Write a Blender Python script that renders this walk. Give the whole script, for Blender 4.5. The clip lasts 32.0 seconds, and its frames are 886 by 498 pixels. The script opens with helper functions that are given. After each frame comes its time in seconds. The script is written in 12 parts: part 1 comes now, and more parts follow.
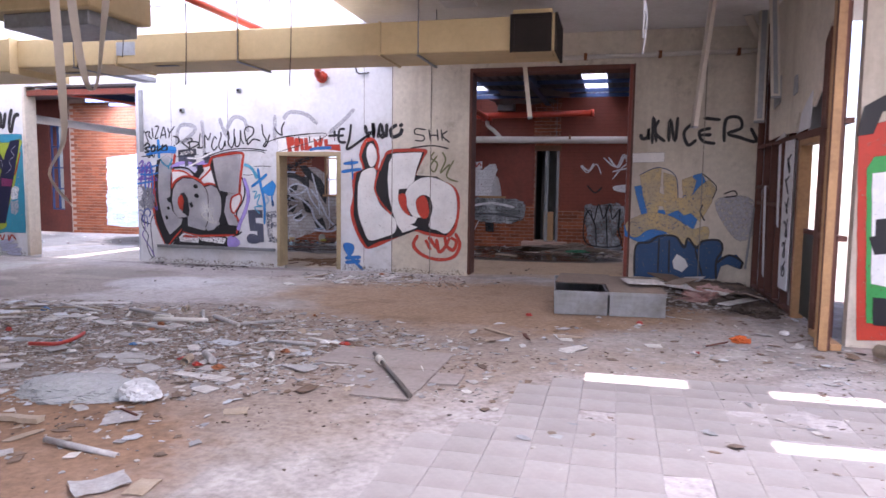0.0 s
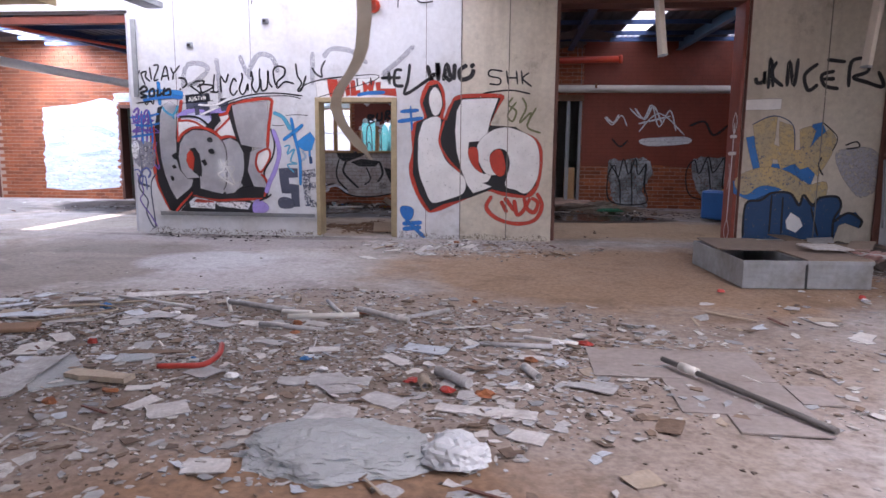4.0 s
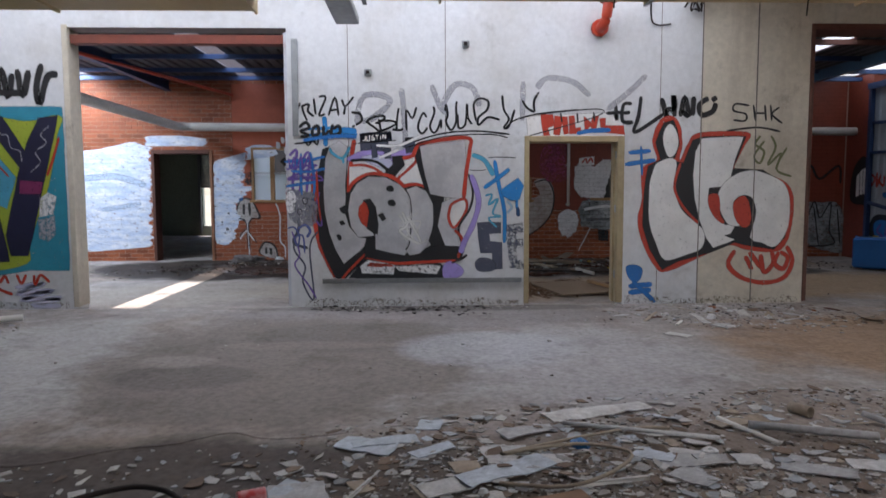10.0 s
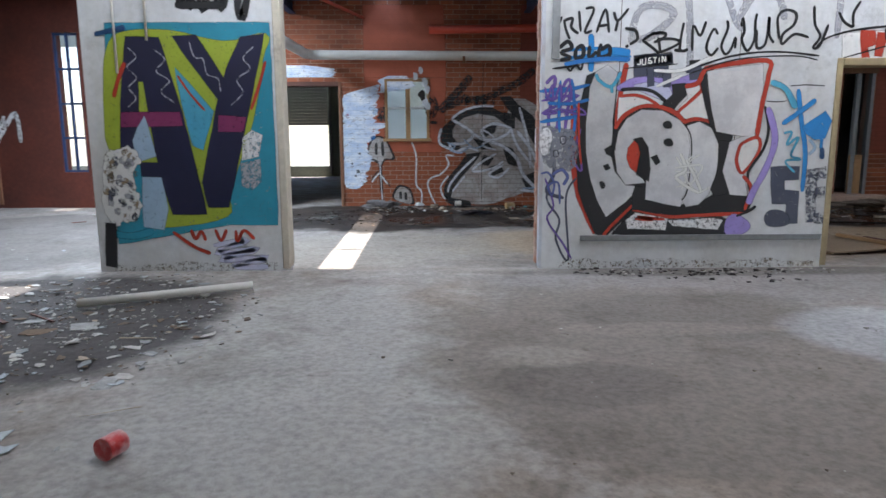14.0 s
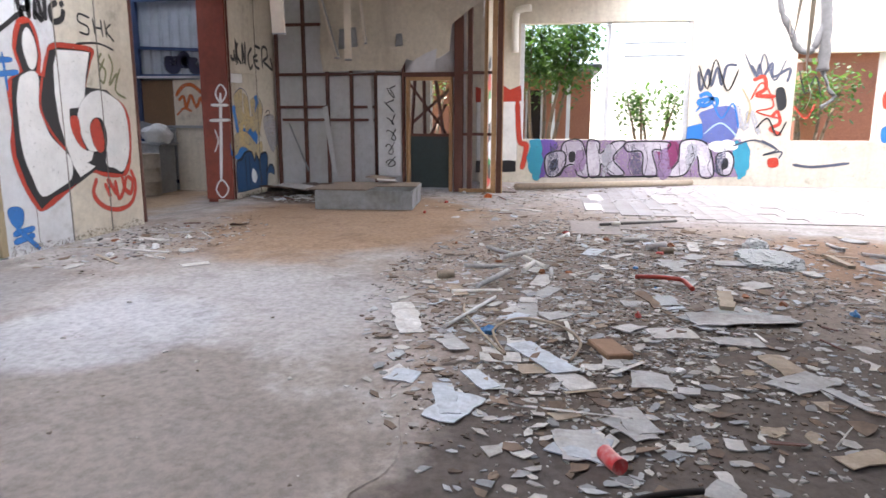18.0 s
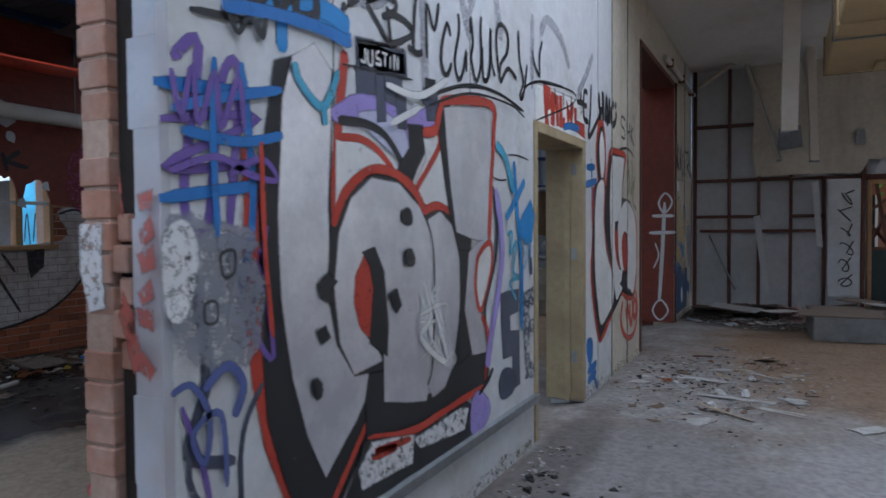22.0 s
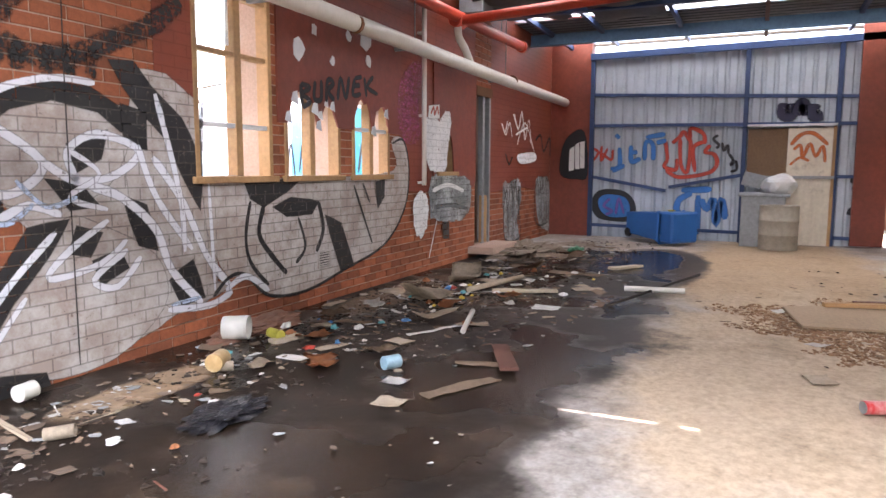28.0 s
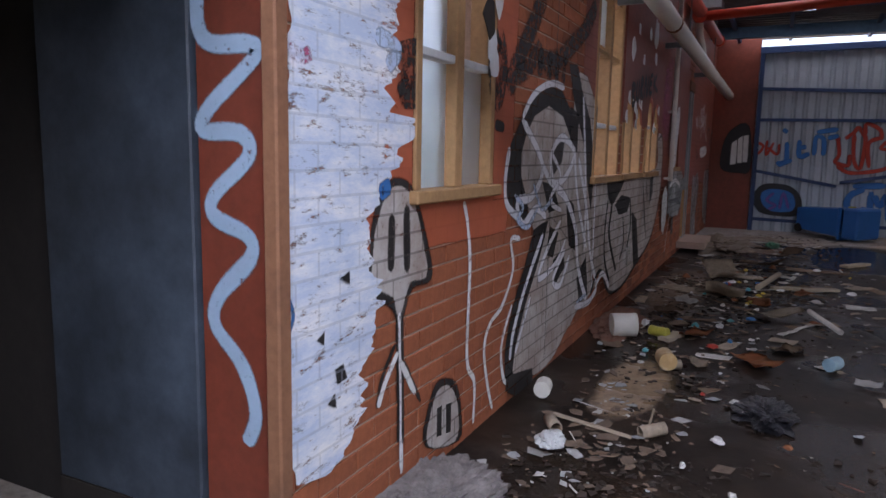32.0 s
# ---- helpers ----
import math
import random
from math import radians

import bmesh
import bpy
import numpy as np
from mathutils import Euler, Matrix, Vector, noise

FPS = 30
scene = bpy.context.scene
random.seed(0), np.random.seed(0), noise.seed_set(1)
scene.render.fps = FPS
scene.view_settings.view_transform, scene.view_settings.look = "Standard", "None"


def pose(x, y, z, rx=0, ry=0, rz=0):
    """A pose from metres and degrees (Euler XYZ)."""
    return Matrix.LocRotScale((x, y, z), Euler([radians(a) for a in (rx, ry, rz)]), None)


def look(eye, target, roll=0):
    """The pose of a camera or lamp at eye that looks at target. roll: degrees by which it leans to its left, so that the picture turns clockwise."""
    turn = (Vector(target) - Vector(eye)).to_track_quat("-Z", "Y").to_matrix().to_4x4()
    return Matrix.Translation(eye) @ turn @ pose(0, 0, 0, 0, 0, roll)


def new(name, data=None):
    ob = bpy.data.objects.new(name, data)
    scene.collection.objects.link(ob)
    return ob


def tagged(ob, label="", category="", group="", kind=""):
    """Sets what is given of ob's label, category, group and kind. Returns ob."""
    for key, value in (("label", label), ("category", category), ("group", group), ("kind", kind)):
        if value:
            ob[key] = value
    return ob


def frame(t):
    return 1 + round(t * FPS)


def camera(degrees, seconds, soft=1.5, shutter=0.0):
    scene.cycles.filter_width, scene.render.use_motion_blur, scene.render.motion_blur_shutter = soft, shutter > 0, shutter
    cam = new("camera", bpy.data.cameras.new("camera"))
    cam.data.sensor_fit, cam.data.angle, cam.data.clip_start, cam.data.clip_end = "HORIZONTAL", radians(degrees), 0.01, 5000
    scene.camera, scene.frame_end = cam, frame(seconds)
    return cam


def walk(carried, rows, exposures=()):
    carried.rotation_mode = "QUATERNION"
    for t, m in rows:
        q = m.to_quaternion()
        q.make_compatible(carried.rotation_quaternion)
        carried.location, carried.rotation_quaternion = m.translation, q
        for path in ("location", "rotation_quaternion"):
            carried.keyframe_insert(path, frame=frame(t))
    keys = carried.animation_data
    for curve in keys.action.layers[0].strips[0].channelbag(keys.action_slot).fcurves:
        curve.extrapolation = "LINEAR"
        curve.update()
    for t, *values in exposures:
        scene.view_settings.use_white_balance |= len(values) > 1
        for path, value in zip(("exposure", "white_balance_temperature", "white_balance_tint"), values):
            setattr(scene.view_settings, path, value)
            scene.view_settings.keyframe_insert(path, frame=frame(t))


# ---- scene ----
cam = camera(65.8, 32.0, shutter=0.35)
PATH = [
    (0, (-0.058, 0.012, 1.457), (-0.541, 1.945, 1.274), 0.7),
    (0.5, (-0.442, 0.159, 1.36), (-0.937, 2.087, 1.159), 1.0),
    (1, (-0.844, 0.251, 1.385), (-1.328, 2.176, 1.14), 0.7),
    (1.5, (-1.178, 0.335, 1.389), (-1.655, 2.257, 1.109), 0.6),
    (2, (-1.461, 0.471, 1.328), (-1.829, 2.404, 0.973), 0.8),
    (2.5, (-1.868, 0.648, 1.361), (-2.12, 2.603, 1.025), 0.5),
    (4.5, (-3.208, 1.285, 1.363), (-3.377, 3.255, 1.062), 0.4),
    (5, (-3.475, 1.476, 1.327), (-3.461, 3.454, 1.031), -0.0),
    (5.5, (-3.716, 1.738, 1.298), (-3.442, 3.704, 1.054), -0.2),
    (6, (-4.058, 1.927, 1.325), (-3.714, 3.885, 1.101), -0.1),
    (6.5, (-4.463, 2.075, 1.312), (-4.14, 4.042, 1.148), 0.1),
    (7, (-5.0, 2.298, 1.288), (-5.035, 4.291, 1.126), 0.4),
    (7.5, (-5.402, 2.474, 1.338), (-5.617, 4.459, 1.209), 0.1),
    (8, (-5.787, 2.606, 1.338), (-6.068, 4.582, 1.209), -0.0),
    (8.5, (-6.101, 2.683, 1.307), (-6.439, 4.65, 1.182), 0.1),
    (9, (-6.493, 2.815, 1.35), (-6.863, 4.779, 1.269), -0.2),
    (9.5, (-6.795, 2.872, 1.324), (-7.141, 4.841, 1.253), -0.1),
    (10, (-7.108, 2.809, 1.356), (-7.041, 4.801, 1.19), -0.2),
    (10.5, (-7.472, 2.993, 1.255), (-7.369, 4.965, 0.939), 0.5),
    (11, (-7.758, 3.162, 1.311), (-7.621, 5.099, 0.832), -0.0),
    (11.5, (-8.073, 3.358, 1.297), (-7.816, 5.287, 0.834), 0.7),
    (12, (-8.494, 3.532, 1.327), (-8.175, 5.467, 0.937), 0.2),
    (12.5, (-8.904, 3.769, 1.306), (-8.741, 5.728, 0.934), 0.1),
    (13, (-9.215, 3.918, 1.348), (-9.228, 5.886, 0.991), -0.3),
    (13.5, (-9.429, 4.089, 1.352), (-9.49, 6.058, 1.007), -0.3),
    (15.5, (-10.559, 4.822, 1.39), (-9.683, 6.588, 1.051), -0.2),
    (16, (-10.579, 4.795, 1.307), (-9.413, 6.385, 0.974), -0.3),
    (16.5, (-10.626, 5.119, 1.295), (-9.187, 6.467, 0.961), -0.2),
    (17, (-10.596, 5.4, 1.289), (-8.833, 6.277, 0.937), 0.2),
    (17.5, (-10.485, 5.703, 1.251), (-8.591, 6.22, 0.873), 0.2),
    (18, (-10.315, 5.985, 1.302), (-8.374, 6.287, 0.927), 0.1),
    (18.5, (-10.216, 6.293, 1.316), (-8.262, 6.512, 0.949), 0.2),
    (19, (-10.161, 6.762, 1.351), (-8.197, 6.975, 1.043), 0.4),
    (19.5, (-10.131, 7.348, 1.331), (-8.192, 7.731, 1.031), 0.5),
    (20, (-10.184, 7.919, 1.323), (-8.326, 8.606, 1.046), -0.1),
    (20.5, (-10.084, 8.323, 1.349), (-8.239, 9.037, 1.058), 0.3),
    (21, (-10.009, 8.748, 1.464), (-8.184, 9.528, 1.216), 0.2),
    (21.5, (-9.917, 9.227, 1.34), (-8.12, 10.098, 1.223), -0.2),
    (22, (-9.914, 9.646, 1.35), (-8.126, 10.541, 1.289), -0.4),
    (22.5, (-9.907, 10.034, 1.3), (-8.123, 10.937, 1.248), 0.1),
    (23, (-9.922, 10.422, 1.35), (-8.144, 11.334, 1.271), -0.2),
    (23.5, (-10.099, 10.776, 1.335), (-8.315, 11.67, 1.21), 0.0),
    (24, (-10.19, 11.133, 1.281), (-8.412, 12.039, 1.141), -0.1),
    (24.5, (-10.295, 11.606, 1.245), (-8.585, 12.637, 1.13), -0.7),
    (25, (-10.457, 11.99, 1.283), (-8.861, 13.19, 1.169), -0.4),
    (25.5, (-10.646, 12.332, 1.295), (-9.036, 13.511, 1.168), -0.1),
    (26, (-10.833, 12.683, 1.293), (-9.223, 13.862, 1.164), -0.4),
    (26.5, (-11.011, 12.866, 1.327), (-9.407, 14.048, 1.155), -0.1),
    (28.5, (-11.995, 13.895, 1.237), (-10.159, 14.653, 1.003), 0.2),
    (29, (-12.244, 14.317, 1.29), (-10.46, 15.178, 1.015), 0.6),
    (29.5, (-12.506, 14.603, 1.277), (-10.835, 15.664, 0.989), 0.8),
    (30, (-12.659, 14.907, 1.29), (-11.076, 16.095, 1.005), 0.2),
    (30.5, (-12.751, 15.165, 1.355), (-11.125, 16.284, 1.031), 1.2),
    (31, (-12.834, 15.492, 1.277), (-11.097, 16.434, 0.969), 0.9),
    (31.5, (-12.953, 15.894, 1.327), (-11.212, 16.83, 1.019), 0.7),
    (32, (-13.07, 16.086, 1.353), (-11.289, 16.952, 1.075), 1.1),
]
STOPS = [(0, 1.9, 6100, 32), (1, 1.85, 5900, 28), (2, 1.75, 6400, 28), (5, 1.85, 6100, 30), (6, 2.05, 6200, 30), (7, 2.08, 6100, 28), (8, 1.33, 5900, 26), (9, 1.05, 6000, 26), (10, 1.0, 6300, 17), (11, 1.65, 6500, 22), (12, 2.03, 6600, 17), (13, 1.1, 6100, 12),
         (16, 2.45, 6500, 14), (17, 2.2, 6100, 16), (18, 2.3, 6300, 18), (19, 2.6, 6400, 20), (20, 2.15, 6300, 20), (21, 1.45, 6000, 16), (22, 0.85, 5600, 12), (23, 2.35, 7100, 26), (24, 3.02, 8200, 34), (25, 3.0, 8600, 38), (26, 3.17, 8200, 30), (29, 3.32, 6600, 22), (29.5, 3.18, 6400, 22), (30.5, 2.02, 6600, 26), (31, 1.63, 6600, 26), (32, 1.43, 6600, 26)]
walk(cam, [(t, look(eye, target, roll)) for t, eye, target, roll in PATH], STOPS)

# ---- sky and sun ----
SUN_EL, SUN_AZ = 75.5, 12.0
world = bpy.data.worlds.new("sky")
scene.world = world
world.use_nodes = True
wn = world.node_tree.nodes
sky = wn.new("ShaderNodeTexSky")
sky.sky_type, sky.sun_disc = "NISHITA", False
sky.sun_elevation, sky.sun_rotation = radians(SUN_EL), radians(SUN_AZ)
wn["Background"].inputs[1].default_value = 0.15
world.node_tree.links.new(sky.outputs[0], wn["Background"].inputs[0])
az, el = radians(SUN_AZ), radians(SUN_EL)
SUN_DIR = Vector((math.sin(az) * math.cos(el), math.cos(az) * math.cos(el), math.sin(el)))
sun = new("sun", bpy.data.lights.new("sun", "SUN"))
sun.data.energy, sun.data.angle, sun.data.color = 5.0, radians(0.6), (1.0, 0.95, 0.88)
sun.matrix_world = look(SUN_DIR * 40, (0, 0, 0))


def sky_panel(name, x0, y0, x1, y1, z, watts, colour=(0.76, 0.88, 1.0)):
    """Daylight that falls through a roof opening."""
    lamp = new(name, bpy.data.lights.new(name, "AREA"))
    lamp.data.shape, lamp.data.size, lamp.data.size_y = "RECTANGLE", abs(x1 - x0), abs(y1 - y0)
    lamp.data.energy, lamp.data.color = watts, colour
    lamp.matrix_world = pose((x0 + x1) / 2, (y0 + y1) / 2, z)
    return lamp


SHED_WATTS, HALL_WATTS, FRONT_WATTS = (215, 6, 2, 4, 3, 3), 28, 95


# ---- materials ----
def nodes(name, rough=0.7, metal=0.0):
    m = bpy.data.materials.new(name)
    m.use_nodes = True
    n, l = m.node_tree.nodes, m.node_tree.links
    b = n["Principled BSDF"]
    b.inputs["Roughness"].default_value, b.inputs["Metallic"].default_value = rough, metal
    return m, n, l, b


def noise_at(n, l, scale, detail=6, rough=0.6, coord="Object", stretch=None):
    c = n.new("ShaderNodeTexCoord")
    t = n.new("ShaderNodeTexNoise")
    t.inputs["Scale"].default_value, t.inputs["Detail"].default_value, t.inputs["Roughness"].default_value = scale, detail, rough
    src = c.outputs[coord]
    if stretch:
        mp = n.new("ShaderNodeMapping")
        mp.inputs["Scale"].default_value = stretch
        l.new(src, mp.inputs[0])
        src = mp.outputs[0]
    l.new(src, t.inputs["Vector"])
    return t.outputs["Fac"]


def ramp(n, l, src, stops):
    r = n.new("ShaderNodeValToRGB")
    e = r.color_ramp.elements
    while len(e) < len(stops):
        e.new(0.5)
    for k, (p, c) in zip(e, stops):
        k.position, k.color = p, (*c, 1)
    l.new(src, r.inputs[0])
    return r.outputs[0]


def mixed(n, l, fac, a, b, mode="MIX"):
    m = n.new("ShaderNodeMix")
    m.data_type, m.blend_type = "RGBA", mode
    for i, v in ((0, fac), (6, a), (7, b)):
        if isinstance(v, (int, float)):
            m.inputs[i].default_value = v
        elif isinstance(v, tuple):
            m.inputs[i].default_value = (*v, 1)
        else:
            l.new(v, m.inputs[i])
    return m.outputs[2]


def bumped(n, l, b, src, strength=0.3, depth=0.01):
    bp = n.new("ShaderNodeBump")
    bp.inputs["Strength"].default_value, bp.inputs["Distance"].default_value = strength, depth
    l.new(src, bp.inputs["Height"])
    l.new(bp.outputs[0], b.inputs["Normal"])


def worn(name, base, dirt, rough=0.75, metal=0.0, big=0.6, small=14, dirtiness=0.5, bump=0.25, grain=0.35, islands=False, runs=0.0):
    """A painted, plastered or bare surface with stains at two scales."""
    m, n, l, b = nodes(name, rough, metal)
    f1, f2 = noise_at(n, l, big, 5), noise_at(n, l, small, 8, 0.7)
    stain = ramp(n, l, f1, [(0.62 - dirtiness * 0.35, (0, 0, 0)), (0.78, (0.8, 0.8, 0.8))])
    c = mixed(n, l, stain, base, dirt)
    speck = ramp(n, l, f2, [(0.25, (1 - grain,) * 3), (0.7, (1.0, 1.0, 1.0))])
    c = mixed(n, l, 1.0, c, speck, "MULTIPLY")
    if runs:
        f3 = noise_at(n, l, 2.2, 7, 0.68, stretch=(1, 1, 0.13))
        c = mixed(n, l, ramp(n, l, f3, [(0.5, (0, 0, 0)), (0.72, (runs, runs, runs))]), c, dirt)
        f4 = noise_at(n, l, 1.7, 9, 0.75)
        c = mixed(n, l, ramp(n, l, f4, [(0.3, (runs, runs, runs)), (0.42, (0, 0, 0))]), c, tuple(0.55 * v for v in dirt))
    own = n.new("ShaderNodeObjectInfo")
    isl = n.new("ShaderNodeNewGeometry")
    shade2 = ramp(n, l, isl.outputs["Random Per Island"], [(0.0, (0.55, 0.55, 0.55)), (1.0, (1.0, 1.0, 1.0))])
    if islands:
        c = mixed(n, l, 1.0, c, shade2, "MULTIPLY")
    shade = ramp(n, l, own.outputs["Random"], [(0.0, (0.86, 0.86, 0.86)), (1.0, (1.0, 1.0, 1.0))])
    c = mixed(n, l, 1.0, c, shade, "MULTIPLY")
    l.new(c, b.inputs["Base Color"])
    bumped(n, l, b, f2, bump, 0.006)
    return m


PLASTER = worn("cream_plaster", (0.72, 0.66, 0.54), (0.42, 0.36, 0.28), 0.85, dirtiness=0.4, grain=0.24, runs=0.6)
WHITE_WALL = worn("white_wall_paint", (0.71, 0.725, 0.74), (0.52, 0.50, 0.46), 0.75, big=0.9, dirtiness=0.45, grain=0.18, runs=0.4)
CEILING = worn("ceiling_board", (0.78, 0.77, 0.74), (0.5, 0.46, 0.4), 0.9, dirtiness=0.3, grain=0.15)
RED_PAINT = worn("red_wall_paint", (0.26, 0.055, 0.03), (0.13, 0.035, 0.02), 0.55, dirtiness=0.4)
BRICK = worn("red_brick", (0.52, 0.155, 0.065), (0.36, 0.10, 0.045), 0.8, small=30, big=2.0, grain=0.4, islands=True)
MORTAR = worn("mortar", (0.60, 0.43, 0.34), (0.42, 0.27, 0.2), 0.95, small=40)
TIMBER = worn("pine_timber", (0.50, 0.29, 0.13), (0.26, 0.14, 0.07), 0.7, small=22, big=1.4)
# near-black: painted-in shade on two partitions, real dirt along the wall foot
SHADE_AND_DIRT = worn("shade_and_dirt", (0.035, 0.028, 0.025), (0.014, 0.012, 0.011), 0.85, big=1.6, dirtiness=0.7)
DARK_TIMBER = worn("red_oxide_stud", (0.15, 0.055, 0.035), (0.07, 0.035, 0.025), 0.7, small=22)
STAINED_TIMBER = worn("stained_timber", (0.30, 0.135, 0.07), (0.14, 0.065, 0.04), 0.75, small=22, big=2.2)
BLUE_STEEL = worn("blue_painted_steel", (0.035, 0.075, 0.19), (0.02, 0.03, 0.06), 0.5, metal=0.2)
CORRUGATED = worn("galvanised_sheet", (0.50, 0.56, 0.62), (0.30, 0.33, 0.36), 0.45, metal=0.35, grain=0.15)
ROOF_SHEET = worn("roof_sheet", (0.13, 0.13, 0.14), (0.07, 0.06, 0.055), 0.6, metal=0.3)
RED_PIPE = worn("red_pipe_paint", (0.62, 0.07, 0.03), (0.4, 0.05, 0.03), 0.4, grain=0.12)
WHITE_PIPE = worn("white_pipe_paint", (0.78, 0.75, 0.68), (0.5, 0.42, 0.33), 0.45, grain=0.12)
DUCT = worn("yellowed_duct_board", (0.70, 0.55, 0.29), (0.50, 0.36, 0.18), 0.6, dirtiness=0.4, grain=0.12)


def scaled(n, l, src, k):
    m = n.new("ShaderNodeMath")
    m.operation = "MULTIPLY"
    l.new(src, m.inputs[0])
    m.inputs[1].default_value = k
    return m.outputs[0]


def blot(n, l, x, y, rx, ry, soft=0.25, uneven=0.9, scale=1.1):
    """1 inside an uneven oval stain on the floor, 0 outside."""
    c = n.new("ShaderNodeTexCoord")
    mp = n.new("ShaderNodeMapping")
    mp.inputs["Location"].default_value = (-x / rx, -y / ry, 0)
    mp.inputs["Scale"].default_value = (1 / rx, 1 / ry, 0)
    l.new(c.outputs["Object"], mp.inputs[0])
    ln = n.new("ShaderNodeVectorMath")
    ln.operation = "LENGTH"
    l.new(mp.outputs[0], ln.inputs[0])
    f = noise_at(n, l, scale, 7, 0.65)
    ad = n.new("ShaderNodeMath")
    ad.operation = "MULTIPLY_ADD"
    l.new(f, ad.inputs[0])
    ad.inputs[1].default_value = uneven
    l.new(ln.outputs["Value"], ad.inputs[2])
    mid = 1 + uneven * 0.5
    return ramp(n, l, scaled(n, l, ad.outputs[0], 1 / 3), [((mid - soft) / 3, (1, 1, 1)), ((mid + soft * 0.2) / 3, (0, 0, 0))])


FLOOR_M, n_, l_, b_ = nodes("concrete_floor", 0.85)
fine_, mid_, big_ = noise_at(n_, l_, 22, 8, 0.7), noise_at(n_, l_, 3.2, 8, 0.65), noise_at(n_, l_, 0.5, 5)
c_ = ramp(n_, l_, mid_, [(0.25, (0.24, 0.21, 0.19)), (0.5, (0.36, 0.33, 0.305)), (0.72, (0.49, 0.46, 0.44))])
c_ = mixed(n_, l_, ramp(n_, l_, big_, [(0.45, (0, 0, 0)), (0.7, (0.6, 0.6, 0.6))]), c_, (0.30, 0.215, 0.15))


def stains(c, rows, soft=0.25, uneven=0.9, scale=1.1):
    for x, y, rx, ry, colour, k in rows:
        c = mixed(n_, l_, scaled(n_, l_, blot(n_, l_, x, y, rx, ry, soft, uneven, scale), k), c, colour)
    return c


# brown dust, dry concrete of the shed, pale powder, darker strips before the painted wall
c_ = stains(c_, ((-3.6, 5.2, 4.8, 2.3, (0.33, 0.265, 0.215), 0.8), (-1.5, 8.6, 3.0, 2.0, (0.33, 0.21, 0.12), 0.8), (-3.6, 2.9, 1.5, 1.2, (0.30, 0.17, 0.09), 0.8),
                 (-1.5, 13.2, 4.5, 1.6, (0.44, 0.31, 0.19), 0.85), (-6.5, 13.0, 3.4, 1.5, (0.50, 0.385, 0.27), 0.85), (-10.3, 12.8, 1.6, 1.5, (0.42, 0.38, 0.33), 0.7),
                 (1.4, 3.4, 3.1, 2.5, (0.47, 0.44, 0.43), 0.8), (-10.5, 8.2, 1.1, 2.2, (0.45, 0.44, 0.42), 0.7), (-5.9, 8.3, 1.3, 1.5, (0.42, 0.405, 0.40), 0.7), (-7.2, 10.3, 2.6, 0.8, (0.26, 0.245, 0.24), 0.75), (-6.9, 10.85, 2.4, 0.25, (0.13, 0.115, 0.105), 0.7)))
# the damp patch in the hall with its swirls
c_ = stains(c_, ((-8.2, 8.45, 1.75, 1.95, (0.235, 0.205, 0.18), 0.9), (-7.6, 9.3, 1.2, 0.7, (0.18, 0.16, 0.145), 0.6), (-8.9, 7.9, 0.6, 0.35, (0.15, 0.13, 0.12), 0.5)), 0.2, 0.8, 1.6)
c_ = stains(c_, ((-9.1, 8.35, 0.32, 0.22, (0.36, 0.33, 0.29), 0.5), (-6.5, 8.75, 0.85, 0.75, (0.47, 0.475, 0.49), 0.6), (-8.1, 8.9, 0.9, 0.16, (0.30, 0.265, 0.23), 0.5)), 0.2, 0.6, 1.8)
# bare soil under the broken topping, dark patch by the wall's end, rubble corner
# the west bay's dimness and dark debris are painted into its floor
c_ = stains(c_, ((-8.2, 5.0, 2.5, 1.62, (0.085, 0.07, 0.06), 0.88), (-12.9, 9.2, 1.7, 1.7, (0.075, 0.07, 0.07), 0.9), (-15.4, 13.6, 2.6, 3.0, (0.17, 0.155, 0.145), 0.75), (1.2, 10.0, 1.4, 1.2, (0.10, 0.08, 0.065), 0.8), (-5.6, 5.3, 2.4, 1.4, (0.15, 0.12, 0.095), 0.45)), 0.12, 0.5, 1.5)
wet_ = blot(n_, l_, -6.0, 16.1, 5.9, 1.95, 0.1, 0.75, 1.1)
wet2_ = blot(n_, l_, -2.0, 15.0, 2.2, 1.0, 0.1, 0.6, 1.0)
wet3_ = blot(n_, l_, -10.4, 15.9, 3.2, 2.0, 0.14, 0.8, 1.1)
mud_ = ramp(n_, l_, noise_at(n_, l_, 1.6, 7, 0.62), [(0.38, (0.010, 0.007, 0.005)), (0.52, (0.022, 0.014, 0.0095)), (0.7, (0.05, 0.033, 0.022))])
for w_, k_ in ((wet_, 0.97), (wet2_, 0.94), (wet3_, 0.95)):
    c_ = mixed(n_, l_, scaled(n_, l_, w_, k_), c_, mud_)
c_ = stains(c_, ((-8.85, 16.82, 0.62, 0.22, (0.34, 0.235, 0.15), 0.9), (-5.3, 16.95, 1.6, 0.3, (0.26, 0.17, 0.11), 0.6), (-0.6, 16.4, 1.6, 0.5, (0.25, 0.17, 0.11), 0.6)), 0.2, 0.8, 1.6)
clod_ = ramp(n_, l_, noise_at(n_, l_, 7, 10, 0.75), [(0.36, (1, 1, 1)), (0.5, (0, 0, 0))])
c_ = mixed(n_, l_, scaled(n_, l_, mixed(n_, l_, 1.0, clod_, blot(n_, l_, -4.3, 5.2, 5.0, 2.6), "MULTIPLY"), 0.5), c_, (0.15, 0.11, 0.08))
smudge_ = ramp(n_, l_, noise_at(n_, l_, 1.15, 9, 0.72), [(0.34, (0.55, 0.55, 0.55)), (0.47, (0, 0, 0))])
c_ = mixed(n_, l_, smudge_, c_, mixed(n_, l_, 1.0, c_, (0.5, 0.46, 0.43), "MULTIPLY"))
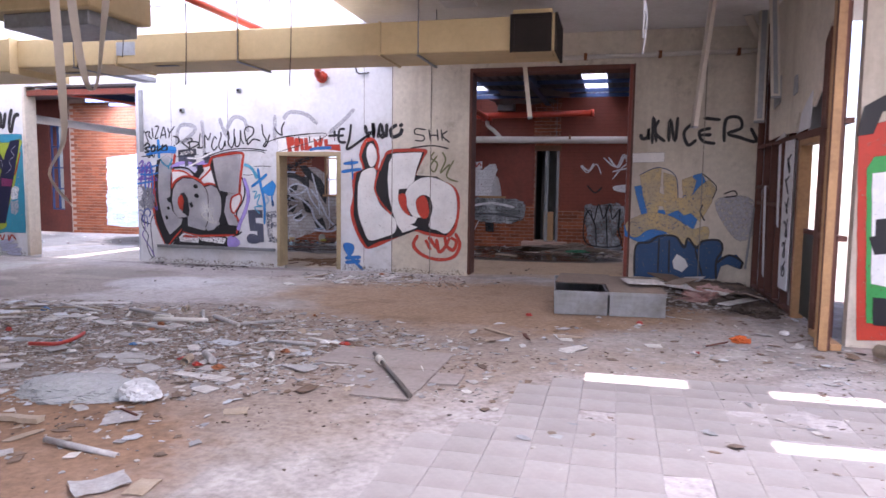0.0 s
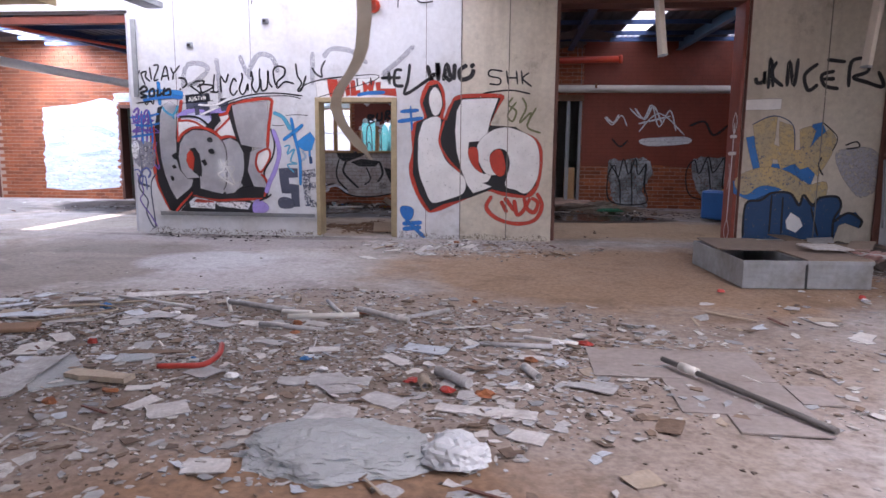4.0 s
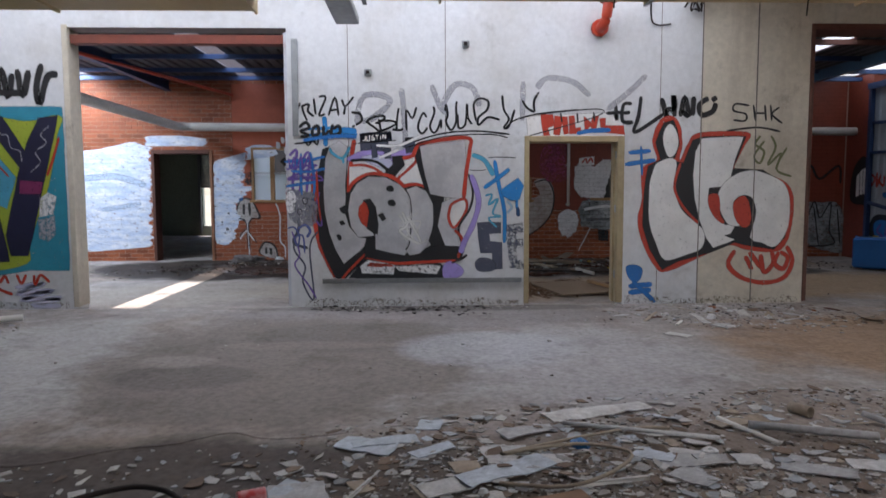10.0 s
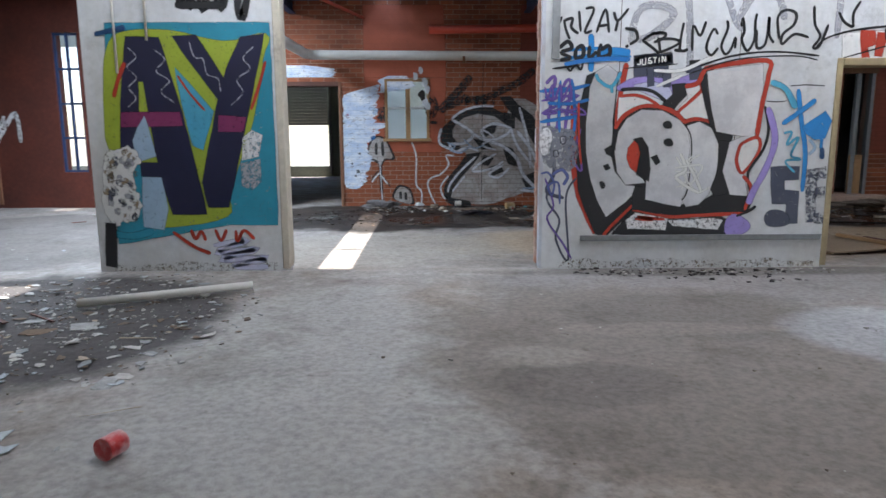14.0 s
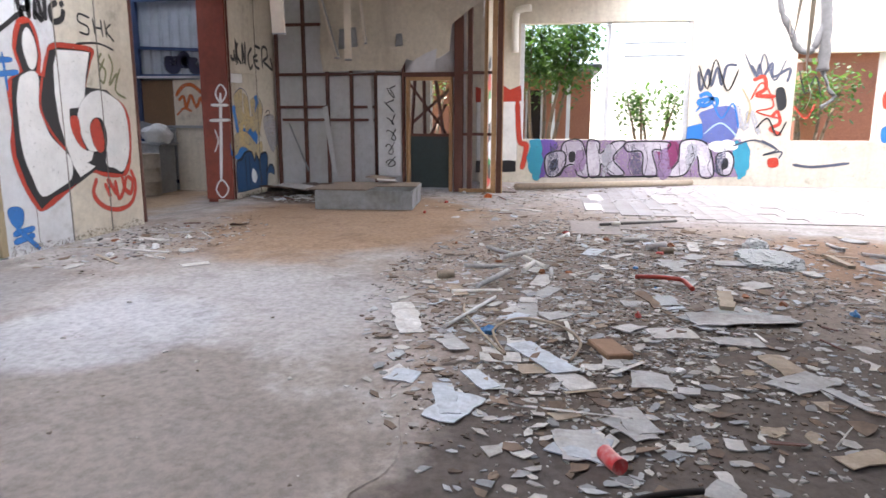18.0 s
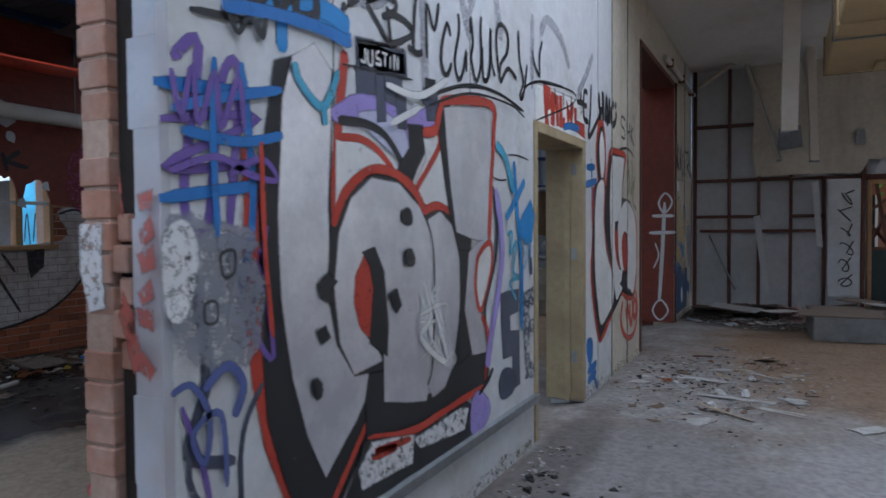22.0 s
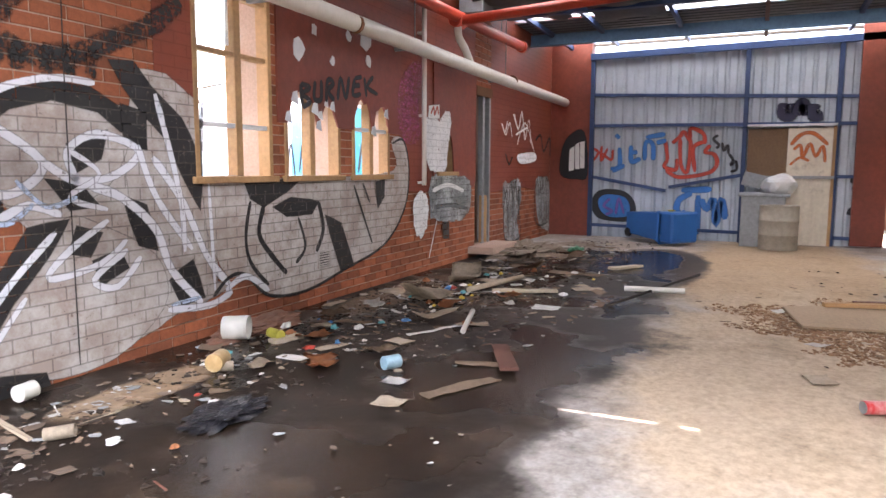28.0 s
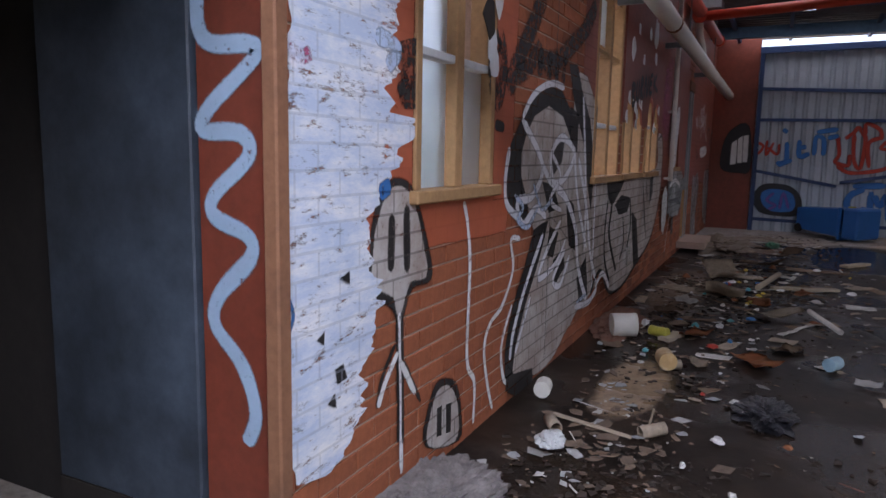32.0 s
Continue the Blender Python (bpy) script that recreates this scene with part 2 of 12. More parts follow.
foot_ = ramp(n_, l_, noise_at(n_, l_, 5.5, 5, 0.6), [(0.24, (0.7, 0.7, 0.7)), (0.34, (0, 0, 0))])
c_ = mixed(n_, l_, foot_, c_, mixed(n_, l_, 1.0, c_, (0.42, 0.38, 0.35), "MULTIPLY"))
speck_ = ramp(n_, l_, fine_, [(0.28, (0.6, 0.6, 0.6)), (0.6, (1, 1, 1))])
c_ = mixed(n_, l_, 1.0, c_, speck_, "MULTIPLY")
l_.new(c_, b_.inputs["Base Color"])
wetness_ = mixed(n_, l_, 1.0, mixed(n_, l_, 1.0, wet_, wet2_, "ADD"), scaled(n_, l_, wet3_, 0.5), "ADD")
rr_ = mixed(n_, l_, wetness_, (0.85, 0.85, 0.85), (0.5, 0.5, 0.5))
pool_ = ramp(n_, l_, noise_at(n_, l_, 0.9, 4, 0.5), [(0.46, (1, 1, 1)), (0.54, (0, 0, 0))])
rr_ = mixed(n_, l_, mixed(n_, l_, 1.0, wet_, pool_, "MULTIPLY"), rr_, (0.2, 0.2, 0.2))
rr_ = mixed(n_, l_, blot(n_, l_, -1.6, 15.0, 1.5, 0.6, 0.1, 0.6, 1.2), rr_, (0.06, 0.06, 0.06))
l_.new(rr_, b_.inputs["Roughness"])
b_.inputs["Specular IOR Level"].default_value = 0.2
bumped(n_, l_, b_, fine_, 0.35, 0.008)
GREY_METAL = worn("grey_painted_metal", (0.36, 0.38, 0.39), (0.2, 0.2, 0.2), 0.5, metal=0.3)
GROUND_M = worn("dry_ground", (0.36, 0.32, 0.24), (0.2, 0.2, 0.11), 0.95)


# ---- building blocks ----
def box(bm, x0, y0, z0, x1, y1, z1):
    v = [bm.verts.new((x, y, z)) for z in (z0, z1) for y in (y0, y1) for x in (x0, x1)]
    for f in ((0, 2, 3, 1), (4, 5, 7, 6), (0, 1, 5, 4), (2, 6, 7, 3), (1, 3, 7, 5), (0, 4, 6, 2)):
        bm.faces.new([v[i] for i in f])
    return v


def mesh(bm, name, material):
    me = bpy.data.meshes.new(name)
    bm.normal_update()
    bm.to_mesh(me)
    bm.free()
    me.materials.append(material)
    return me


def part(name, bm, material, parent=None, label=""):
    ob = new(name, mesh(bm, name, material))
    ob.parent = parent
    return tagged(ob, label)


def block(name, dims, material, parent=None, label="", bevel=0.0):
    bm = bmesh.new()
    box(bm, *dims)
    if bevel:
        bmesh.ops.bevel(bm, geom=bm.edges[:], offset=bevel, segments=1, affect="EDGES")
    return part(name, bm, material, parent, label)


def setting(ob, label, category):
    return tagged(ob, label, category, kind="structure")


def panelled(bm, a0, a1, z0, z1, holes, put):
    """Fills a wall's rectangle but for its holes with blocks; put(a0, z0, a1, z1) adds one."""
    cuts = sorted({a0, a1, *[h[0] for h in holes], *[h[2] for h in holes]})
    for p, q in zip(cuts, cuts[1:]):
        if p < a0 or q > a1:
            continue
        mid, low = (p + q) / 2, z0
        for h in sorted([h for h in holes if h[0] <= mid <= h[2]], key=lambda h: h[1]):
            if h[1] > low:
                put(p, low, q, h[1])
            low = h[3]
        if low < z1:
            put(p, low, q, z1)


def wall_x(name, x0, x1, y0, y1, z0, z1, holes, material, label):
    bm = bmesh.new()
    panelled(bm, x0, x1, z0, z1, holes, lambda a, b, c, d: box(bm, a, y0, b, c, y1, d))
    return setting(part(name, bm, material), label, "wall")


def wall_y(name, y0, y1, x0, x1, z0, z1, holes, material, label):
    bm = bmesh.new()
    panelled(bm, y0, y1, z0, z1, holes, lambda a, b, c, d: box(bm, x0, a, b, x1, c, d))
    return setting(part(name, bm, material), label, "wall")


def tube(bm, points, radius, sides=10):
    """A round pipe along a line of points."""
    pts = [Vector(p) for p in points]
    rings = []
    for i, p in enumerate(pts):
        d = (pts[min(i + 1, len(pts) - 1)] - pts[max(i - 1, 0)]).normalized()
        side = d.cross(Vector((0, 0, 1)) if abs(d.z) < 0.9 else Vector((1, 0, 0))).normalized()
        up = side.cross(d)
        rings.append([bm.verts.new(p + radius * (math.cos(a) * side + math.sin(a) * up)) for a in [k * 2 * math.pi / sides for k in range(sides)]])
    for a, b in zip(rings, rings[1:]):
        for k in range(sides):
            f = bm.faces.new((a[k], a[(k + 1) % sides], b[(k + 1) % sides], b[k]))
            f.smooth = True
    bm.faces.new(rings[0][::-1])
    bm.faces.new(rings[-1])


def pipe(name, points, radius, material, parent=None, label="", sides=10):
    bm = bmesh.new()
    tube(bm, points, radius, sides)
    return part(name, bm, material, parent, label)


# ---- the plan ----
AY0, AY1 = 11.05, 11.33          # the painted wall between hall and shed
BY0, BY1 = 17.41, 17.73          # the brick wall behind the shed
TOP = 4.75
SHED_Z = -0.055                   # the shed floor lies lower
BIG = (-11.20, -0.16, -8.66, 3.27)     # openings in the painted wall
SMALL = (-5.85, -0.16, -4.64, 2.02)
RIGHT = (-2.40, -0.16, 0.15, 3.35)
DOOR_B = (-12.67, -0.16, -11.45, 2.2)
WINDOWS_B = [(-10.64, 1.18, -9.81, 2.3), (-7.75, 1.17, -6.83, 2.95), (-6.66, 1.17, -5.75, 1.95),
             (-5.52, 1.17, -4.72, 1.98), (-3.42, 1.2, -2.8, 1.85)]
SLOT_B = (-2.03, 0.12, -1.45, 2.4)


def ground_sheet(bm, x0, y0, x1, y1, step, height):
    nx, ny = int((x1 - x0) / step), int((y1 - y0) / step)
    v = [[bm.verts.new((x0 + i * step, y0 + j * step, height(x0 + i * step, y0 + j * step))) for i in range(nx + 1)] for j in range(ny + 1)]
    for j in range(ny):
        for i in range(nx):
            bm.faces.new((v[j][i], v[j][i + 1], v[j + 1][i + 1], v[j + 1][i])).smooth = True


def floor_height(x, y):
    lump = noise.noise(Vector((x * 0.7, y * 0.7, 0.3)))
    fine = noise.noise(Vector((x * 3.1, y * 3.1, 5.2)))
    litter = max(0.0, min(1.0, 2.2 - abs(y - 5.3) * 0.75)) * (1 if -8.8 < x < 1.5 else 0)
    sill = 0.06 * max(0.0, min(1.0, (y - 11.1) / 0.2))
    return -0.012 - sill + 0.006 * lump + 0.003 * fine + litter * 0.012 * max(0, lump + fine * 0.7)


bm = bmesh.new()
ground_sheet(bm, -30, -9, 4.4, 26, 0.2, floor_height)
floor = setting(part("floor", bm, FLOOR_M), "dusty concrete floor with dirt and wet stains", "floor")
setting(block("ground", (-400, -400, -0.9, 400, 400, -0.35), GROUND_M), "dry weedy ground round the building", "ground")

JOIN = -3.72
PALE_GREEN = worn("pale_green_paint", (0.44, 0.50, 0.42), (0.25, 0.27, 0.22), 0.7)
DARK_RED = worn("dark_red_wall", (0.15, 0.036, 0.022), (0.06, 0.022, 0.016), 0.7, big=1.2, dirtiness=0.6)
wall_x("wall_graffiti", -13.05, JOIN, AY0, AY1, -0.15, TOP, [BIG, SMALL], WHITE_WALL, "white rendered brick wall covered with graffiti")
wall_x("wall_cream", JOIN, 2.06, AY0, AY1, -0.15, TOP, [RIGHT], PLASTER, "cream rendered wall with a tall doorway")
wall_x("wall_brick", -16.0, 2.4, BY0 + 0.006, BY1, -0.15, TOP, [DOOR_B, SLOT_B] + WINDOWS_B, MORTAR, "red brick wall with broken timber windows")
wall_x("wall_brick_west", -30, -16.0, BY0, BY1, -0.15, TOP, [(-16.72, 0.6, -16.25, 3.15)], DARK_RED, "dark red painted brick wall with a narrow window")
WINDOWS_D = [(3.32, 0.88, 6.65, 3.17), (-0.17, 0.88, 1.38, 2.55), (7.9, 0.95, 8.5, 2.2), (-5.0, 0.93, -2.2, 2.6)]
wall_y("wall_windows", -9.0, AY0, 4.09, 4.35, -0.15, TOP, WINDOWS_D, PLASTER, "cream rendered outer wall with open window holes")
wall_y("wall_pier", 16.6, BY0, 2.1, 2.4, -0.15, TOP, [], RED_PAINT, "red painted brick pier")
wall_x("wall_return", 2.1, 4.09, 7.12, 7.24, -0.15, TOP, [], PLASTER, "plastered cross wall with bright graffiti")
wall_y("wall_stud", 7.5, AY0 - 0.006, 2.03, 2.06, 0, TOP, [(7.75, 0, 8.56, 2.02)], WHITE_WALL, "stripped stud wall with grey lining sheets")
# unseen wall; its window holes are there to let light in
wall_x("wall_south", -30, 4.35, -9.2, -9.0, -0.15, TOP, [(-3, 1, 3, 3.4), (-12, 1, -8, 3)], PLASTER, "unseen south wall added with wide window holes for light")
wall_y("wall_west", -9, 26, -30.2, -30, -0.15, TOP, [(1, 1, 4, 3.2), (21, 0.3, 22.4, 3.3)], DARK_RED, "far brick red wall with window holes")
wall_x("wall_back", -30, 2.4, 26.0, 26.2, -0.15, TOP, [(-22.7, 0.3, -19.4, 3.9), (-14.35, 0.25, -13.0, 2.7)], PALE_GREEN, "pale green rear wall")
wall_x("wall_back_room", -11.25, 2.4, 20.6, 20.75, -0.15, TOP, [(-8.6, 2.3, -4.2, 3.1), (-10.9, 1.0, -9.3, 2.6)], WHITE_WALL, "white plaster wall of the back room")
# this partition's near-black colour stands in for the passage's gloom
wall_y("wall_passage", BY1, 26.0, -11.4, -11.25, -0.15, TOP, [], SHADE_AND_DIRT, "partition between passage and back room")
wall_y("wall_passage_west", BY1, 26.0, -16.0, -15.8, -0.15, TOP, [], PALE_GREEN, "pale green partition beside the passage")
wall_y("wall_back_end", BY1, 20.6, 2.1, 2.4, -0.15, TOP, [], WHITE_WALL, "end wall of the back room")

# ceilings and roofs
HOLES = [(-0.03, 6.18, 0.72, 6.42), (1.28, 6.1, 2.0, 6.3), (1.08, 4.98, 1.75, 5.22)]
bm = bmesh.new()
panelled(bm, -3.65, 4.09, 4.6, AY0 - 0.006, HOLES, lambda a, b, c, d: box(bm, a, b, 3.85, c, d, 3.9))
setting(part("ceiling", bm, CEILING), "sagging grey plasterboard ceiling with a few holes", "ceiling")
setting(block("ceiling_west", (-30, -9, 3.9, -13.4, AY0, 4.0), ROOF_SHEET), "dark sheet roof over the west hall", "ceiling")
setting(block("ceiling_far_west", (-30, AY0, 3.9, -14.3, 17.73, 4.0), ROOF_SHEET), "dark sheet roof over the far west bay", "ceiling")
setting(block("ceiling_passage_roof", (-16.0, 17.73, 3.9, -14.3, 26, 4.0), ROOF_SHEET), "dark sheet roof over the passage", "ceiling")
# the next two are unseen: they keep sun and front daylight off the hall
setting(block("ceiling_mid", (-3.65, -9, 3.9, -1.2, 4.6, 4.0), CEILING), "unseen stained ceiling boards added to shade the hall", "ceiling")
setting(block("ceiling_south", (-13.4, -9, 3.9, -3.65, 7.4, 4.0), CEILING), "unseen stained ceiling boards added to shade the hall", "ceiling")
setting(block("ceiling_corner", (-1.2, -9, 3.9, 4.09, -4.0, 4.0), CEILING), "ceiling boards by the south wall", "ceiling")
bm = bmesh.new()


def corrugate(bm, x0, x1, y0, y1, z, pitch=0.19, rise=0.03):
    """A roof or wall sheet with square ribs, ribs along y."""
    n = max(1, int((x1 - x0) / pitch))
    p, row = (x1 - x0) / n, []
    for k in range(n):
        for f, h in ((0, 0), (0.55, 0), (0.68, rise), (0.87, rise)):
            row.append((x0 + (k + f) * p, z + h))
    row.append((x1, z))
    a = [bm.verts.new((x, y0, h)) for x, h in row]
    b = [bm.verts.new((x, y1, h)) for x, h in row]
    for i in range(len(row) - 1):
        bm.faces.new((a[i], b[i], b[i + 1], a[i + 1]))


ROOF_GAPS = [(-14.3, -13.7), (-10.75, -10.4), (-7.2, -6.85), (-3.5, -3.05), (-0.8, -0.3), (1.55, 2.15)]
edges = sorted([-13.7, -7.97, -7.91] + [v for g in ROOF_GAPS[1:] for v in g] + [2.5])
for a, b in zip(edges[::2], edges[1::2]):
    corrugate(bm, a, b, AY1, BY0 + 0.01, 3.72)
for a, b in ((AY1, 14.68), (14.85, 14.9), (15.22, 15.28), (15.42, BY0 + 0.01)):
    corrugate(bm, -8.02, -7.86, a, b, 3.715, 0.16, 0.004)
corrugate(bm, ROOF_GAPS[1][0], ROOF_GAPS[1][1], AY1, 12.3, 3.72)
setting(part("ceiling_shed", bm, ROOF_SHEET), "dark corrugated roof with gaps of daylight", "ceiling")
setting(block("ceiling_back", (-11.25, BY1, 3.1, 2.4, 19.3, 3.2), CEILING), "ceiling over half of the back room", "ceiling")
# unseen ceiling, added to shut daylight out of the closet
setting(block("ceiling_closet", (-3.85, 19.3, 3.1, 2.1, 20.6, 3.2), CEILING), "unseen ceiling added to keep the closet dark", "ceiling")
# added wall: the closet's darkness is put in as colour
wall_y("wall_closet_lining", BY1, 20.6, -2.3, -2.2, -0.15, 3.1, [], SHADE_AND_DIRT, "near-black boards added to paint in the closet's darkness")
wall_y("wall_closet", BY1, 20.6, -3.9, -3.8, -0.15, 3.1, [(19.45, -0.15, 20.38, 2.08)], WHITE_WALL, "white partition with a dark closet doorway")
bm = bmesh.new()
panelled(bm, -15.8, -11.4, BY1, 26, [(-15.0, 20.5, -14.3, 22.5)], lambda a, b, c, d: box(bm, a, b, 2.9, c, d, 3.0))
setting(part("ceiling_passage", bm, CEILING), "low broken ceiling of the passage", "ceiling")

# ribbed translucent roof lights
SHEETING, n_, l_, b_ = nodes("translucent_roof_sheet", 0.5)
b_.inputs["Base Color"].default_value = (0.8, 0.82, 0.82, 1)
b_.inputs["Transmission Weight"].default_value = 0.0
tr_ = n_.new("ShaderNodeBsdfTranslucent")
tr_.inputs[0].default_value = (0.78, 0.81, 0.83, 1)
mx_ = n_.new("ShaderNodeMixShader")
mx_.inputs[0].default_value = 0.8
l_.new(b_.outputs[0], mx_.inputs[1])
l_.new(tr_.outputs[0], mx_.inputs[2])
l_.new(mx_.outputs[0], n_["Material Output"].inputs[0])
bm = bmesh.new()
corrugate(bm, -13.4, -3.65, 7.4, AY0 - 0.01, 4.62)
setting(part("roof_light_hall", bm, SHEETING), "white translucent ribbed roof light", "roof light")
bm = bmesh.new()
corrugate(bm, -1.4, 4.09, -4.4, 5.1, 4.1)
setting(part("roof_light_front", bm, SHEETING), "white translucent ribbed roof light", "roof light")
DIRTY_SHEET = SHEETING.copy()
DIRTY_SHEET.name = "dirty_roof_sheet"
for n_ in DIRTY_SHEET.node_tree.nodes:
    if n_.bl_idname == "ShaderNodeBsdfTranslucent":
        n_.inputs[0].default_value = (0.42, 0.44, 0.45, 1)
for a, b in ROOF_GAPS[:1] + ROOF_GAPS[2:]:
    bm = bmesh.new()
    corrugate(bm, a - 0.06, b + 0.06, AY1, BY0 + 0.01, 3.76, 0.11, 0.02)
    setting(part("roof_light_shed", bm, DIRTY_SHEET), "dirty translucent roof strip", "roof light")
for (a, b), watts in zip(ROOF_GAPS, SHED_WATTS):
    sky_panel("roof_gap_daylight", a, AY1 + 0.2, b, BY0 - 0.2, 3.715, watts)
sky_panel("roof_light_daylight", -13.2, 7.6, -3.9, AY0 - 0.2, 4.58, HALL_WATTS)
sky_panel("front_daylight", -1.0, -3.9, 3.9, 4.4, 4.05, FRONT_WATTS, (1.0, 0.97, 0.92))
sky_panel("back_room_daylight", -11.0, 19.4, -4.1, 20.5, 3.9, 230)
sky_panel("passage_daylight", -15.4, 19.6, -14.3, 23.0, 2.95, 1.5)
setting(block("roof_edge_hall", (-3.72, 7.4, 3.85, -3.65, AY0 - 0.006, 4.62), CEILING), "board edge of the roof light", "trim")
setting(block("roof_edge_south", (-13.4, 7.33, 4.0, -3.72, 7.4, 4.62), CEILING), "board edge of the roof light", "trim")
setting(block("roof_edge_west", (-13.47, 7.4, 4.0, -13.4, AY0, 4.62), CEILING), "board edge of the roof light", "trim")


# ---- spray paint ----
def spray(name, colour, wear=0.42, brick=False, rough=0.55, joint=0.62, streak=None, under=0.78, low=None, thin=1.0):
    """Sprayed paint that lets a little of the wall through; on brick it stays off the joints."""
    m, n, l, b = nodes(name, rough)
    f = noise_at(n, l, 5.0 if streak else 3.0, 8, 0.75, stretch=streak)
    g = noise_at(n, l, 60, 3, 0.6)
    tone = ramp(n, l, f, [(0.42, low), (0.62, colour)] if low else [(0.3, tuple(c * under for c in colour)), (0.65, colour)])
    l.new(tone, b.inputs["Base Color"])
    cover = ramp(n, l, noise_at(n, l, 24, 8, 0.8, stretch=streak), [(wear - 0.1, (0, 0, 0)), (wear, (1, 1, 1))])
    if brick:
        c = n.new("ShaderNodeTexCoord")
        s = n.new("ShaderNodeSeparateXYZ")
        q = n.new("ShaderNodeCombineXYZ")
        t = n.new("ShaderNodeTexBrick")
        t.offset, t.squash = 0.5, 1.0
        for key, v in (("Scale", 1.0), ("Brick Width", 0.24), ("Row Height", 0.086), ("Mortar Size", 0.006), ("Mortar Smooth", 0.3)):
            t.inputs[key].default_value = v
        t.inputs["Color1"].default_value = t.inputs["Color2"].default_value = (1, 1, 1, 1)
        t.inputs["Mortar"].default_value = (joint, joint, joint, 1)
        l.new(c.outputs["Object"], s.inputs[0])
        l.new(s.outputs[0], q.inputs[0])
        l.new(s.outputs[2], q.inputs[1])
        l.new(q.outputs[0], t.inputs["Vector"])
        cover = mixed(n, l, 1.0, cover, t.outputs["Color"], "MULTIPLY")
    if thin < 1:
        cover = scaled(n, l, cover, thin)
    rim = n.new("ShaderNodeAttribute")
    rim.attribute_name = "edge"
    fray = n.new("ShaderNodeMath")
    fray.operation = "MULTIPLY_ADD"
    l.new(noise_at(n, l, 90, 3, 0.7), fray.inputs[0])
    fray.inputs[1].default_value = 0.7
    l.new(rim.outputs["Fac"], fray.inputs[2])
    cover = mixed(n, l, 1.0, cover, ramp(n, l, fray.outputs[0], [(0.42, (0, 0, 0)), (0.95, (1, 1, 1))]), "MULTIPLY")
    bumped(n, l, b, g, 0.12, 0.003)
    tr = n.new("ShaderNodeBsdfTransparent")
    mx = n.new("ShaderNodeMixShader")
    l.new(cover, mx.inputs[0])
    l.new(tr.outputs[0], mx.inputs[1])
    l.new(b.outputs[0], mx.inputs[2])
    l.new(mx.outputs[0], n["Material Output"].inputs[0])
    return m


SP_RED = spray("spray_red", (0.50, 0.045, 0.02))
SP_BLACK = spray("spray_black", (0.012, 0.012, 0.014), 0.36)
SP_SILVER = spray("spray_silver", (0.72, 0.72, 0.75), 0.36, rough=0.42, low=(0.56, 0.56, 0.60))
SP_SILVER.node_tree.nodes["Principled BSDF"].inputs["Metallic"].default_value = 0.75
SP_WHITE = spray("spray_white", (0.78, 0.78, 0.76), 0.4)
SP_WORN = spray("spray_worn_white", (0.8, 0.8, 0.8), 0.5, under=0.7)
SP_LILAC = spray("spray_lilac", (0.36, 0.28, 0.66))
SP_LILACPALE = spray("spray_pale_lilac", (0.55, 0.56, 0.72))
SP_BLUE = spray("spray_blue", (0.02, 0.17, 0.50))
SP_CYAN = spray("spray_cyan", (0.08, 0.38, 0.56))
SP_SKY = spray("spray_sky", (0.35, 0.48, 0.62))
SP_TEAL = spray("spray_teal", (0.03, 0.28, 0.40))
SP_VIOLET = spray("spray_violet", (0.16, 0.09, 0.36))
SP_SLATE = spray("spray_slate", (0.07, 0.08, 0.12))
SP_GREYWASH = spray("spray_grey", (0.42, 0.42, 0.46), 0.52)
SP_LIME = spray("spray_lime", (0.36, 0.44, 0.04))
SP_NAVY = spray("spray_navy", (0.015, 0.016, 0.05), 0.34)
SP_NAVYBLUE = spray("spray_dark_blue", (0.012, 0.06, 0.16))
SP_MAGENTA = spray("spray_magenta", (0.22, 0.03, 0.11))
SP_OCHRE = spray("spray_ochre", (0.54, 0.40, 0.17), 0.47, low=(0.40, 0.33, 0.2))
SP_OLIVE = spray("spray_olive", (0.14, 0.15, 0.06))
SP_GREEN = spray("spray_green", (0.03, 0.30, 0.07))
SP_PURPLEWASH = spray("spray_purple", (0.30, 0.20, 0.34), 0.5)
SP_INDIGO = spray("spray_indigo", (0.10, 0.13, 0.34))
SB_BLACK = spray("brick_paint_black", (0.02, 0.018, 0.018), 0.42, True)
SB_SILVER = spray("brick_paint_silver", (0.50, 0.475, 0.45), 0.39, True, joint=0.6, low=(0.34, 0.275, 0.24))
SB_BRUSH = spray("brick_paint_brushed", (0.86, 0.87, 0.89), 0.445, True, joint=0.84, streak=(0.4, 1, 1.3), low=(0.50, 0.60, 0.76))
SB_RED = spray("brick_paint_red", (0.24, 0.048, 0.022), 0.38, True, joint=0.86)
SB_ORANGE = spray("brick_paint_orange", (0.46, 0.11, 0.05), 0.36, True, joint=0.94)
SB_WHITE = spray("brick_paint_white", (0.78, 0.78, 0.78), 0.44, True, joint=0.75)
SB_GHOST = spray("brick_paint_ghost", (0.80, 0.81, 0.86), 0.42, True, joint=0.55, thin=0.9)
SB_SMEAR = spray("brick_paint_smeared", (0.02, 0.018, 0.018), 0.52, True, joint=0.5)
SP_SLATEWASH = spray("spray_slate_wash", (0.09, 0.10, 0.15), 0.55)
SB_SKY = spray("brick_paint_sky", (0.50, 0.62, 0.80), 0.5, True)
SB_GREY = spray("brick_paint_grey", (0.42, 0.44, 0.45), 0.46, True, low=(0.14, 0.15, 0.15))
SB_SLATE = spray("brick_paint_slate", (0.12, 0.13, 0.14), 0.5, True)
SB_BLUE = spray("brick_paint_blue", (0.03, 0.16, 0.42), 0.44, True)
SB_MAGENTA = spray("brick_paint_magenta", (0.42, 0.08, 0.18), 0.56, True)
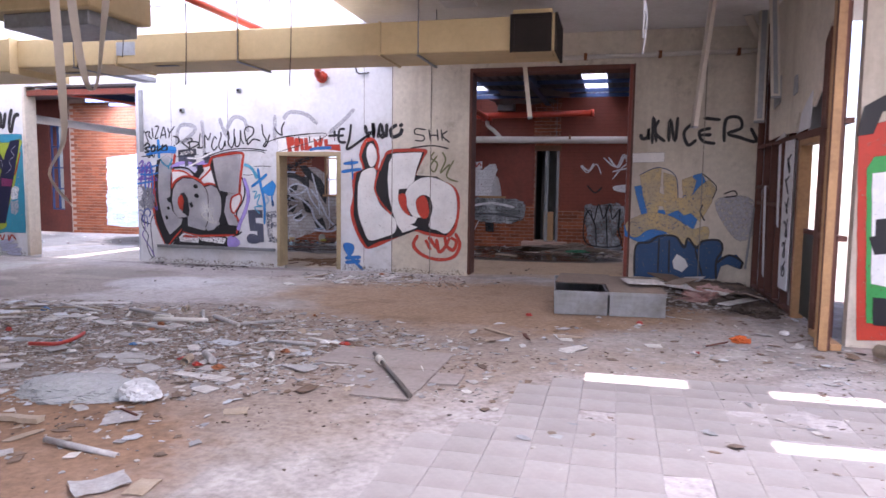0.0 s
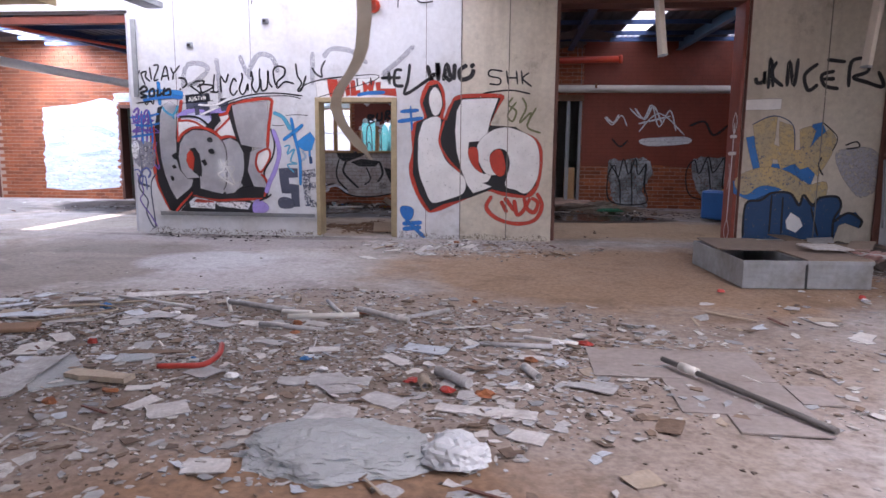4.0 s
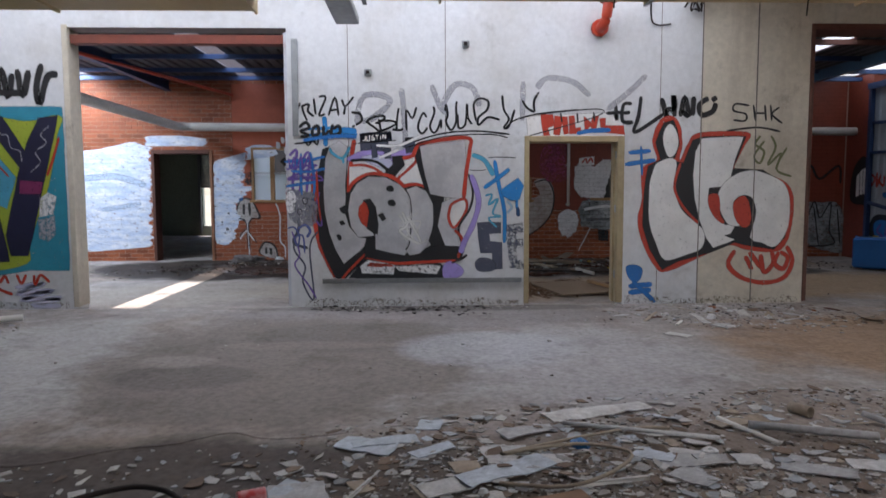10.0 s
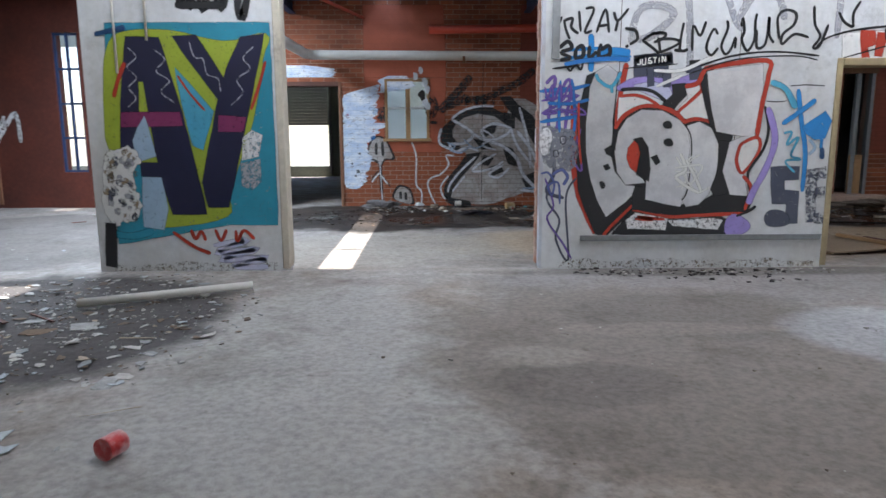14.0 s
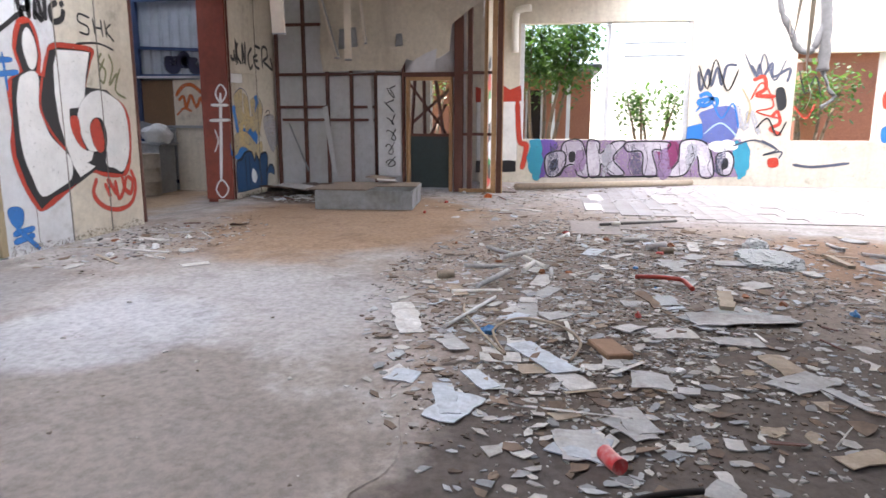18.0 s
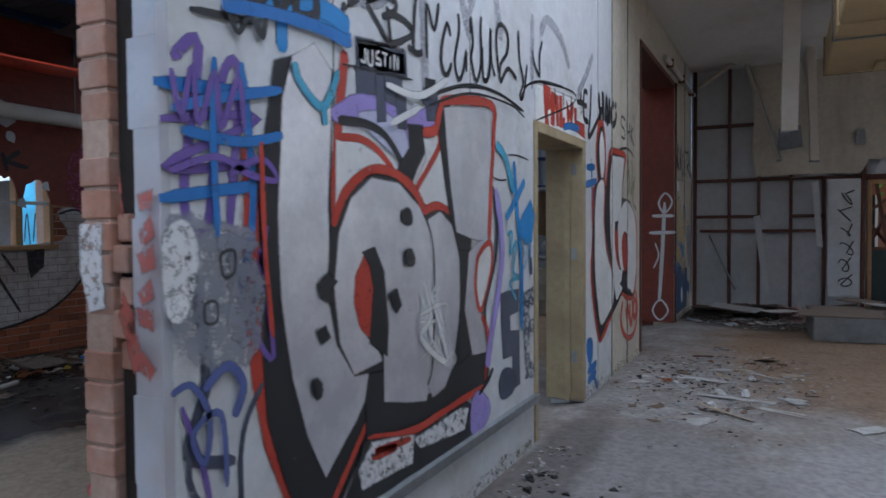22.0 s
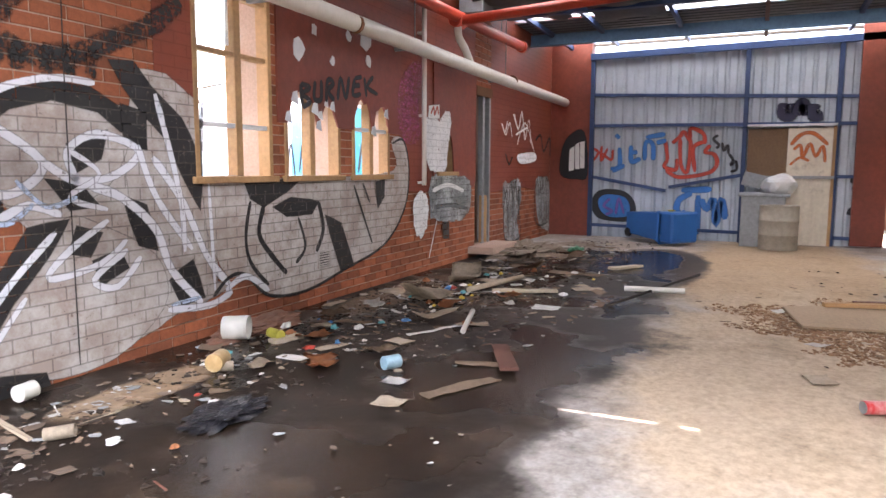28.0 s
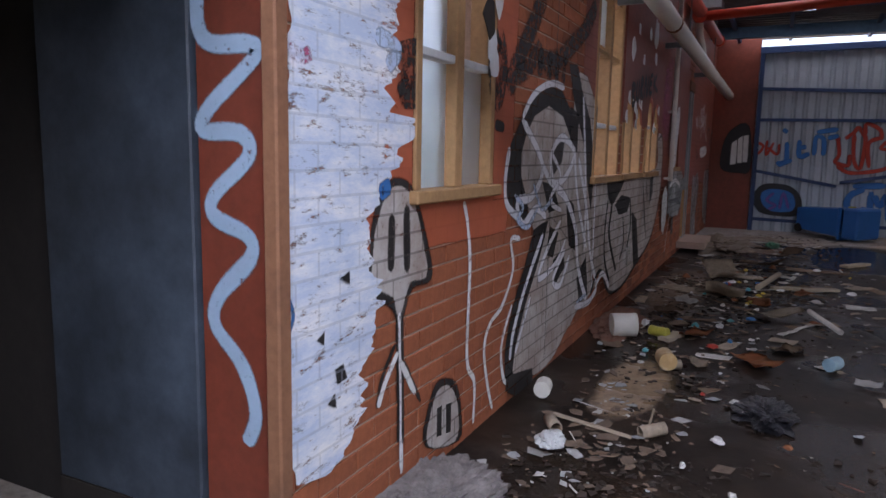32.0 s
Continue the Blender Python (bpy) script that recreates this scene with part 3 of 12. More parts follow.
SP_GRIME = spray("wall_grime", (0.22, 0.17, 0.12), 0.6, rough=0.9)
SP_STAIN = spray("rust_stain", (0.36, 0.27, 0.18), 0.55, rough=0.9)
SP_CHALK = spray("spray_chalk", (0.62, 0.60, 0.62), 0.44, low=(0.40, 0.36, 0.42))
SP_HAZE = spray("spray_haze", (0.30, 0.31, 0.36), 0.48, thin=0.6)
SP_AZURE = spray("spray_azure", (0.02, 0.24, 0.60))
SP_FADED = spray("spray_faded_red", (0.52, 0.12, 0.09), 0.48, thin=0.8)
SP_SEA = spray("spray_sea_green", (0.06, 0.27, 0.25), 0.45)
AIR_VENT = worn("vent_paint", (0.55, 0.50, 0.46), (0.32, 0.25, 0.2), 0.7)
LAYERS = {}


def graffiti(name, label, plane, at, side):
    ob = tagged(new(name), label, "graffiti")
    ob.empty_display_size = 0.1
    LAYERS[ob.name] = [plane, at, side, 0]
    return ob


def rounded(pts, closed, steps=4):
    """A soft line through the points."""
    n, out = len(pts), []
    for i in range(n if closed else n - 1):
        a, b, c, d = [Vector(pts[j % n] if closed else pts[max(0, min(n - 1, j))]) for j in (i - 1, i, i + 1, i + 2)]
        for k in range(steps):
            t = k / steps
            out.append(0.5 * (2 * b + (c - a) * t + (2 * a - 5 * b + 4 * c - d) * t * t + (3 * b - a - 3 * c + d) * t * t * t))
    if not closed:
        out.append(Vector(pts[-1]))
    return out


def stroke(thing, name, material, kind, width, pts):
    """One coat of paint: F a filled shape, S a filled rounded shape, R a ragged one, L a line, C a closed line."""
    if kind == "R":
        pts = [p + 0.05 * Vector((noise.noise(Vector((p[0] * 9, p[1] * 9, 3))), noise.noise(Vector((p[0] * 9, p[1] * 9, 8))))) + 0.028 * Vector((noise.noise(Vector((p[0] * 31, p[1] * 31, 1))), noise.noise(Vector((p[0] * 31, p[1] * 31, 5))))) for p in rounded(pts, True, 8)]
        kind = "F"
    lay = LAYERS[thing.name]
    plane, at, side, level = lay
    lay[3] += 1
    off = at + side * (0.003 + 0.0002 * level)
    bm = bmesh.new()

    soft = bm.verts.layers.float.new("edge")

    def put(u, v, edge=1.0, lift=0.0):
        d = off + side * lift
        made = bm.verts.new((u, d, v) if plane == "y" else (d, u, v))
        made[soft] = edge
        return made
    if kind == "B":
        zs = [p[1] for p in pts]
        z, rows = min(zs), {}
        while z < max(zs):
            cut = sorted(a[0] + (b[0] - a[0]) * (z - a[1]) / (b[1] - a[1]) for a, b in zip(pts, list(pts[1:]) + [pts[0]]) if (a[1] <= z) != (b[1] <= z))
            was, rows = rows, {}
            for k, (a, b) in enumerate(zip(cut[::2], cut[1::2])):
                a = max(a + 0.07 * noise.noise(Vector((z * 13, 1.7, level))), -11.43 if a > -12 else -16)
                b += 0.09 * noise.noise(Vector((z * 13, 9.1, level))) + 0.07 * noise.noise(Vector((z * 45, 3.3, level)))
                if b - a > 0.03:
                    rows[k] = (put(a, z), put(b, z))
                    if k in was:
                        bm.faces.new((was[k][0], was[k][1], rows[k][1], rows[k][0]))
            z += 0.012
    elif kind in "FS":
        line = rounded(pts, True) if kind == "S" else [Vector(p) for p in pts]
        rough = []
        for i, p in enumerate(line):
            q = line[(i + 1) % len(line)]
            m = max(1, int((q - p).length / 0.12))
            for k in range(m):
                r = p.lerp(q, k / m)
                w = 0.007 * noise.noise(Vector((r.x * 9, r.y * 9, level)))
                rough.append(r + Vector((w, -w)))
        f = bm.faces.new([put(p.x, p.y) for p in rough])
        f.normal_update()
        bmesh.ops.triangulate(bm, faces=[f], ngon_method="EAR_CLIP")
        m = len(rough)
        turn = 1 if sum(a.x * b.y - b.x * a.y for a, b in zip(rough, rough[1:] + rough[:1])) > 0 else -1
        ring = []
        for i, p in enumerate(rough):
            d = rough[(i + 1) % m] - rough[i - 1]
            d = d.normalized() if d.length > 1e-6 else Vector((1, 0))
            out = p + Vector((d.y, -d.x)) * turn * 0.022
            ring.append((put(p.x, p.y, 1.0, 0.00006), put(out.x, out.y, 0.0, 0.00006)))
        for i in range(m):
            a, b = ring[i], ring[(i + 1) % m]
            bm.faces.new((a[0], a[1], b[1], b[0]))
    else:
        line = rounded(pts, kind == "C", 5)
        if kind == "C":
            line.append(line[0])
        last, h = None, width / 2
        for i, p in enumerate(line):
            d = (line[min(i + 1, len(line) - 1)] - line[max(i - 1, 0)])
            d = d.normalized() if d.length > 1e-6 else Vector((1, 0))
            s = Vector((-d.y, d.x)) * h * (1 + 0.22 * noise.noise(Vector((p.x * 6, p.y * 6, level)))) * (0.55 if i in (0, len(line) - 1) and kind == "L" else 1)
            s *= 1.3
            row = (put(*(p + s), 0.0), put(*(p + s * 0.45)), put(*(p - s * 0.45)), put(*(p - s), 0.0))
            if last:
                for k in range(3):
                    bm.faces.new((last[k], last[k + 1], row[k + 1], row[k]))
            last = row
    return part(name, bm, material, thing)


# ---- doorways, frames and linings of the walls ----
OCHRE_WOOD = worn("ochre_painted_wood", (0.50, 0.40, 0.23), (0.30, 0.22, 0.13), 0.6, small=20, big=2.5)
DIRTY_GLASS, n_, l_, b_ = nodes("dirty_glass", 0.12)
b_.inputs["Base Color"].default_value = (0.75, 0.85, 0.9, 1)
b_.inputs["Transmission Weight"].default_value = 0.9
b_.inputs["Roughness"].default_value = 0.35


def holder(name, label, category, group="", kind=""):
    ob = tagged(new(name), label, category, group, kind)
    ob.empty_display_size = 0.1
    return ob


frame_s = holder("door_1", "ochre painted timber frame of the small doorway", "door frame", kind="structure")
for dims in ((-5.85, AY0 - 0.012, 0, -5.79, AY1 + 0.01, 2.02), (-4.72, AY0 - 0.012, 0, -4.64, AY1 + 0.01, 2.02), (-5.79, AY0 - 0.012, 1.95, -4.72, AY1 + 0.01, 2.02)):
    block("jamb", dims, OCHRE_WOOD, frame_s, bevel=0.006)
block("stop", (-4.745, AY0 + 0.09, 0, -4.721, AY0 + 0.13, 1.95), OCHRE_WOOD, frame_s)
for z in (0.3, 1.1, 1.75):
    block("hinge", (-4.728, AY0 + 0.04, z, -4.719, AY0 + 0.08, z + 0.09), GREY_METAL, frame_s)

frame_r = holder("door_2", "red oxide lining of the tall doorway", "door frame", kind="structure")
block("jamb", (-2.40, AY0 - 0.015, 0, -2.35, AY1 + 0.05, 3.35), DARK_TIMBER, frame_r, bevel=0.006)
block("jamb", (0.10, AY0 - 0.002, 0, 0.15, 11.5, 3.35), RED_PAINT, frame_r, bevel=0.006)
block("head", (-2.35, AY0 - 0.015, 3.28, 0.10, 11.45, 3.35), DARK_TIMBER, frame_r, bevel=0.006)
setting(block("wall_column", (0.15, AY1, -0.05, 0.62, 11.5, TOP), RED_PAINT), "red painted brick pier behind the doorway", "wall")
block("edge_trim", (0.15, AY0 - 0.03, 0, 0.18, AY0 - 0.007, 3.35), DARK_TIMBER, frame_r)

END_BRICK = worn("sun_bleached_brick", (0.50, 0.235, 0.15), (0.62, 0.5, 0.43), 0.85, small=26, big=5, dirtiness=0.75, grain=0.3)
EDGE_PAINT = worn("flaking_pale_paint", (0.60, 0.63, 0.69), (0.44, 0.32, 0.26), 0.8, small=20, big=5, dirtiness=0.6, grain=0.25)
frame_b = holder("door_3", "steel head and worn reveals of the wide opening", "door frame", kind="structure")
block("lintel", (-11.2, AY0 + 0.05, 3.10, -8.66, AY0 + 0.2, 3.2), RED_PAINT, frame_b)
block("jamb", (-11.24, AY0 - 0.01, 0, -11.17, AY0 + 0.06, 3.3), PLASTER, frame_b, bevel=0.008)
block("jamb", (-11.215, AY0 + 0.06, 0, -11.185, AY1, 3.27), PLASTER, frame_b)
block("angle_bar", (-8.60, AY0 - 0.035, 2.02, -8.53, AY0 - 0.002, 3.14), GREY_METAL, frame_b)
bm = bmesh.new()
z = 0.0
while z < 3.2:
    deep = 0.0 if int(z / 0.55) % 2 else 0.03
    box(bm, -8.690 - random.uniform(0.0, 0.004), AY0 + 0.001, z, -8.650, AY0 + 0.12 - random.uniform(0.0, 0.035), min(3.27, z + 0.23))
    z += 0.23
part("render_edge", bm, EDGE_PAINT, frame_b, "broken edge of cream render")
for k in range(37):
    out = 0.005 if (k // 2) % 3 else -0.002
    b = block("brick", (-8.694 - out - random.uniform(0, 0.005), AY0 + 0.18, k * 0.086 + 0.005, -8.660, AY1 + 0.012, k * 0.086 + 0.081), END_BRICK, frame_b, bevel=0.004)
block("mortar", (-8.694, AY0 + 0.185, 0, -8.660, AY1 + 0.006, 3.2), MORTAR, frame_b)
for z in (0.98, 1.066, 1.152, 1.238, 1.32, 0.42, 0.5):
    block("brick", (-8.688 + 0.012 * math.sin(z * 40), AY0 + 0.125, z, -8.660, AY0 + 0.178, z + 0.074), END_BRICK, frame_b, bevel=0.006)
# near-black that paints in the darkness of hollows; black things share it
VOID = worn("dark_cavity", (0.03, 0.022, 0.018), (0.02, 0.015, 0.012), 0.95)
block("cavity", (-8.666, AY0 + 0.12, 0, -8.658, AY0 + 0.18, 3.2), VOID, frame_b)

rail = holder("wall_rail", "grey steel kick rail fixed along the wall", "rail")
block("bar", (-8.28, AY0 - 0.04, 0.265, -5.88, AY0 - 0.002, 0.315), GREY_METAL, rail, bevel=0.004)
block("lip", (-8.28, AY0 - 0.05, 0.31, -5.88, AY0 - 0.03, 0.322), GREY_METAL, rail)
JOINT = worn("board_joint", (0.25, 0.23, 0.2), (0.1, 0.09, 0.08), 0.9)
seams = holder("wall_joint", "fine vertical joints in the render", "joint", kind="structure")
for x in (-7.95, -6.80, -4.22):
    block("joint", (x, AY0 - 0.0012, 0.3 if x < -6 else 0, x + 0.008, AY0 + 0.01, 4.4), JOINT, seams)
for x in (-3.72, -3.05, 1.2):
    block("joint", (x, AY0 - 0.0078, 0, x + 0.012, AY0 + 0.01, 4.0), JOINT, seams)
block("joint", (0.19, AY0 - 0.02, 2.03, 1.9, AY0 - 0.006, 2.05), PLASTER, seams)
for x, z in ((-6.6, 3.05), (-7.75, 2.72)):
    vent = holder("wall_box", "small dark service box on the wall", "box")
    block("body", (x, AY0 - 0.04, z, x + 0.09, AY0, z + 0.08), GREY_METAL, vent, bevel=0.01)
    block("plug", (x + 0.02, AY0 - 0.055, z + 0.02, x + 0.06, AY0 - 0.04, z + 0.06), VOID, vent)


# ---- stud wall ----
studs = holder("stud_frame", "dark red stud frame stripped of its lining", "frame")
for y in (10.98, 10.46, 10.03, 9.58, 9.13, 8.62):
    block("stud", (1.945, y - 0.025, 0, 2.03, y + 0.025, 3.85 if y > 10 or y < 9 else 2.6), DARK_TIMBER, studs, bevel=0.004)
for y0, y1, z in ((8.6, 10.98, 2.08), (9.15, 10.9, 1.27), (10.0, 10.98, 1.5), (9.1, 9.6, 1.5), (8.6, 10.98, 0.04), (10.0, 10.98, 2.95)):
    block("rail", (1.95, y0, z - 0.025, 2.028, y1, z + 0.025), DARK_TIMBER, studs, bevel=0.004)
for y, w, top in ((7.62, 0.16, 3.25), (7.42, 0.08, 3.25)):
    block("post", (1.92, y - w / 2, 0, 2.06, y + w / 2, top), DARK_TIMBER, studs, bevel=0.006)
block("head", (1.93, 7.6, 2.02, 2.05, 8.62, 2.1), DARK_TIMBER, studs)
block("brace", (1.9, 6.86, 2.06, 1.98, 7.6, 2.11), DARK_TIMBER, studs)
block("brace", (1.9, 6.86, 1.0, 1.98, 7.6, 1.05), DARK_TIMBER, studs)
block("sill", (1.9, 6.86, 0.0, 1.99, 7.6, 0.06), TIMBER, studs)
post = holder("corner_post", "pale painted timber post beside dark studs", "post")
block("post", (1.80, 6.84, 0, 1.89, 6.93, 3.85), DARK_TIMBER, post, bevel=0.006)
block("face_board", (1.79, 6.822, 0, 1.86, 6.838, 3.85), TIMBER, post, "bare brown face board")
block("stud", (1.80, 6.94, 0, 1.90, 7.02, 3.85), TIMBER, post, bevel=0.006)
block("stud", (1.86, 7.1, 0, 1.96, 7.16, 3.4), TIMBER, post, bevel=0.006)
block("noggin", (1.82, 6.93, 3.3, 1.88, 7.4, 3.36), DARK_TIMBER, post)
jamb = holder("door_4", "bare pine frame of the stud wall doorway", "door frame", kind="structure")
for y in (7.76, 8.54):
    block("jamb", (1.94, y - 0.03, 0, 2.07, y + 0.03, 2.02), TIMBER, jamb, bevel=0.006)
block("head", (1.94, 7.79, 1.96, 2.07, 8.51, 2.02), TIMBER, jamb)
leaf = holder("door_leaf", "dark green half-height door panel in a frame", "door")
block("panel", (2.02, 7.8, 0.06, 2.055, 8.5, 1.0), worn("dark_green_paint", (0.03, 0.05, 0.05), (0.02, 0.02, 0.02), 0.5), leaf)
block("edge", (2.015, 7.8, 0.98, 2.06, 8.5, 1.03), DARK_TIMBER, leaf)


def board(bm, plane, at, thick, pts):
    """A flat board of any outline with thickness."""
    f = [bm.verts.new((at, u, v) if plane == "x" else (u, at, v)) for u, v in pts]
    g = [bm.verts.new((at + thick, u, v) if plane == "x" else (u, at + thick, v)) for u, v in pts]
    for a, face in ((f, 0), (g, 1)):
        made = bm.faces.new(a if face else a[::-1])
        made.normal_update()
        bmesh.ops.triangulate(bm, faces=[made], ngon_method="EAR_CLIP")
    n = len(pts)
    for i in range(n):
        bm.faces.new((f[i], f[(i + 1) % n], g[(i + 1) % n], g[i]))
    bmesh.ops.recalc_face_normals(bm, faces=bm.faces[:])


lining = holder("wall_lining", "torn cream plasterboard on the upper stud wall", "plasterboard")
bm = bmesh.new()
board(bm, "x", 1.915, 0.025, [(10.12, 3.85), (10.10, 3.0), (10.13, 2.5), (10.08, 2.12), (9.4, 2.14), (8.66, 2.12), (8.55, 2.33), (8.32, 2.27), (8.18, 2.36), (7.98, 2.33), (7.78, 2.46), (7.74, 2.9), (7.35, 3.2), (7.0, 3.4), (6.95, 3.85)])
part("sheet", bm, PLASTER, lining)
bm = bmesh.new()
board(bm, "x", 1.905, 0.008, [(8.5, 2.1), (8.05, 2.12), (8.0, 2.5), (8.2, 2.42), (8.42, 2.3)])
part("flap", bm, WHITE_WALL, lining)
for k, (y0, z0, y1, z1) in enumerate(((9.6, 2.08, 9.15, 2.1), (10.1, 1.5, 9.95, 0.3), (9.3, 2.0, 9.22, 1.0))):
    bm = bmesh.new()
    board(bm, "x", 1.90 - 0.01 * k, 0.012, [(y0, z0), (y0 - 0.09, z0 + 0.02), (y1 - 0.08, z1), (y1, z1 + 0.05)])
    part("strip", bm, WHITE_WALL, lining)
bm = bmesh.new()
board(bm, "x", 1.89, 0.012, [(9.75, 2.85), (9.45, 2.88), (9.42, 2.55), (9.78, 2.5)])
part("flap", bm, GREY_METAL, lining, "grey hanging flap")
bm = bmesh.new()
board(bm, "x", 1.88, 0.02, [(8.72, 2.75), (8.62, 2.76), (8.6, 2.56), (8.74, 2.54)])
part("flap", bm, GREY_METAL, lining, "small grey box")
bars = holder("loose_bar", "thin pale bar leaning on the stud wall", "bar")
tube(bm := bmesh.new(), [(1.9, 10.75, 1.2), (1.75, 10.35, 0.35)], 0.015, 6)
part("bar", bm, GREY_METAL, bars)
sign = holder("wall_sign", "tall white board with looped black writing", "sign")
block("board", (1.905, 8.66, 0.28, 1.918, 9.08, 2.04), WHITE_WALL, sign)
SP_SIGN = worn("sign_black", (0.03, 0.03, 0.035), (0.06, 0.06, 0.06), 0.7)
for k in range(6):
    bm = bmesh.new()
    cz, cy = 0.5 + k * 0.25, 8.85 + 0.02 * math.sin(k * 2.1)
    ring = [(1.902, cy + (0.085 - 0.02 * (k % 2)) * math.cos(a), cz + (0.09 if k % 3 else 0.06) * math.sin(a + 0.4 * k)) for a in [i * math.pi / 8 for i in range(15 - k % 4)]]
    tube(bm, ring + [(1.902, cy - 0.09, cz + 0.12)], 0.009, 5)
    part("letter", bm, SP_SIGN, sign, "black looped letter")


# ---- brick wall: windows and fittings ----
def timber_window(x0, z0, x1, z1, label, bars=(), cross=(), glass=True, ragged=False, panes=None):
    win = holder("window_1", label, "window", kind="structure")
    y0, y1 = BY0 - 0.015, BY0 + 0.11
    block("window_sill", (x0 - 0.04, BY0 - 0.05, z0 - 0.035, x1 + 0.04, y1, z0 + 0.02), TIMBER, win, bevel=0.006)
    for a in (x0, x1 - 0.05):
        block("window_frame", (a, y0, z0 + 0.02, a + 0.05, y1, z1 - (random.uniform(0.0, 0.12) if ragged else 0)), TIMBER, win, bevel=0.005)
    if not ragged:
        block("window_frame", (x0 + 0.05, y0, z1 - 0.05, x1 - 0.05, y1, z1), TIMBER, win, bevel=0.005)
    for f in bars:
        x = x0 + f * (x1 - x0)
        block("mullion", (x - 0.04, y0 + 0.01, z0 + 0.02, x + 0.04, y1 - 0.01, z1 - (0.05 if not ragged else random.uniform(0, 0.1))), TIMBER, win, bevel=0.005)
    for f in cross:
        z = z0 + f * (z1 - z0)
        block("rail", (x0 + 0.05, y0 + 0.02, z - 0.018, x1 - 0.05, y1 - 0.03, z + 0.018), TIMBER if f > 0.45 and z1 > 2.5 else WHITE_WALL, win, bevel=0.004)
    if panes:
        for a, b, c, d in panes:
            block("pane", (x0 + a * (x1 - x0), y0 + 0.06, z0 + b * (z1 - z0), x0 + c * (x1 - x0), y0 + 0.066, z0 + d * (z1 - z0)), DIRTY_GLASS, win)
    return win


w = WINDOWS_B
timber_window(*w[0], "small two-light timber window with frosted panes", (0.52,), (0.52,), panes=[(0.06, 0.02, 0.46, 0.5), (0.58, 0.02, 0.94, 0.5), (0.06, 0.54, 0.46, 0.96)])
timber_window(*w[1], "tall pine window with bare mullions", (0.55,), (0.24, 0.56, 0.82), panes=[(0.06, 0.6, 0.5, 0.8)])
timber_window(*w[2], "broken window with torn board above", (0.48, ), (), ragged=True)
timber_window(*w[3], "broken two-light window with torn board above", (0.5,), (0.62,), ragged=True)
timber_window(*w[4], "broken small window filled with torn foil", (), (), ragged=True)
torn = holder("torn_board", "torn white board hanging over the small window", "board")
for k in range(7):
    bm = bmesh.new()
    rt_ = random.Random(60 + k)
    x, z, q = -9.84 - 0.05 * (k % 3) - (0.12 if k > 4 else 0), 1.78 + 0.11 * k, rt_.uniform(0.06, 0.1)
    board(bm, "y", BY0 - 0.02 - 0.006 * k, 0.006, [(x + q * rt_.uniform(0.6, 1.2) * math.cos(a) * 0.8, z + q * rt_.uniform(0.7, 1.5) * math.sin(a)) for a in [i * math.pi / 4 for i in range(8)]])
    part("flap", bm, WHITE_WALL if k != 2 else VOID, torn)
door_b = holder("door_5", "bare pine frame of the passage doorway", "door frame", kind="structure")
block("jamb", (-11.50, BY0 - 0.025, -0.1, -11.44, BY0 + 0.03, 2.25), STAINED_TIMBER, door_b, bevel=0.006)
block("jamb", (-12.70, BY0 - 0.03, -0.1, -12.64, BY0 + 0.3, 2.25), DARK_TIMBER, door_b, bevel=0.006)
block("head", (-12.64, BY0 - 0.03, 2.17, -11.50, BY0 + 0.3, 2.25), DARK_TIMBER, door_b, bevel=0.006)
block("lining", (-11.452, BY0 + 0.03, -0.1, -11.43, BY1 + 0.004, 2.2), RED_PAINT, door_b)
leafp = holder("passage_door", "open blue-grey steel door leaf, scuffed", "door")
block("panel", (-11.47, BY1 + 0.02, 0.1, -11.43, BY1 + 0.75, 2.15), worn("blue_grey_steel", (0.085, 0.115, 0.155), (0.012, 0.014, 0.018), 0.6, big=2.6, small=5, grain=0.6, dirtiness=0.95), leafp, bevel=0.006)
block("kick_plate", (-11.475, BY1 + 0.02, -0.07, -11.43, BY1 + 0.75, 0.1), VOID, leafp)
slot = holder("door_6", "narrow dark doorway with split timber lining", "door frame", kind="structure")
block("jamb", (-1.78, BY0 - 0.02, 0.1, -1.70, BY0 + 0.06, 2.4), GREY_METAL, slot)
block("jamb", (-1.50, BY0 - 0.02, 0.1, -1.44, BY0 + 0.1, 2.4), GREY_METAL, slot)
block("panel", (-1.79, BY0 - 0.01, 0.12, -1.55, BY0 + 0.03, 0.85), TIMBER, slot)
block("head", (-2.05, BY0 - 0.03, 2.36, -1.4, BY0 + 0.05, 2.5), worn("brown_board", (0.24, 0.12, 0.06), (0.12, 0.07, 0.04), 0.8), slot)
block("step", (-2.3, BY0 - 0.4, 0, -1.2, BY0, 0.1), MORTAR, slot)


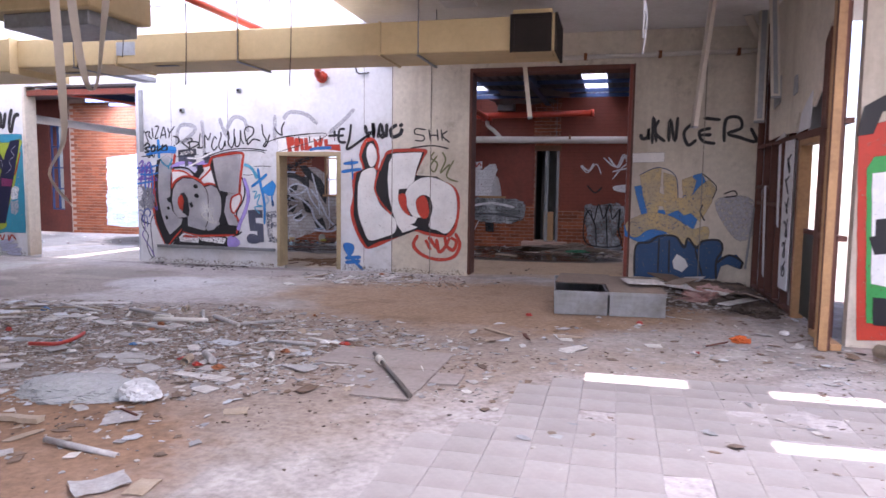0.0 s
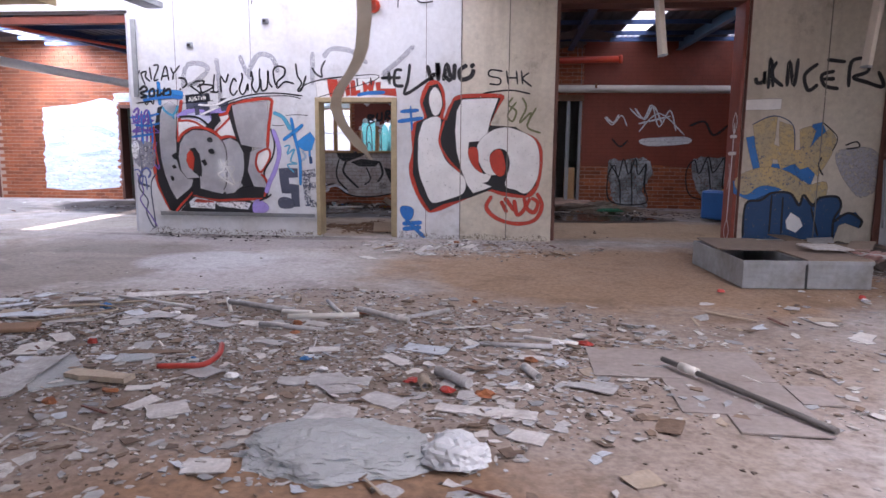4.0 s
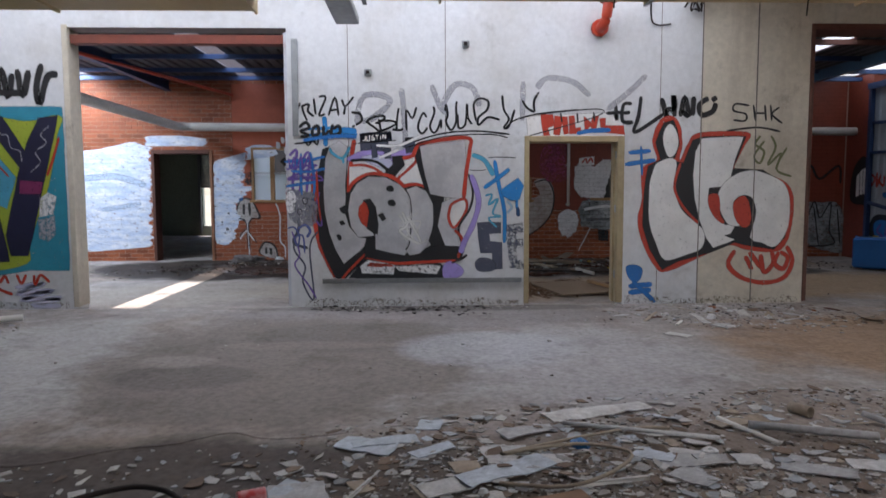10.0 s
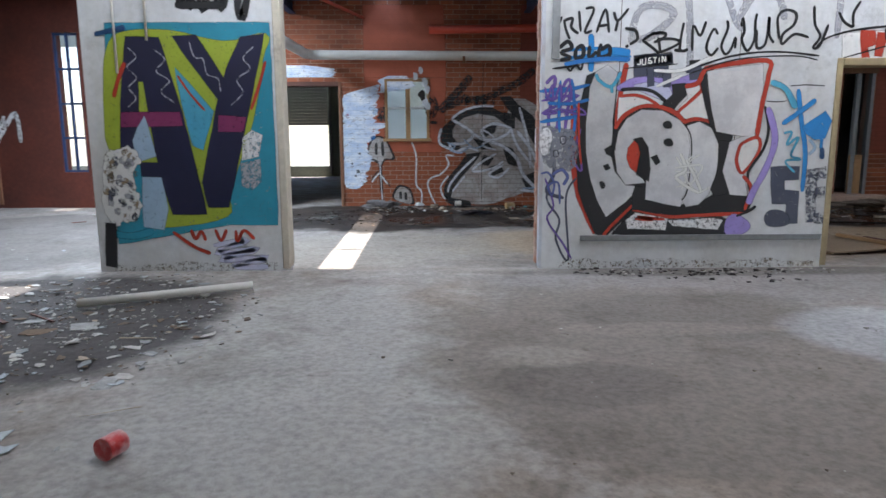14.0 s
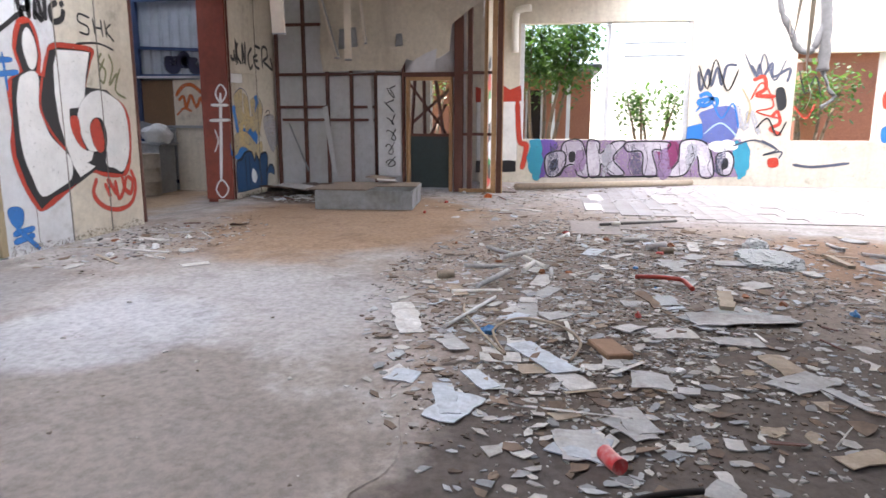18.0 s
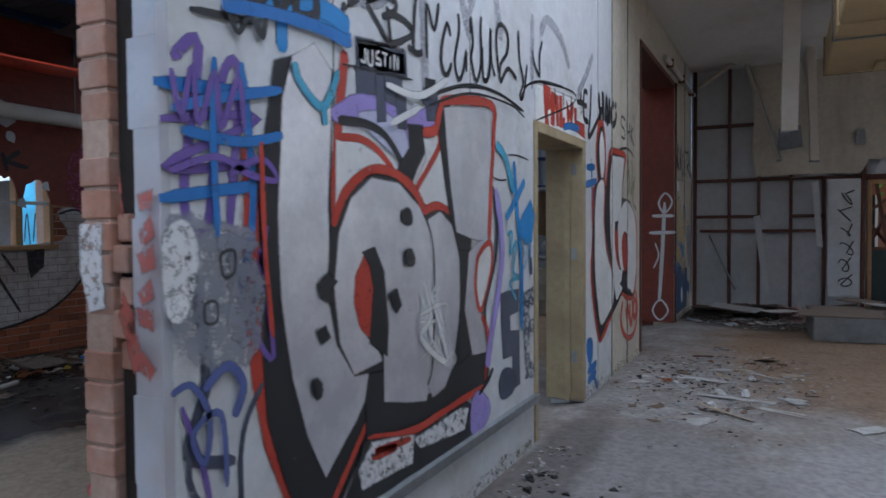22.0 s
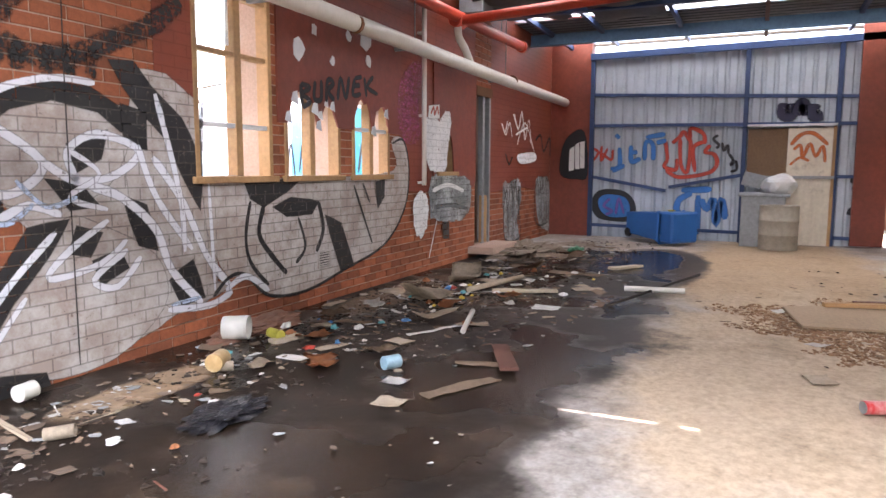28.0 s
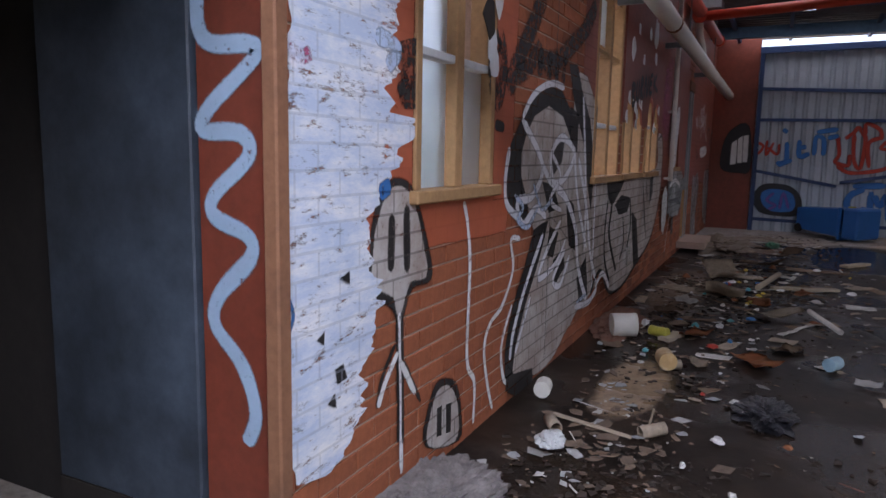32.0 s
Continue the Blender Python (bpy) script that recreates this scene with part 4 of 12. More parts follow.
def torn_panel(name, label, x0, x1, z0, z1, bites, material=RED_PAINT, at=BY0 - 0.022, thick=0.02, seed=1):
    """A wall board whose lower edge is broken off unevenly."""
    rnd = random.Random(seed)
    low = [(x0, z0)]
    for a, b, h in bites:
        n = max(3, int((b - a) / 0.05))
        low.append((a, z0))
        for k in range(n + 1):
            f = k / n
            low.append((a + (b - a) * f, z0 + h * math.sin(math.pi * min(1, max(0.02, f))) ** 0.5 + rnd.uniform(-0.05, 0.05)))
        low.append((b, z0))
    low.append((x1, z0))
    pts, last = [], -99
    for u, v in low:
        u = max(u, last + 0.004)
        pts.append((u, v))
        last = u
    bm = bmesh.new()
    board(bm, "y", at, thick, pts + [(x1, z1), (x0, z1)])
    thing = holder(name, label, "wall board")
    part("board", bm, material, thing)
    for u, v in pts[2:-2:2]:
        if rnd.random() < 0.6:
            bm = bmesh.new()
            s = rnd.uniform(0.02, 0.06)
            board(bm, "y", at - 0.004, 0.006, [(u - s, v - s * 0.4), (u + s, v - s), (u + s * 0.6, v + s * 1.3), (u - s * 0.5, v + s)])
            part("torn_edge", bm, WHITE_WALL, thing, "torn white board core")
    return thing


torn_panel("wall_board", "red painted wall board broken over the windows", -6.76, -4.45, 1.66, 2.98, [(-6.62, -6.15, 0.3), (-6.12, -5.8, 0.2), (-5.5, -5.12, 0.32), (-5.1, -4.76, 0.26)], seed=3)
torn_panel("wall_board", "red painted wall board beside the dark doorway", -3.55, -2.06, 1.05, 2.62, [(-3.36, -2.86, 0.75)], seed=5)
for k, (x, z, s) in enumerate(((-6.45, 2.35, 0.09), (-6.2, 2.55, 0.05), (-5.6, 2.6, 0.05), (-5.25, 2.66, 0.14), (-5.2, 2.4, 0.06), (-5.9, 2.3, 0.04))):
    bm = bmesh.new()
    rnd = random.Random(k)
    board(bm, "y", BY0 - 0.03, 0.007, [(x + s * rnd.uniform(0.6, 1.2) * math.cos(a), z + s * 1.3 * rnd.uniform(0.6, 1.2) * math.sin(a)) for a in [i * math.pi / 4 for i in range(8)]])
    tagged(part("torn_patch", bm, WHITE_WALL), "torn white patch in the red wall board", "torn patch", "torn patches")

setting(block("wall_shed_pier", (1.98, AY1 + 0.17, -0.05, 2.09, 12.0, 3.9), RED_PAINT), "red painted pier at the sheet wall's end", "wall")


# ---- the shed: sheet wall, roof steel, pipes and what stands there ----
sheet = bmesh.new()
corrugate(sheet, 11.5, 16.6, -0.1, 3.45, 0.0, 0.2, 0.028)
for v in sheet.verts:
    v.co = Vector((2.1 + v.co.z, v.co.x, v.co.y))
wall_f = setting(part("wall_sheet", sheet, CORRUGATED), "galvanised corrugated sheet wall on blue steel rails", "wall")
steel = holder("wall_rails", "blue-grey steel posts and bent rails on the sheet wall", "steel frame")
for y in (13.76, 12.29, 16.55):
    block("post", (2.0, y - 0.04, -0.08, 2.09, y + 0.04, 3.5), BLUE_STEEL, steel, bevel=0.004)


def beam(name, a, b, w, h, material, parent, label=""):
    """A straight bar between two points."""
    a, b = Vector(a), Vector(b)
    d = b - a
    bm = bmesh.new()
    box(bm, -w / 2, -h / 2, 0, w / 2, h / 2, d.length)
    ob = part(name, bm, material, None, label)
    ob.matrix_world = Matrix.Translation(a) @ d.to_track_quat("Z", "Y").to_matrix().to_4x4()
    ob.parent = parent
    return ob


for a, b in (((2.06, 16.55, 2.72), (2.06, 11.5, 2.5)), ((2.06, 16.55, 2.12), (2.06, 11.5, 2.06)), ((2.04, 16.55, 1.12), (2.02, 15.1, 0.86)), ((2.02, 15.05, 0.93), (2.05, 13.76, 1.17)),
             ((2.06, 12.29, 1.15), (2.06, 11.5, 1.15)), ((2.06, 16.55, 0.16), (2.06, 11.5, 0.06))):
    beam("rail", a, b, 0.06, 0.06, BLUE_STEEL, steel)
beam("top_rail", (2.03, 16.6, 3.45), (2.03, 11.5, 3.5), 0.1, 0.12, BLUE_STEEL, steel)

roof = holder("roof_frame", "blue painted steel roof beams and purlins", "steel frame")
for x, h in ((-12.3, 0.2), (-8.0, 0.2), (-4.4, 0.2), (-1.75, 0.18), (0.65, 0.18)):
    pale = worn("pale_blue_steel", (0.13, 0.27, 0.42), (0.06, 0.12, 0.2), 0.45, metal=0.2) if x == 0.65 else BLUE_STEEL
    block("beam_web", (x - 0.012, AY1 - 0.02, 3.68 - h, x + 0.012, BY0 + 0.02, 3.68), pale, roof)
    block("beam_flange", (x - 0.06, AY1 - 0.02, 3.66 - h, x + 0.06, BY0 + 0.02, 3.68 - h), pale, roof)
for y in (12.2, 13.5, 14.8, 16.1, 17.0):
    block("purlin", (-14.2, y - 0.03, 3.62, 2.1, y + 0.03, 3.70), BLUE_STEEL if y != 13.5 else DARK_TIMBER, roof)
sag = holder("roof_sag", "dented tin sheets hanging under the roof", "roof sheet")
for k, (x, y) in enumerate(((-3.0, 16.7), (-5.2, 16.4), (-9.4, 13.0), (-2.6, 15.4))):
    bm = bmesh.new()
    ground_sheet(bm, x, y - 0.6, x + 1.5, y + 0.4, 0.1, lambda a, b: 3.5 + 0.09 * noise.noise(Vector((a * 2, b * 2, k))))
    part("sheet", bm, ROOF_SHEET, sag)


def fitting(pipe_ob, name, a, b, r, material):
    bm = bmesh.new()
    tube(bm, [a, b], r)
    return part(name, bm, material, pipe_ob)


white = holder("water_pipe", "long white painted pipe with rusty joints", "pipe")
bm = bmesh.new()
tube(bm, [(2.12, 17.12, 2.6), (-2.0, 17.13, 2.62), (-7.0, 17.13, 2.66), (-11.75, 17.12, 2.7), (-11.93, 17.06, 2.7), (-12.0, 16.9, 2.7), (-12.1, 13.5, 2.75), (-12.18, 11.33, 2.8)], 0.085, 14)
part("pipe", bm, WHITE_PIPE, white)
RUST = worn("rust", (0.28, 0.11, 0.04), (0.14, 0.06, 0.03), 0.8)
for x in (-5.9, -1.2, -9.2):
    fitting(white, "joint", (x, 17.13, 2.645), (x + 0.05, 17.13, 2.645), 0.092, RUST)
for x in (-7.1, -4.6, -1.5):
    fitting(white, "hanger", (x, 17.13, 2.7), (x, 17.13, 3.66), 0.006, GREY_METAL)
    block("bracket", (x - 0.02, 17.2, 2.6, x + 0.02, BY0, 2.66), GREY_METAL, white)
riser = holder("riser_pipe", "thin cream pipe running down the brick wall", "pipe")
bm = bmesh.new()
tube(bm, [(-3.95, 17.33, 1.05), (-3.95, 17.33, 3.6)], 0.03)
part("pipe", bm, WHITE_PIPE, riser)
for z in (1.07, 1.9, 2.9):
    block("clip", (-3.99, 17.34, z, -3.91, BY0 + 0.005, z + 0.03), WHITE_PIPE, riser)
bend = holder("bend_pipe", "bent cream pipe between the two pipes", "pipe")
bm = bmesh.new()
tube(bm, rounded([(-3.25, 17.18, 3.15), (-3.22, 17.18, 2.98), (-3.05, 17.16, 2.85), (-2.88, 17.14, 2.66)], False), 0.05)
part("pipe", bm, WHITE_PIPE, bend)
red = holder("sprinkler_pipe", "bright red sprinkler pipe under the roof", "pipe")
bm = bmesh.new()
tube(bm, [(-0.7, 17.15, 3.26), (-9.8, 17.2, 3.14)], 0.075, 12)
part("pipe", bm, RED_PIPE, red)
bm = bmesh.new()
tube(bm, [(-3.25, 17.18, 3.18), (-3.45, 14.0, 3.3), (-3.6, AY1 - 0.02, 3.42)], 0.065, 12)
part("branch", bm, RED_PIPE, red)
fitting(red, "flange", (-0.7, 17.15, 3.26), (-0.62, 17.15, 3.26), 0.095, RED_PIPE)
fitting(red, "socket", (-3.36, 17.18, 3.18), (-3.12, 17.18, 3.18), 0.09, RED_PIPE)
fitting(red, "socket", (-5.9, 17.19, 3.17), (-5.76, 17.19, 3.17), 0.088, RED_PIPE)
for x in (-1.6, -4.4, -7.4):
    fitting(red, "hanger", (x, 17.17, 3.25), (x, 17.17, 3.7), 0.006, GREY_METAL)
red2 = holder("sprinkler_branch", "slim red pipe across the shed roof", "pipe")
bm = bmesh.new()
tube(bm, [(-12.6, AY1, 3.42), (-11.0, BY0, 3.38)], 0.03, 8)
part("pipe", bm, RED_PIPE, red2)
junction = holder("junction_box", "dented grey tin box under the roof", "box")
block("body", (-2.95, 16.95, 3.34, -2.55, 17.3, 3.56), GREY_METAL, junction, bevel=0.01)
block("bracket", (-2.9, 17.0, 3.56, -2.86, 17.04, 3.72), GREY_METAL, junction)

# boards and the lamp by the sheet wall
BROWN = worn("brown_particle_board", (0.24, 0.14, 0.07), (0.12, 0.08, 0.05), 0.7, small=30)
shed_door = holder("boarded_door", "boarded doorway of brown and cream sheets", "door")
block("brown_board", (2.0, 13.0, 1.15, 2.05, 13.7, 2.0), BROWN, shed_door, bevel=0.004)
block("cream_board", (1.98, 12.34, -0.08, 2.04, 13.05, 2.0), PLASTER, shed_door, bevel=0.004)
block("rail", (1.93, 12.3, 1.11, 2.0, 13.75, 1.16), GREY_METAL, shed_door)
block("edge", (1.95, 12.3, -0.08, 2.05, 12.35, 2.02), TIMBER, shed_door)
tube_lamp = holder("light_line", "white strip drawn in for a bright line of tube light", "ledge")
# white strip put in for the bright line of a fluorescent tube
block("strip", (1.9, 12.3, 2.03, 2.02, 13.72, 2.07), WHITE_WALL, tube_lamp)
gr = graffiti("graffiti_tag", "orange sprayed tag on a cream board", "x", 1.98, -1)
SP_ORANGE = spray("spray_orange", (0.6, 0.14, 0.03), 0.46)
stroke(gr, "arc", SP_ORANGE, "L", 0.06, [(13.0, 1.7), (12.85, 1.88), (12.65, 1.9), (12.42, 1.7)])
stroke(gr, "letter", SP_ORANGE, "L", 0.05, [(12.95, 1.62), (12.85, 1.7), (12.8, 1.5), (12.7, 1.72), (12.6, 1.5), (12.5, 1.68), (12.45, 1.4)])
stroke(gr, "letter", SP_ORANGE, "L", 0.04, [(13.0, 1.35), (12.85, 1.48), (12.7, 1.42)])

tub = holder("laundry_trough", "old stainless trough cabinet against the sheet wall", "trough")
block("cabinet", (1.35, 13.05, -0.08, 1.9, 13.75, 0.8), GREY_METAL, tub, bevel=0.01)
block("rim", (1.3, 12.98, 0.8, 1.93, 13.8, 0.86), GREY_METAL, tub, bevel=0.015)
beam("splash_back", (1.92, 13.05, 0.95), (1.92, 13.75, 1.12), 0.02, 0.25, GREY_METAL, tub)
DRUM = worn("dusty_drum", (0.42, 0.38, 0.31), (0.28, 0.24, 0.19), 0.6)


def drum(x, y, r, h, label):
    ob = holder("drum", label, "drum")
    bm = bmesh.new()
    rings = [(0, r), (h * 0.33, r), (h * 0.345, r * 1.03), (h * 0.36, r), (h * 0.66, r), (h * 0.675, r * 1.03), (h * 0.69, r), (h, r), (h + 0.012, r * 1.02), (h + 0.012, r * 0.93), (h - 0.02, r * 0.92)]
    last = None
    for z, q in rings:
        ring = [bm.verts.new((x + q * math.cos(a), y + q * math.sin(a), z)) for a in [k * math.pi / 12 for k in range(24)]]
        if last:
            for k in range(24):
                bm.faces.new((last[k], last[(k + 1) % 24], ring[(k + 1) % 24], ring[k])).smooth = True
        last = ring
    bm.faces.new(last)
    part("body", bm, DRUM, ob)
    ob.location.z = SHED_Z
    return ob


drum(0.95, 13.15, 0.3, 0.72, "dusty beige steel drum with rolled ribs")
bag = bmesh.new()
bmesh.ops.create_icosphere(bag, subdivisions=3, radius=0.22)
for v in bag.verts:
    v.co = Vector((v.co.x * 1.1, v.co.y * 1.2, v.co.z * 0.9)) * (1 + 0.25 * noise.noise(v.co * 7))
    v.co += Vector((1.5, 13.15, 1.0))
PLASTIC = worn("grey_plastic_film", (0.6, 0.62, 0.62), (0.35, 0.36, 0.36), 0.3, grain=0.1)
tagged(part("plastic_bag", bag, PLASTIC), "crumpled pale plastic bag on the trough", "bag")

BIN = worn("blue_bin_plastic", (0.02, 0.16, 0.48), (0.015, 0.08, 0.26), 0.4, grain=0.12, bump=0.05)
wb = holder("wheelie_bin", "blue plastic wheelie bin lying on its side", "bin")
bm = bmesh.new()
lo, hi, L = 0.24, 0.31, 1.15
v = []
for s, z in ((lo, 0.0), (hi, L)):
    v.append([bm.verts.new((a * s, b * s * 1.15, z)) for a, b in ((-1, -1), (1, -1), (1, 1), (-1, 1))])
for k in range(4):
    bm.faces.new((v[0][k], v[0][(k + 1) % 4], v[1][(k + 1) % 4], v[1][k]))
bm.faces.new(v[0][::-1])
inner = [bm.verts.new((a * 0.28, b * 0.28 * 1.15, L)) for a, b in ((-1, -1), (1, -1), (1, 1), (-1, 1))]
deep = [bm.verts.new((a * 0.22, b * 0.22 * 1.15, 0.06)) for a, b in ((-1, -1), (1, -1), (1, 1), (-1, 1))]
for k in range(4):
    bm.faces.new((v[1][k], v[1][(k + 1) % 4], inner[(k + 1) % 4], inner[k]))
    bm.faces.new((inner[k], inner[(k + 1) % 4], deep[(k + 1) % 4], deep[k]))
bm.faces.new(deep)
bmesh.ops.bevel(bm, geom=bm.edges[:], offset=0.02, segments=2, affect="EDGES")
part("body", bm, BIN, wb)
block("rim", (-0.34, -0.385, L - 0.05, 0.34, -0.345, L + 0.02), BIN, wb, bevel=0.01)
block("rim", (-0.34, 0.345, L - 0.05, 0.34, 0.385, L + 0.02), BIN, wb, bevel=0.01)
block("handle_bar", (0.32, -0.25, L - 0.12, 0.4, 0.25, L - 0.08), BIN, wb, bevel=0.01)
block("latch", (-0.35, -0.05, L - 0.06, -0.32, 0.05, L + 0.05), worn("yellow_tag", (0.6, 0.42, 0.04), (0.3, 0.2, 0.03)), wb)
lidb = block("lid", (-0.33, -0.38, L + 0.05, 0.33, 0.38, L + 0.42), BIN, wb, bevel=0.04)
for s in (-0.26, 0.26):
    bm = bmesh.new()
    tube(bm, [(0.22, s - 0.03, 0.08), (0.22, s + 0.03, 0.08)], 0.1, 16)
    part("wheel", bm, VOID, wb)
wb.matrix_world = Matrix.Translation((1.72, 15.6, 0.27)) @ Matrix.Rotation(radians(-130), 4, "Z") @ Matrix.Rotation(radians(91), 4, "Y") @ Matrix.Scale(0.82, 4)

# the fallen board by the opening
fallen = holder("fallen_board", "fallen chipboard sheet with broken timber edges", "board")
bm = bmesh.new()
board(bm, "y", 0.0, 0.02, [(-0.62, -0.42), (0.58, -0.5), (0.66, 0.38), (0.1, 0.46), (-0.55, 0.34)])
part("sheet", bm, worn("pale_chipboard", (0.42, 0.30, 0.195), (0.28, 0.19, 0.12), 0.85, small=30), fallen)
block("batten", (-0.2, -0.05, 0.3, 0.75, -0.012, 0.36), TIMBER, fallen)
block("batten", (0.1, -0.045, 0.42, 0.9, -0.008, 0.47), DARK_TIMBER, fallen)
fallen.matrix_world = pose(-4.85, 12.62, -0.02, -88.5, 0, -75)

# graffiti and plaster seen in the back room
DEB_GREY = worn("grey_ceiling_board", (0.34, 0.31, 0.29), (0.2, 0.18, 0.16), 0.9)
YELLOW = spray("spray_yellow", (0.42, 0.38, 0.10), 0.45)
for x0, wide, col, label in ((-5.62, 0.62, YELLOW, "olive yellow blot with black loops in the back room"), (-4.82, 0.42, SP_CYAN, "turquoise blot with black loops in the back room"), (-7.5, 0.9, SP_SEA, "sea green blot with black loops in the back room"), (-6.5, 0.75, SP_SEA, "sea green blot with black loops in the back room")):
    gb = graffiti("graffiti_piece", label, "y", 20.6, -1)
    stroke(gb, "blot", col, "S", 0, [(x0, 0.6), (x0 + wide, 0.6), (x0 + wide * 1.02, 1.8), (x0 + wide * 0.5, 1.95), (x0, 1.85)])
    for k in range(3):
        u = x0 + (0.05 + k * 0.3) * wide
        stroke(gb, "loop", SP_BLACK, "L", 0.03, [(u, 0.9), (u + 0.02, 1.7), (u + 0.1, 1.88), (u + 0.16, 1.6), (u + 0.18, 0.9)])
        stroke(gb, "loop", SP_BLACK, "L", 0.025, [(u, 1.1), (u + 0.06, 1.4), (u + 0.14, 1.3), (u + 0.2, 1.0)])
        stroke(gb, "letter", SP_BLACK, "L", 0.025, [(u, 2.05), (u + 0.05, 2.25), (u + 0.1, 2.06), (u + 0.16, 2.22), (u + 0.12, 2.05)])
for y0, wide, col in ((18.1, 0.65, SP_TEAL), (18.85, 0.5, SP_CYAN)):
    gb = graffiti("graffiti_piece", "teal blot with black marks on the white partition", "x", -3.9, -1)
    stroke(gb, "blot", col, "S", 0, [(y0, 0.6), (y0 + wide, 0.6), (y0 + wide, 1.9), (y0 + wide * 0.5, 2.05), (y0, 1.8)])
    for k in range(3):
        stroke(gb, "loop", SP_BLACK, "L", 0.03, [(y0 + 0.08 + k * 0.2, 1.0), (y0 + 0.15 + k * 0.2, 1.6), (y0 + 0.22 + k * 0.2, 1.2)])
heap = holder("ceiling_wreck", "sagging fallen ceiling boards in the back room", "board")
for k, (x, z, tilt) in enumerate(((-6.4, 2.15, 18), (-5.6, 2.2, -12), (-7.3, 2.05, 8))):
    beam("board", (x - 0.5, 19.3, z + tilt * 0.01), (x + 0.5, 19.35, z - tilt * 0.01), 0.5, 0.02, DEB_GREY, heap)
    beam("hanger", (x, 19.25, z), (x + 0.05, 19.25, 3.12), 0.01, 0.01, GREY_METAL, heap)
shutter = holder("roller_shutter", "dark roller shutter half raised at the passage end", "shutter")
for k in range(13):
    block("slat", (-14.4, 25.94 - 0.008 * (k % 2), 1.52 + k * 0.092, -12.95, 25.975, 1.608 + k * 0.092), ROOF_SHEET, shutter)
block("guide", (-14.46, 25.9, 0, -14.38, 25.99, 2.75), GREY_METAL, shutter)
block("guide", (-12.98, 25.9, 0, -12.9, 25.99, 2.75), GREY_METAL, shutter)


# ---- the hall: duct, hanging fittings, cabinets ----
duct = holder("air_duct", "yellowed square air duct hung under the roof", "duct")
DX0, DX1, DY0, DY1, DZ0, DZ1 = -19.0, -0.82, 8.4, 9.25, 3.1, 3.5
xs = [DX0, -16.2, -12.2, -10.4, -8.6, -6.9, -5.0, -3.0, DX1]
for a, b in zip(xs, xs[1:]):
    drop = 0.12 if b <= -8.6 else 0.0
    block("section", (a + 0.002, DY0 - drop, DZ0 - drop * 0.6, b - 0.002, DY1 + drop, DZ1), DUCT, duct, bevel=0.012)
    block("flange", (b - 0.025, DY0 - drop - 0.012, DZ0 - drop * 0.6 - 0.02, b + 0.0, DY1 + drop + 0.015, DZ1 + 0.012), DUCT, duct)
block("mouth_frame", (DX1, DY0 - 0.02, DZ0 - 0.02, DX1 + 0.03, DY1 + 0.02, DZ1 + 0.02), VOID, duct)
block("end_box", (-1.32, DY0 - 0.06, DZ0 - 0.03, DX1 - 0.03, DY0 + 0.4, DZ1 + 0.06), DUCT, duct, bevel=0.01)
mouth = holder("duct_grille", "black square outlet at the duct's end", "grille")
bm = bmesh.new()
board(bm, "y", DY0 - 0.1, 0.035, [(-1.34, 3.06), (-0.9, 3.06), (-0.9, 3.1), (-1.29, 3.1), (-1.29, 3.46), (-1.34, 3.46)])
board(bm, "y", DY0 - 0.1, 0.035, [(-0.9, 3.06), (-0.85, 3.06), (-0.85, 3.5), (-1.34, 3.5), (-1.34, 3.46), (-0.9, 3.46)])
part("frame", bm, VOID, mouth)
block("throat", (-1.29, DY0 - 0.075, 3.08, -0.9, DY0 - 0.065, 3.5), VOID, mouth)
for x, y in ((-6.2, 8.55), (-8.05, 8.85), (-11.2, 8.7)):
    v_ = holder("duct_vent", "dark rectangular vent under the duct", "vent")
    low = DZ0 - (0.072 if x < -8.6 else 0.0)
    block("frame", (x - 0.2, y - 0.07, low - 0.012, x + 0.2, y + 0.07, low - 0.001), DUCT, v_)
    block("opening", (x - 0.17, y - 0.05, low - 0.016, x + 0.17, y + 0.05, low - 0.011), VOID, v_)
    for k in range(3):
        block("slat", (x - 0.17, y - 0.035 + k * 0.03, low - 0.02, x + 0.17, y - 0.027 + k * 0.03, low - 0.015), GREY_METAL, v_)
for x in (-2.5, -5.0, -7.6, -9.6, -12.5):
    for y in (DY0 - 0.02, DY1 + 0.02):
        fitting(duct, "hanger", (x, y, DZ0 - 0.02), (x, y, 3.9 if x > -3.6 or y < 7.5 else 4.62), 0.008, GREY_METAL)
    block("strap", (x - 0.02, DY0 - 0.03, DZ0 - 0.03, x + 0.02, DY1 + 0.03, DZ0 - 0.018), GREY_METAL, duct)
arm = holder("steel_channel", "grey steel channel jutting from the duct", "channel")
block("channel", (-8.0, 8.6, 3.16, -7.75, 10.4, 3.24), GREY_METAL, arm, bevel=0.008)
for x in (-6.9, -9.7):
    pa = holder("patch_plate", "pale grey patch on the duct side", "plate")
    block("plate", (x, DY0 - 0.13 if x < -8.6 else DY0 - 0.008, 3.22, x + 0.3, DY0, 3.4), worn("pale_plate", (0.5, 0.55, 0.6), (0.4, 0.42, 0.45), 0.5), pa)

hyd = holder("hydrant_pipe", "red flanged pipe stub coming through the wall", "pipe")
bm = bmesh.new()
tube(bm, rounded([(-4.97, AY0 + 0.02, 3.28), (-4.97, AY0 - 0.16, 3.28), (-4.95, AY0 - 0.24, 3.36), (-4.93, AY0 - 0.26, 3.55)], False), 0.06, 12)
part("pipe", bm, RED_PIPE, hyd)
fitting(hyd, "flange", (-4.97, AY0 - 0.06, 3.28), (-4.97, AY0, 3.28), 0.1, RED_PIPE)
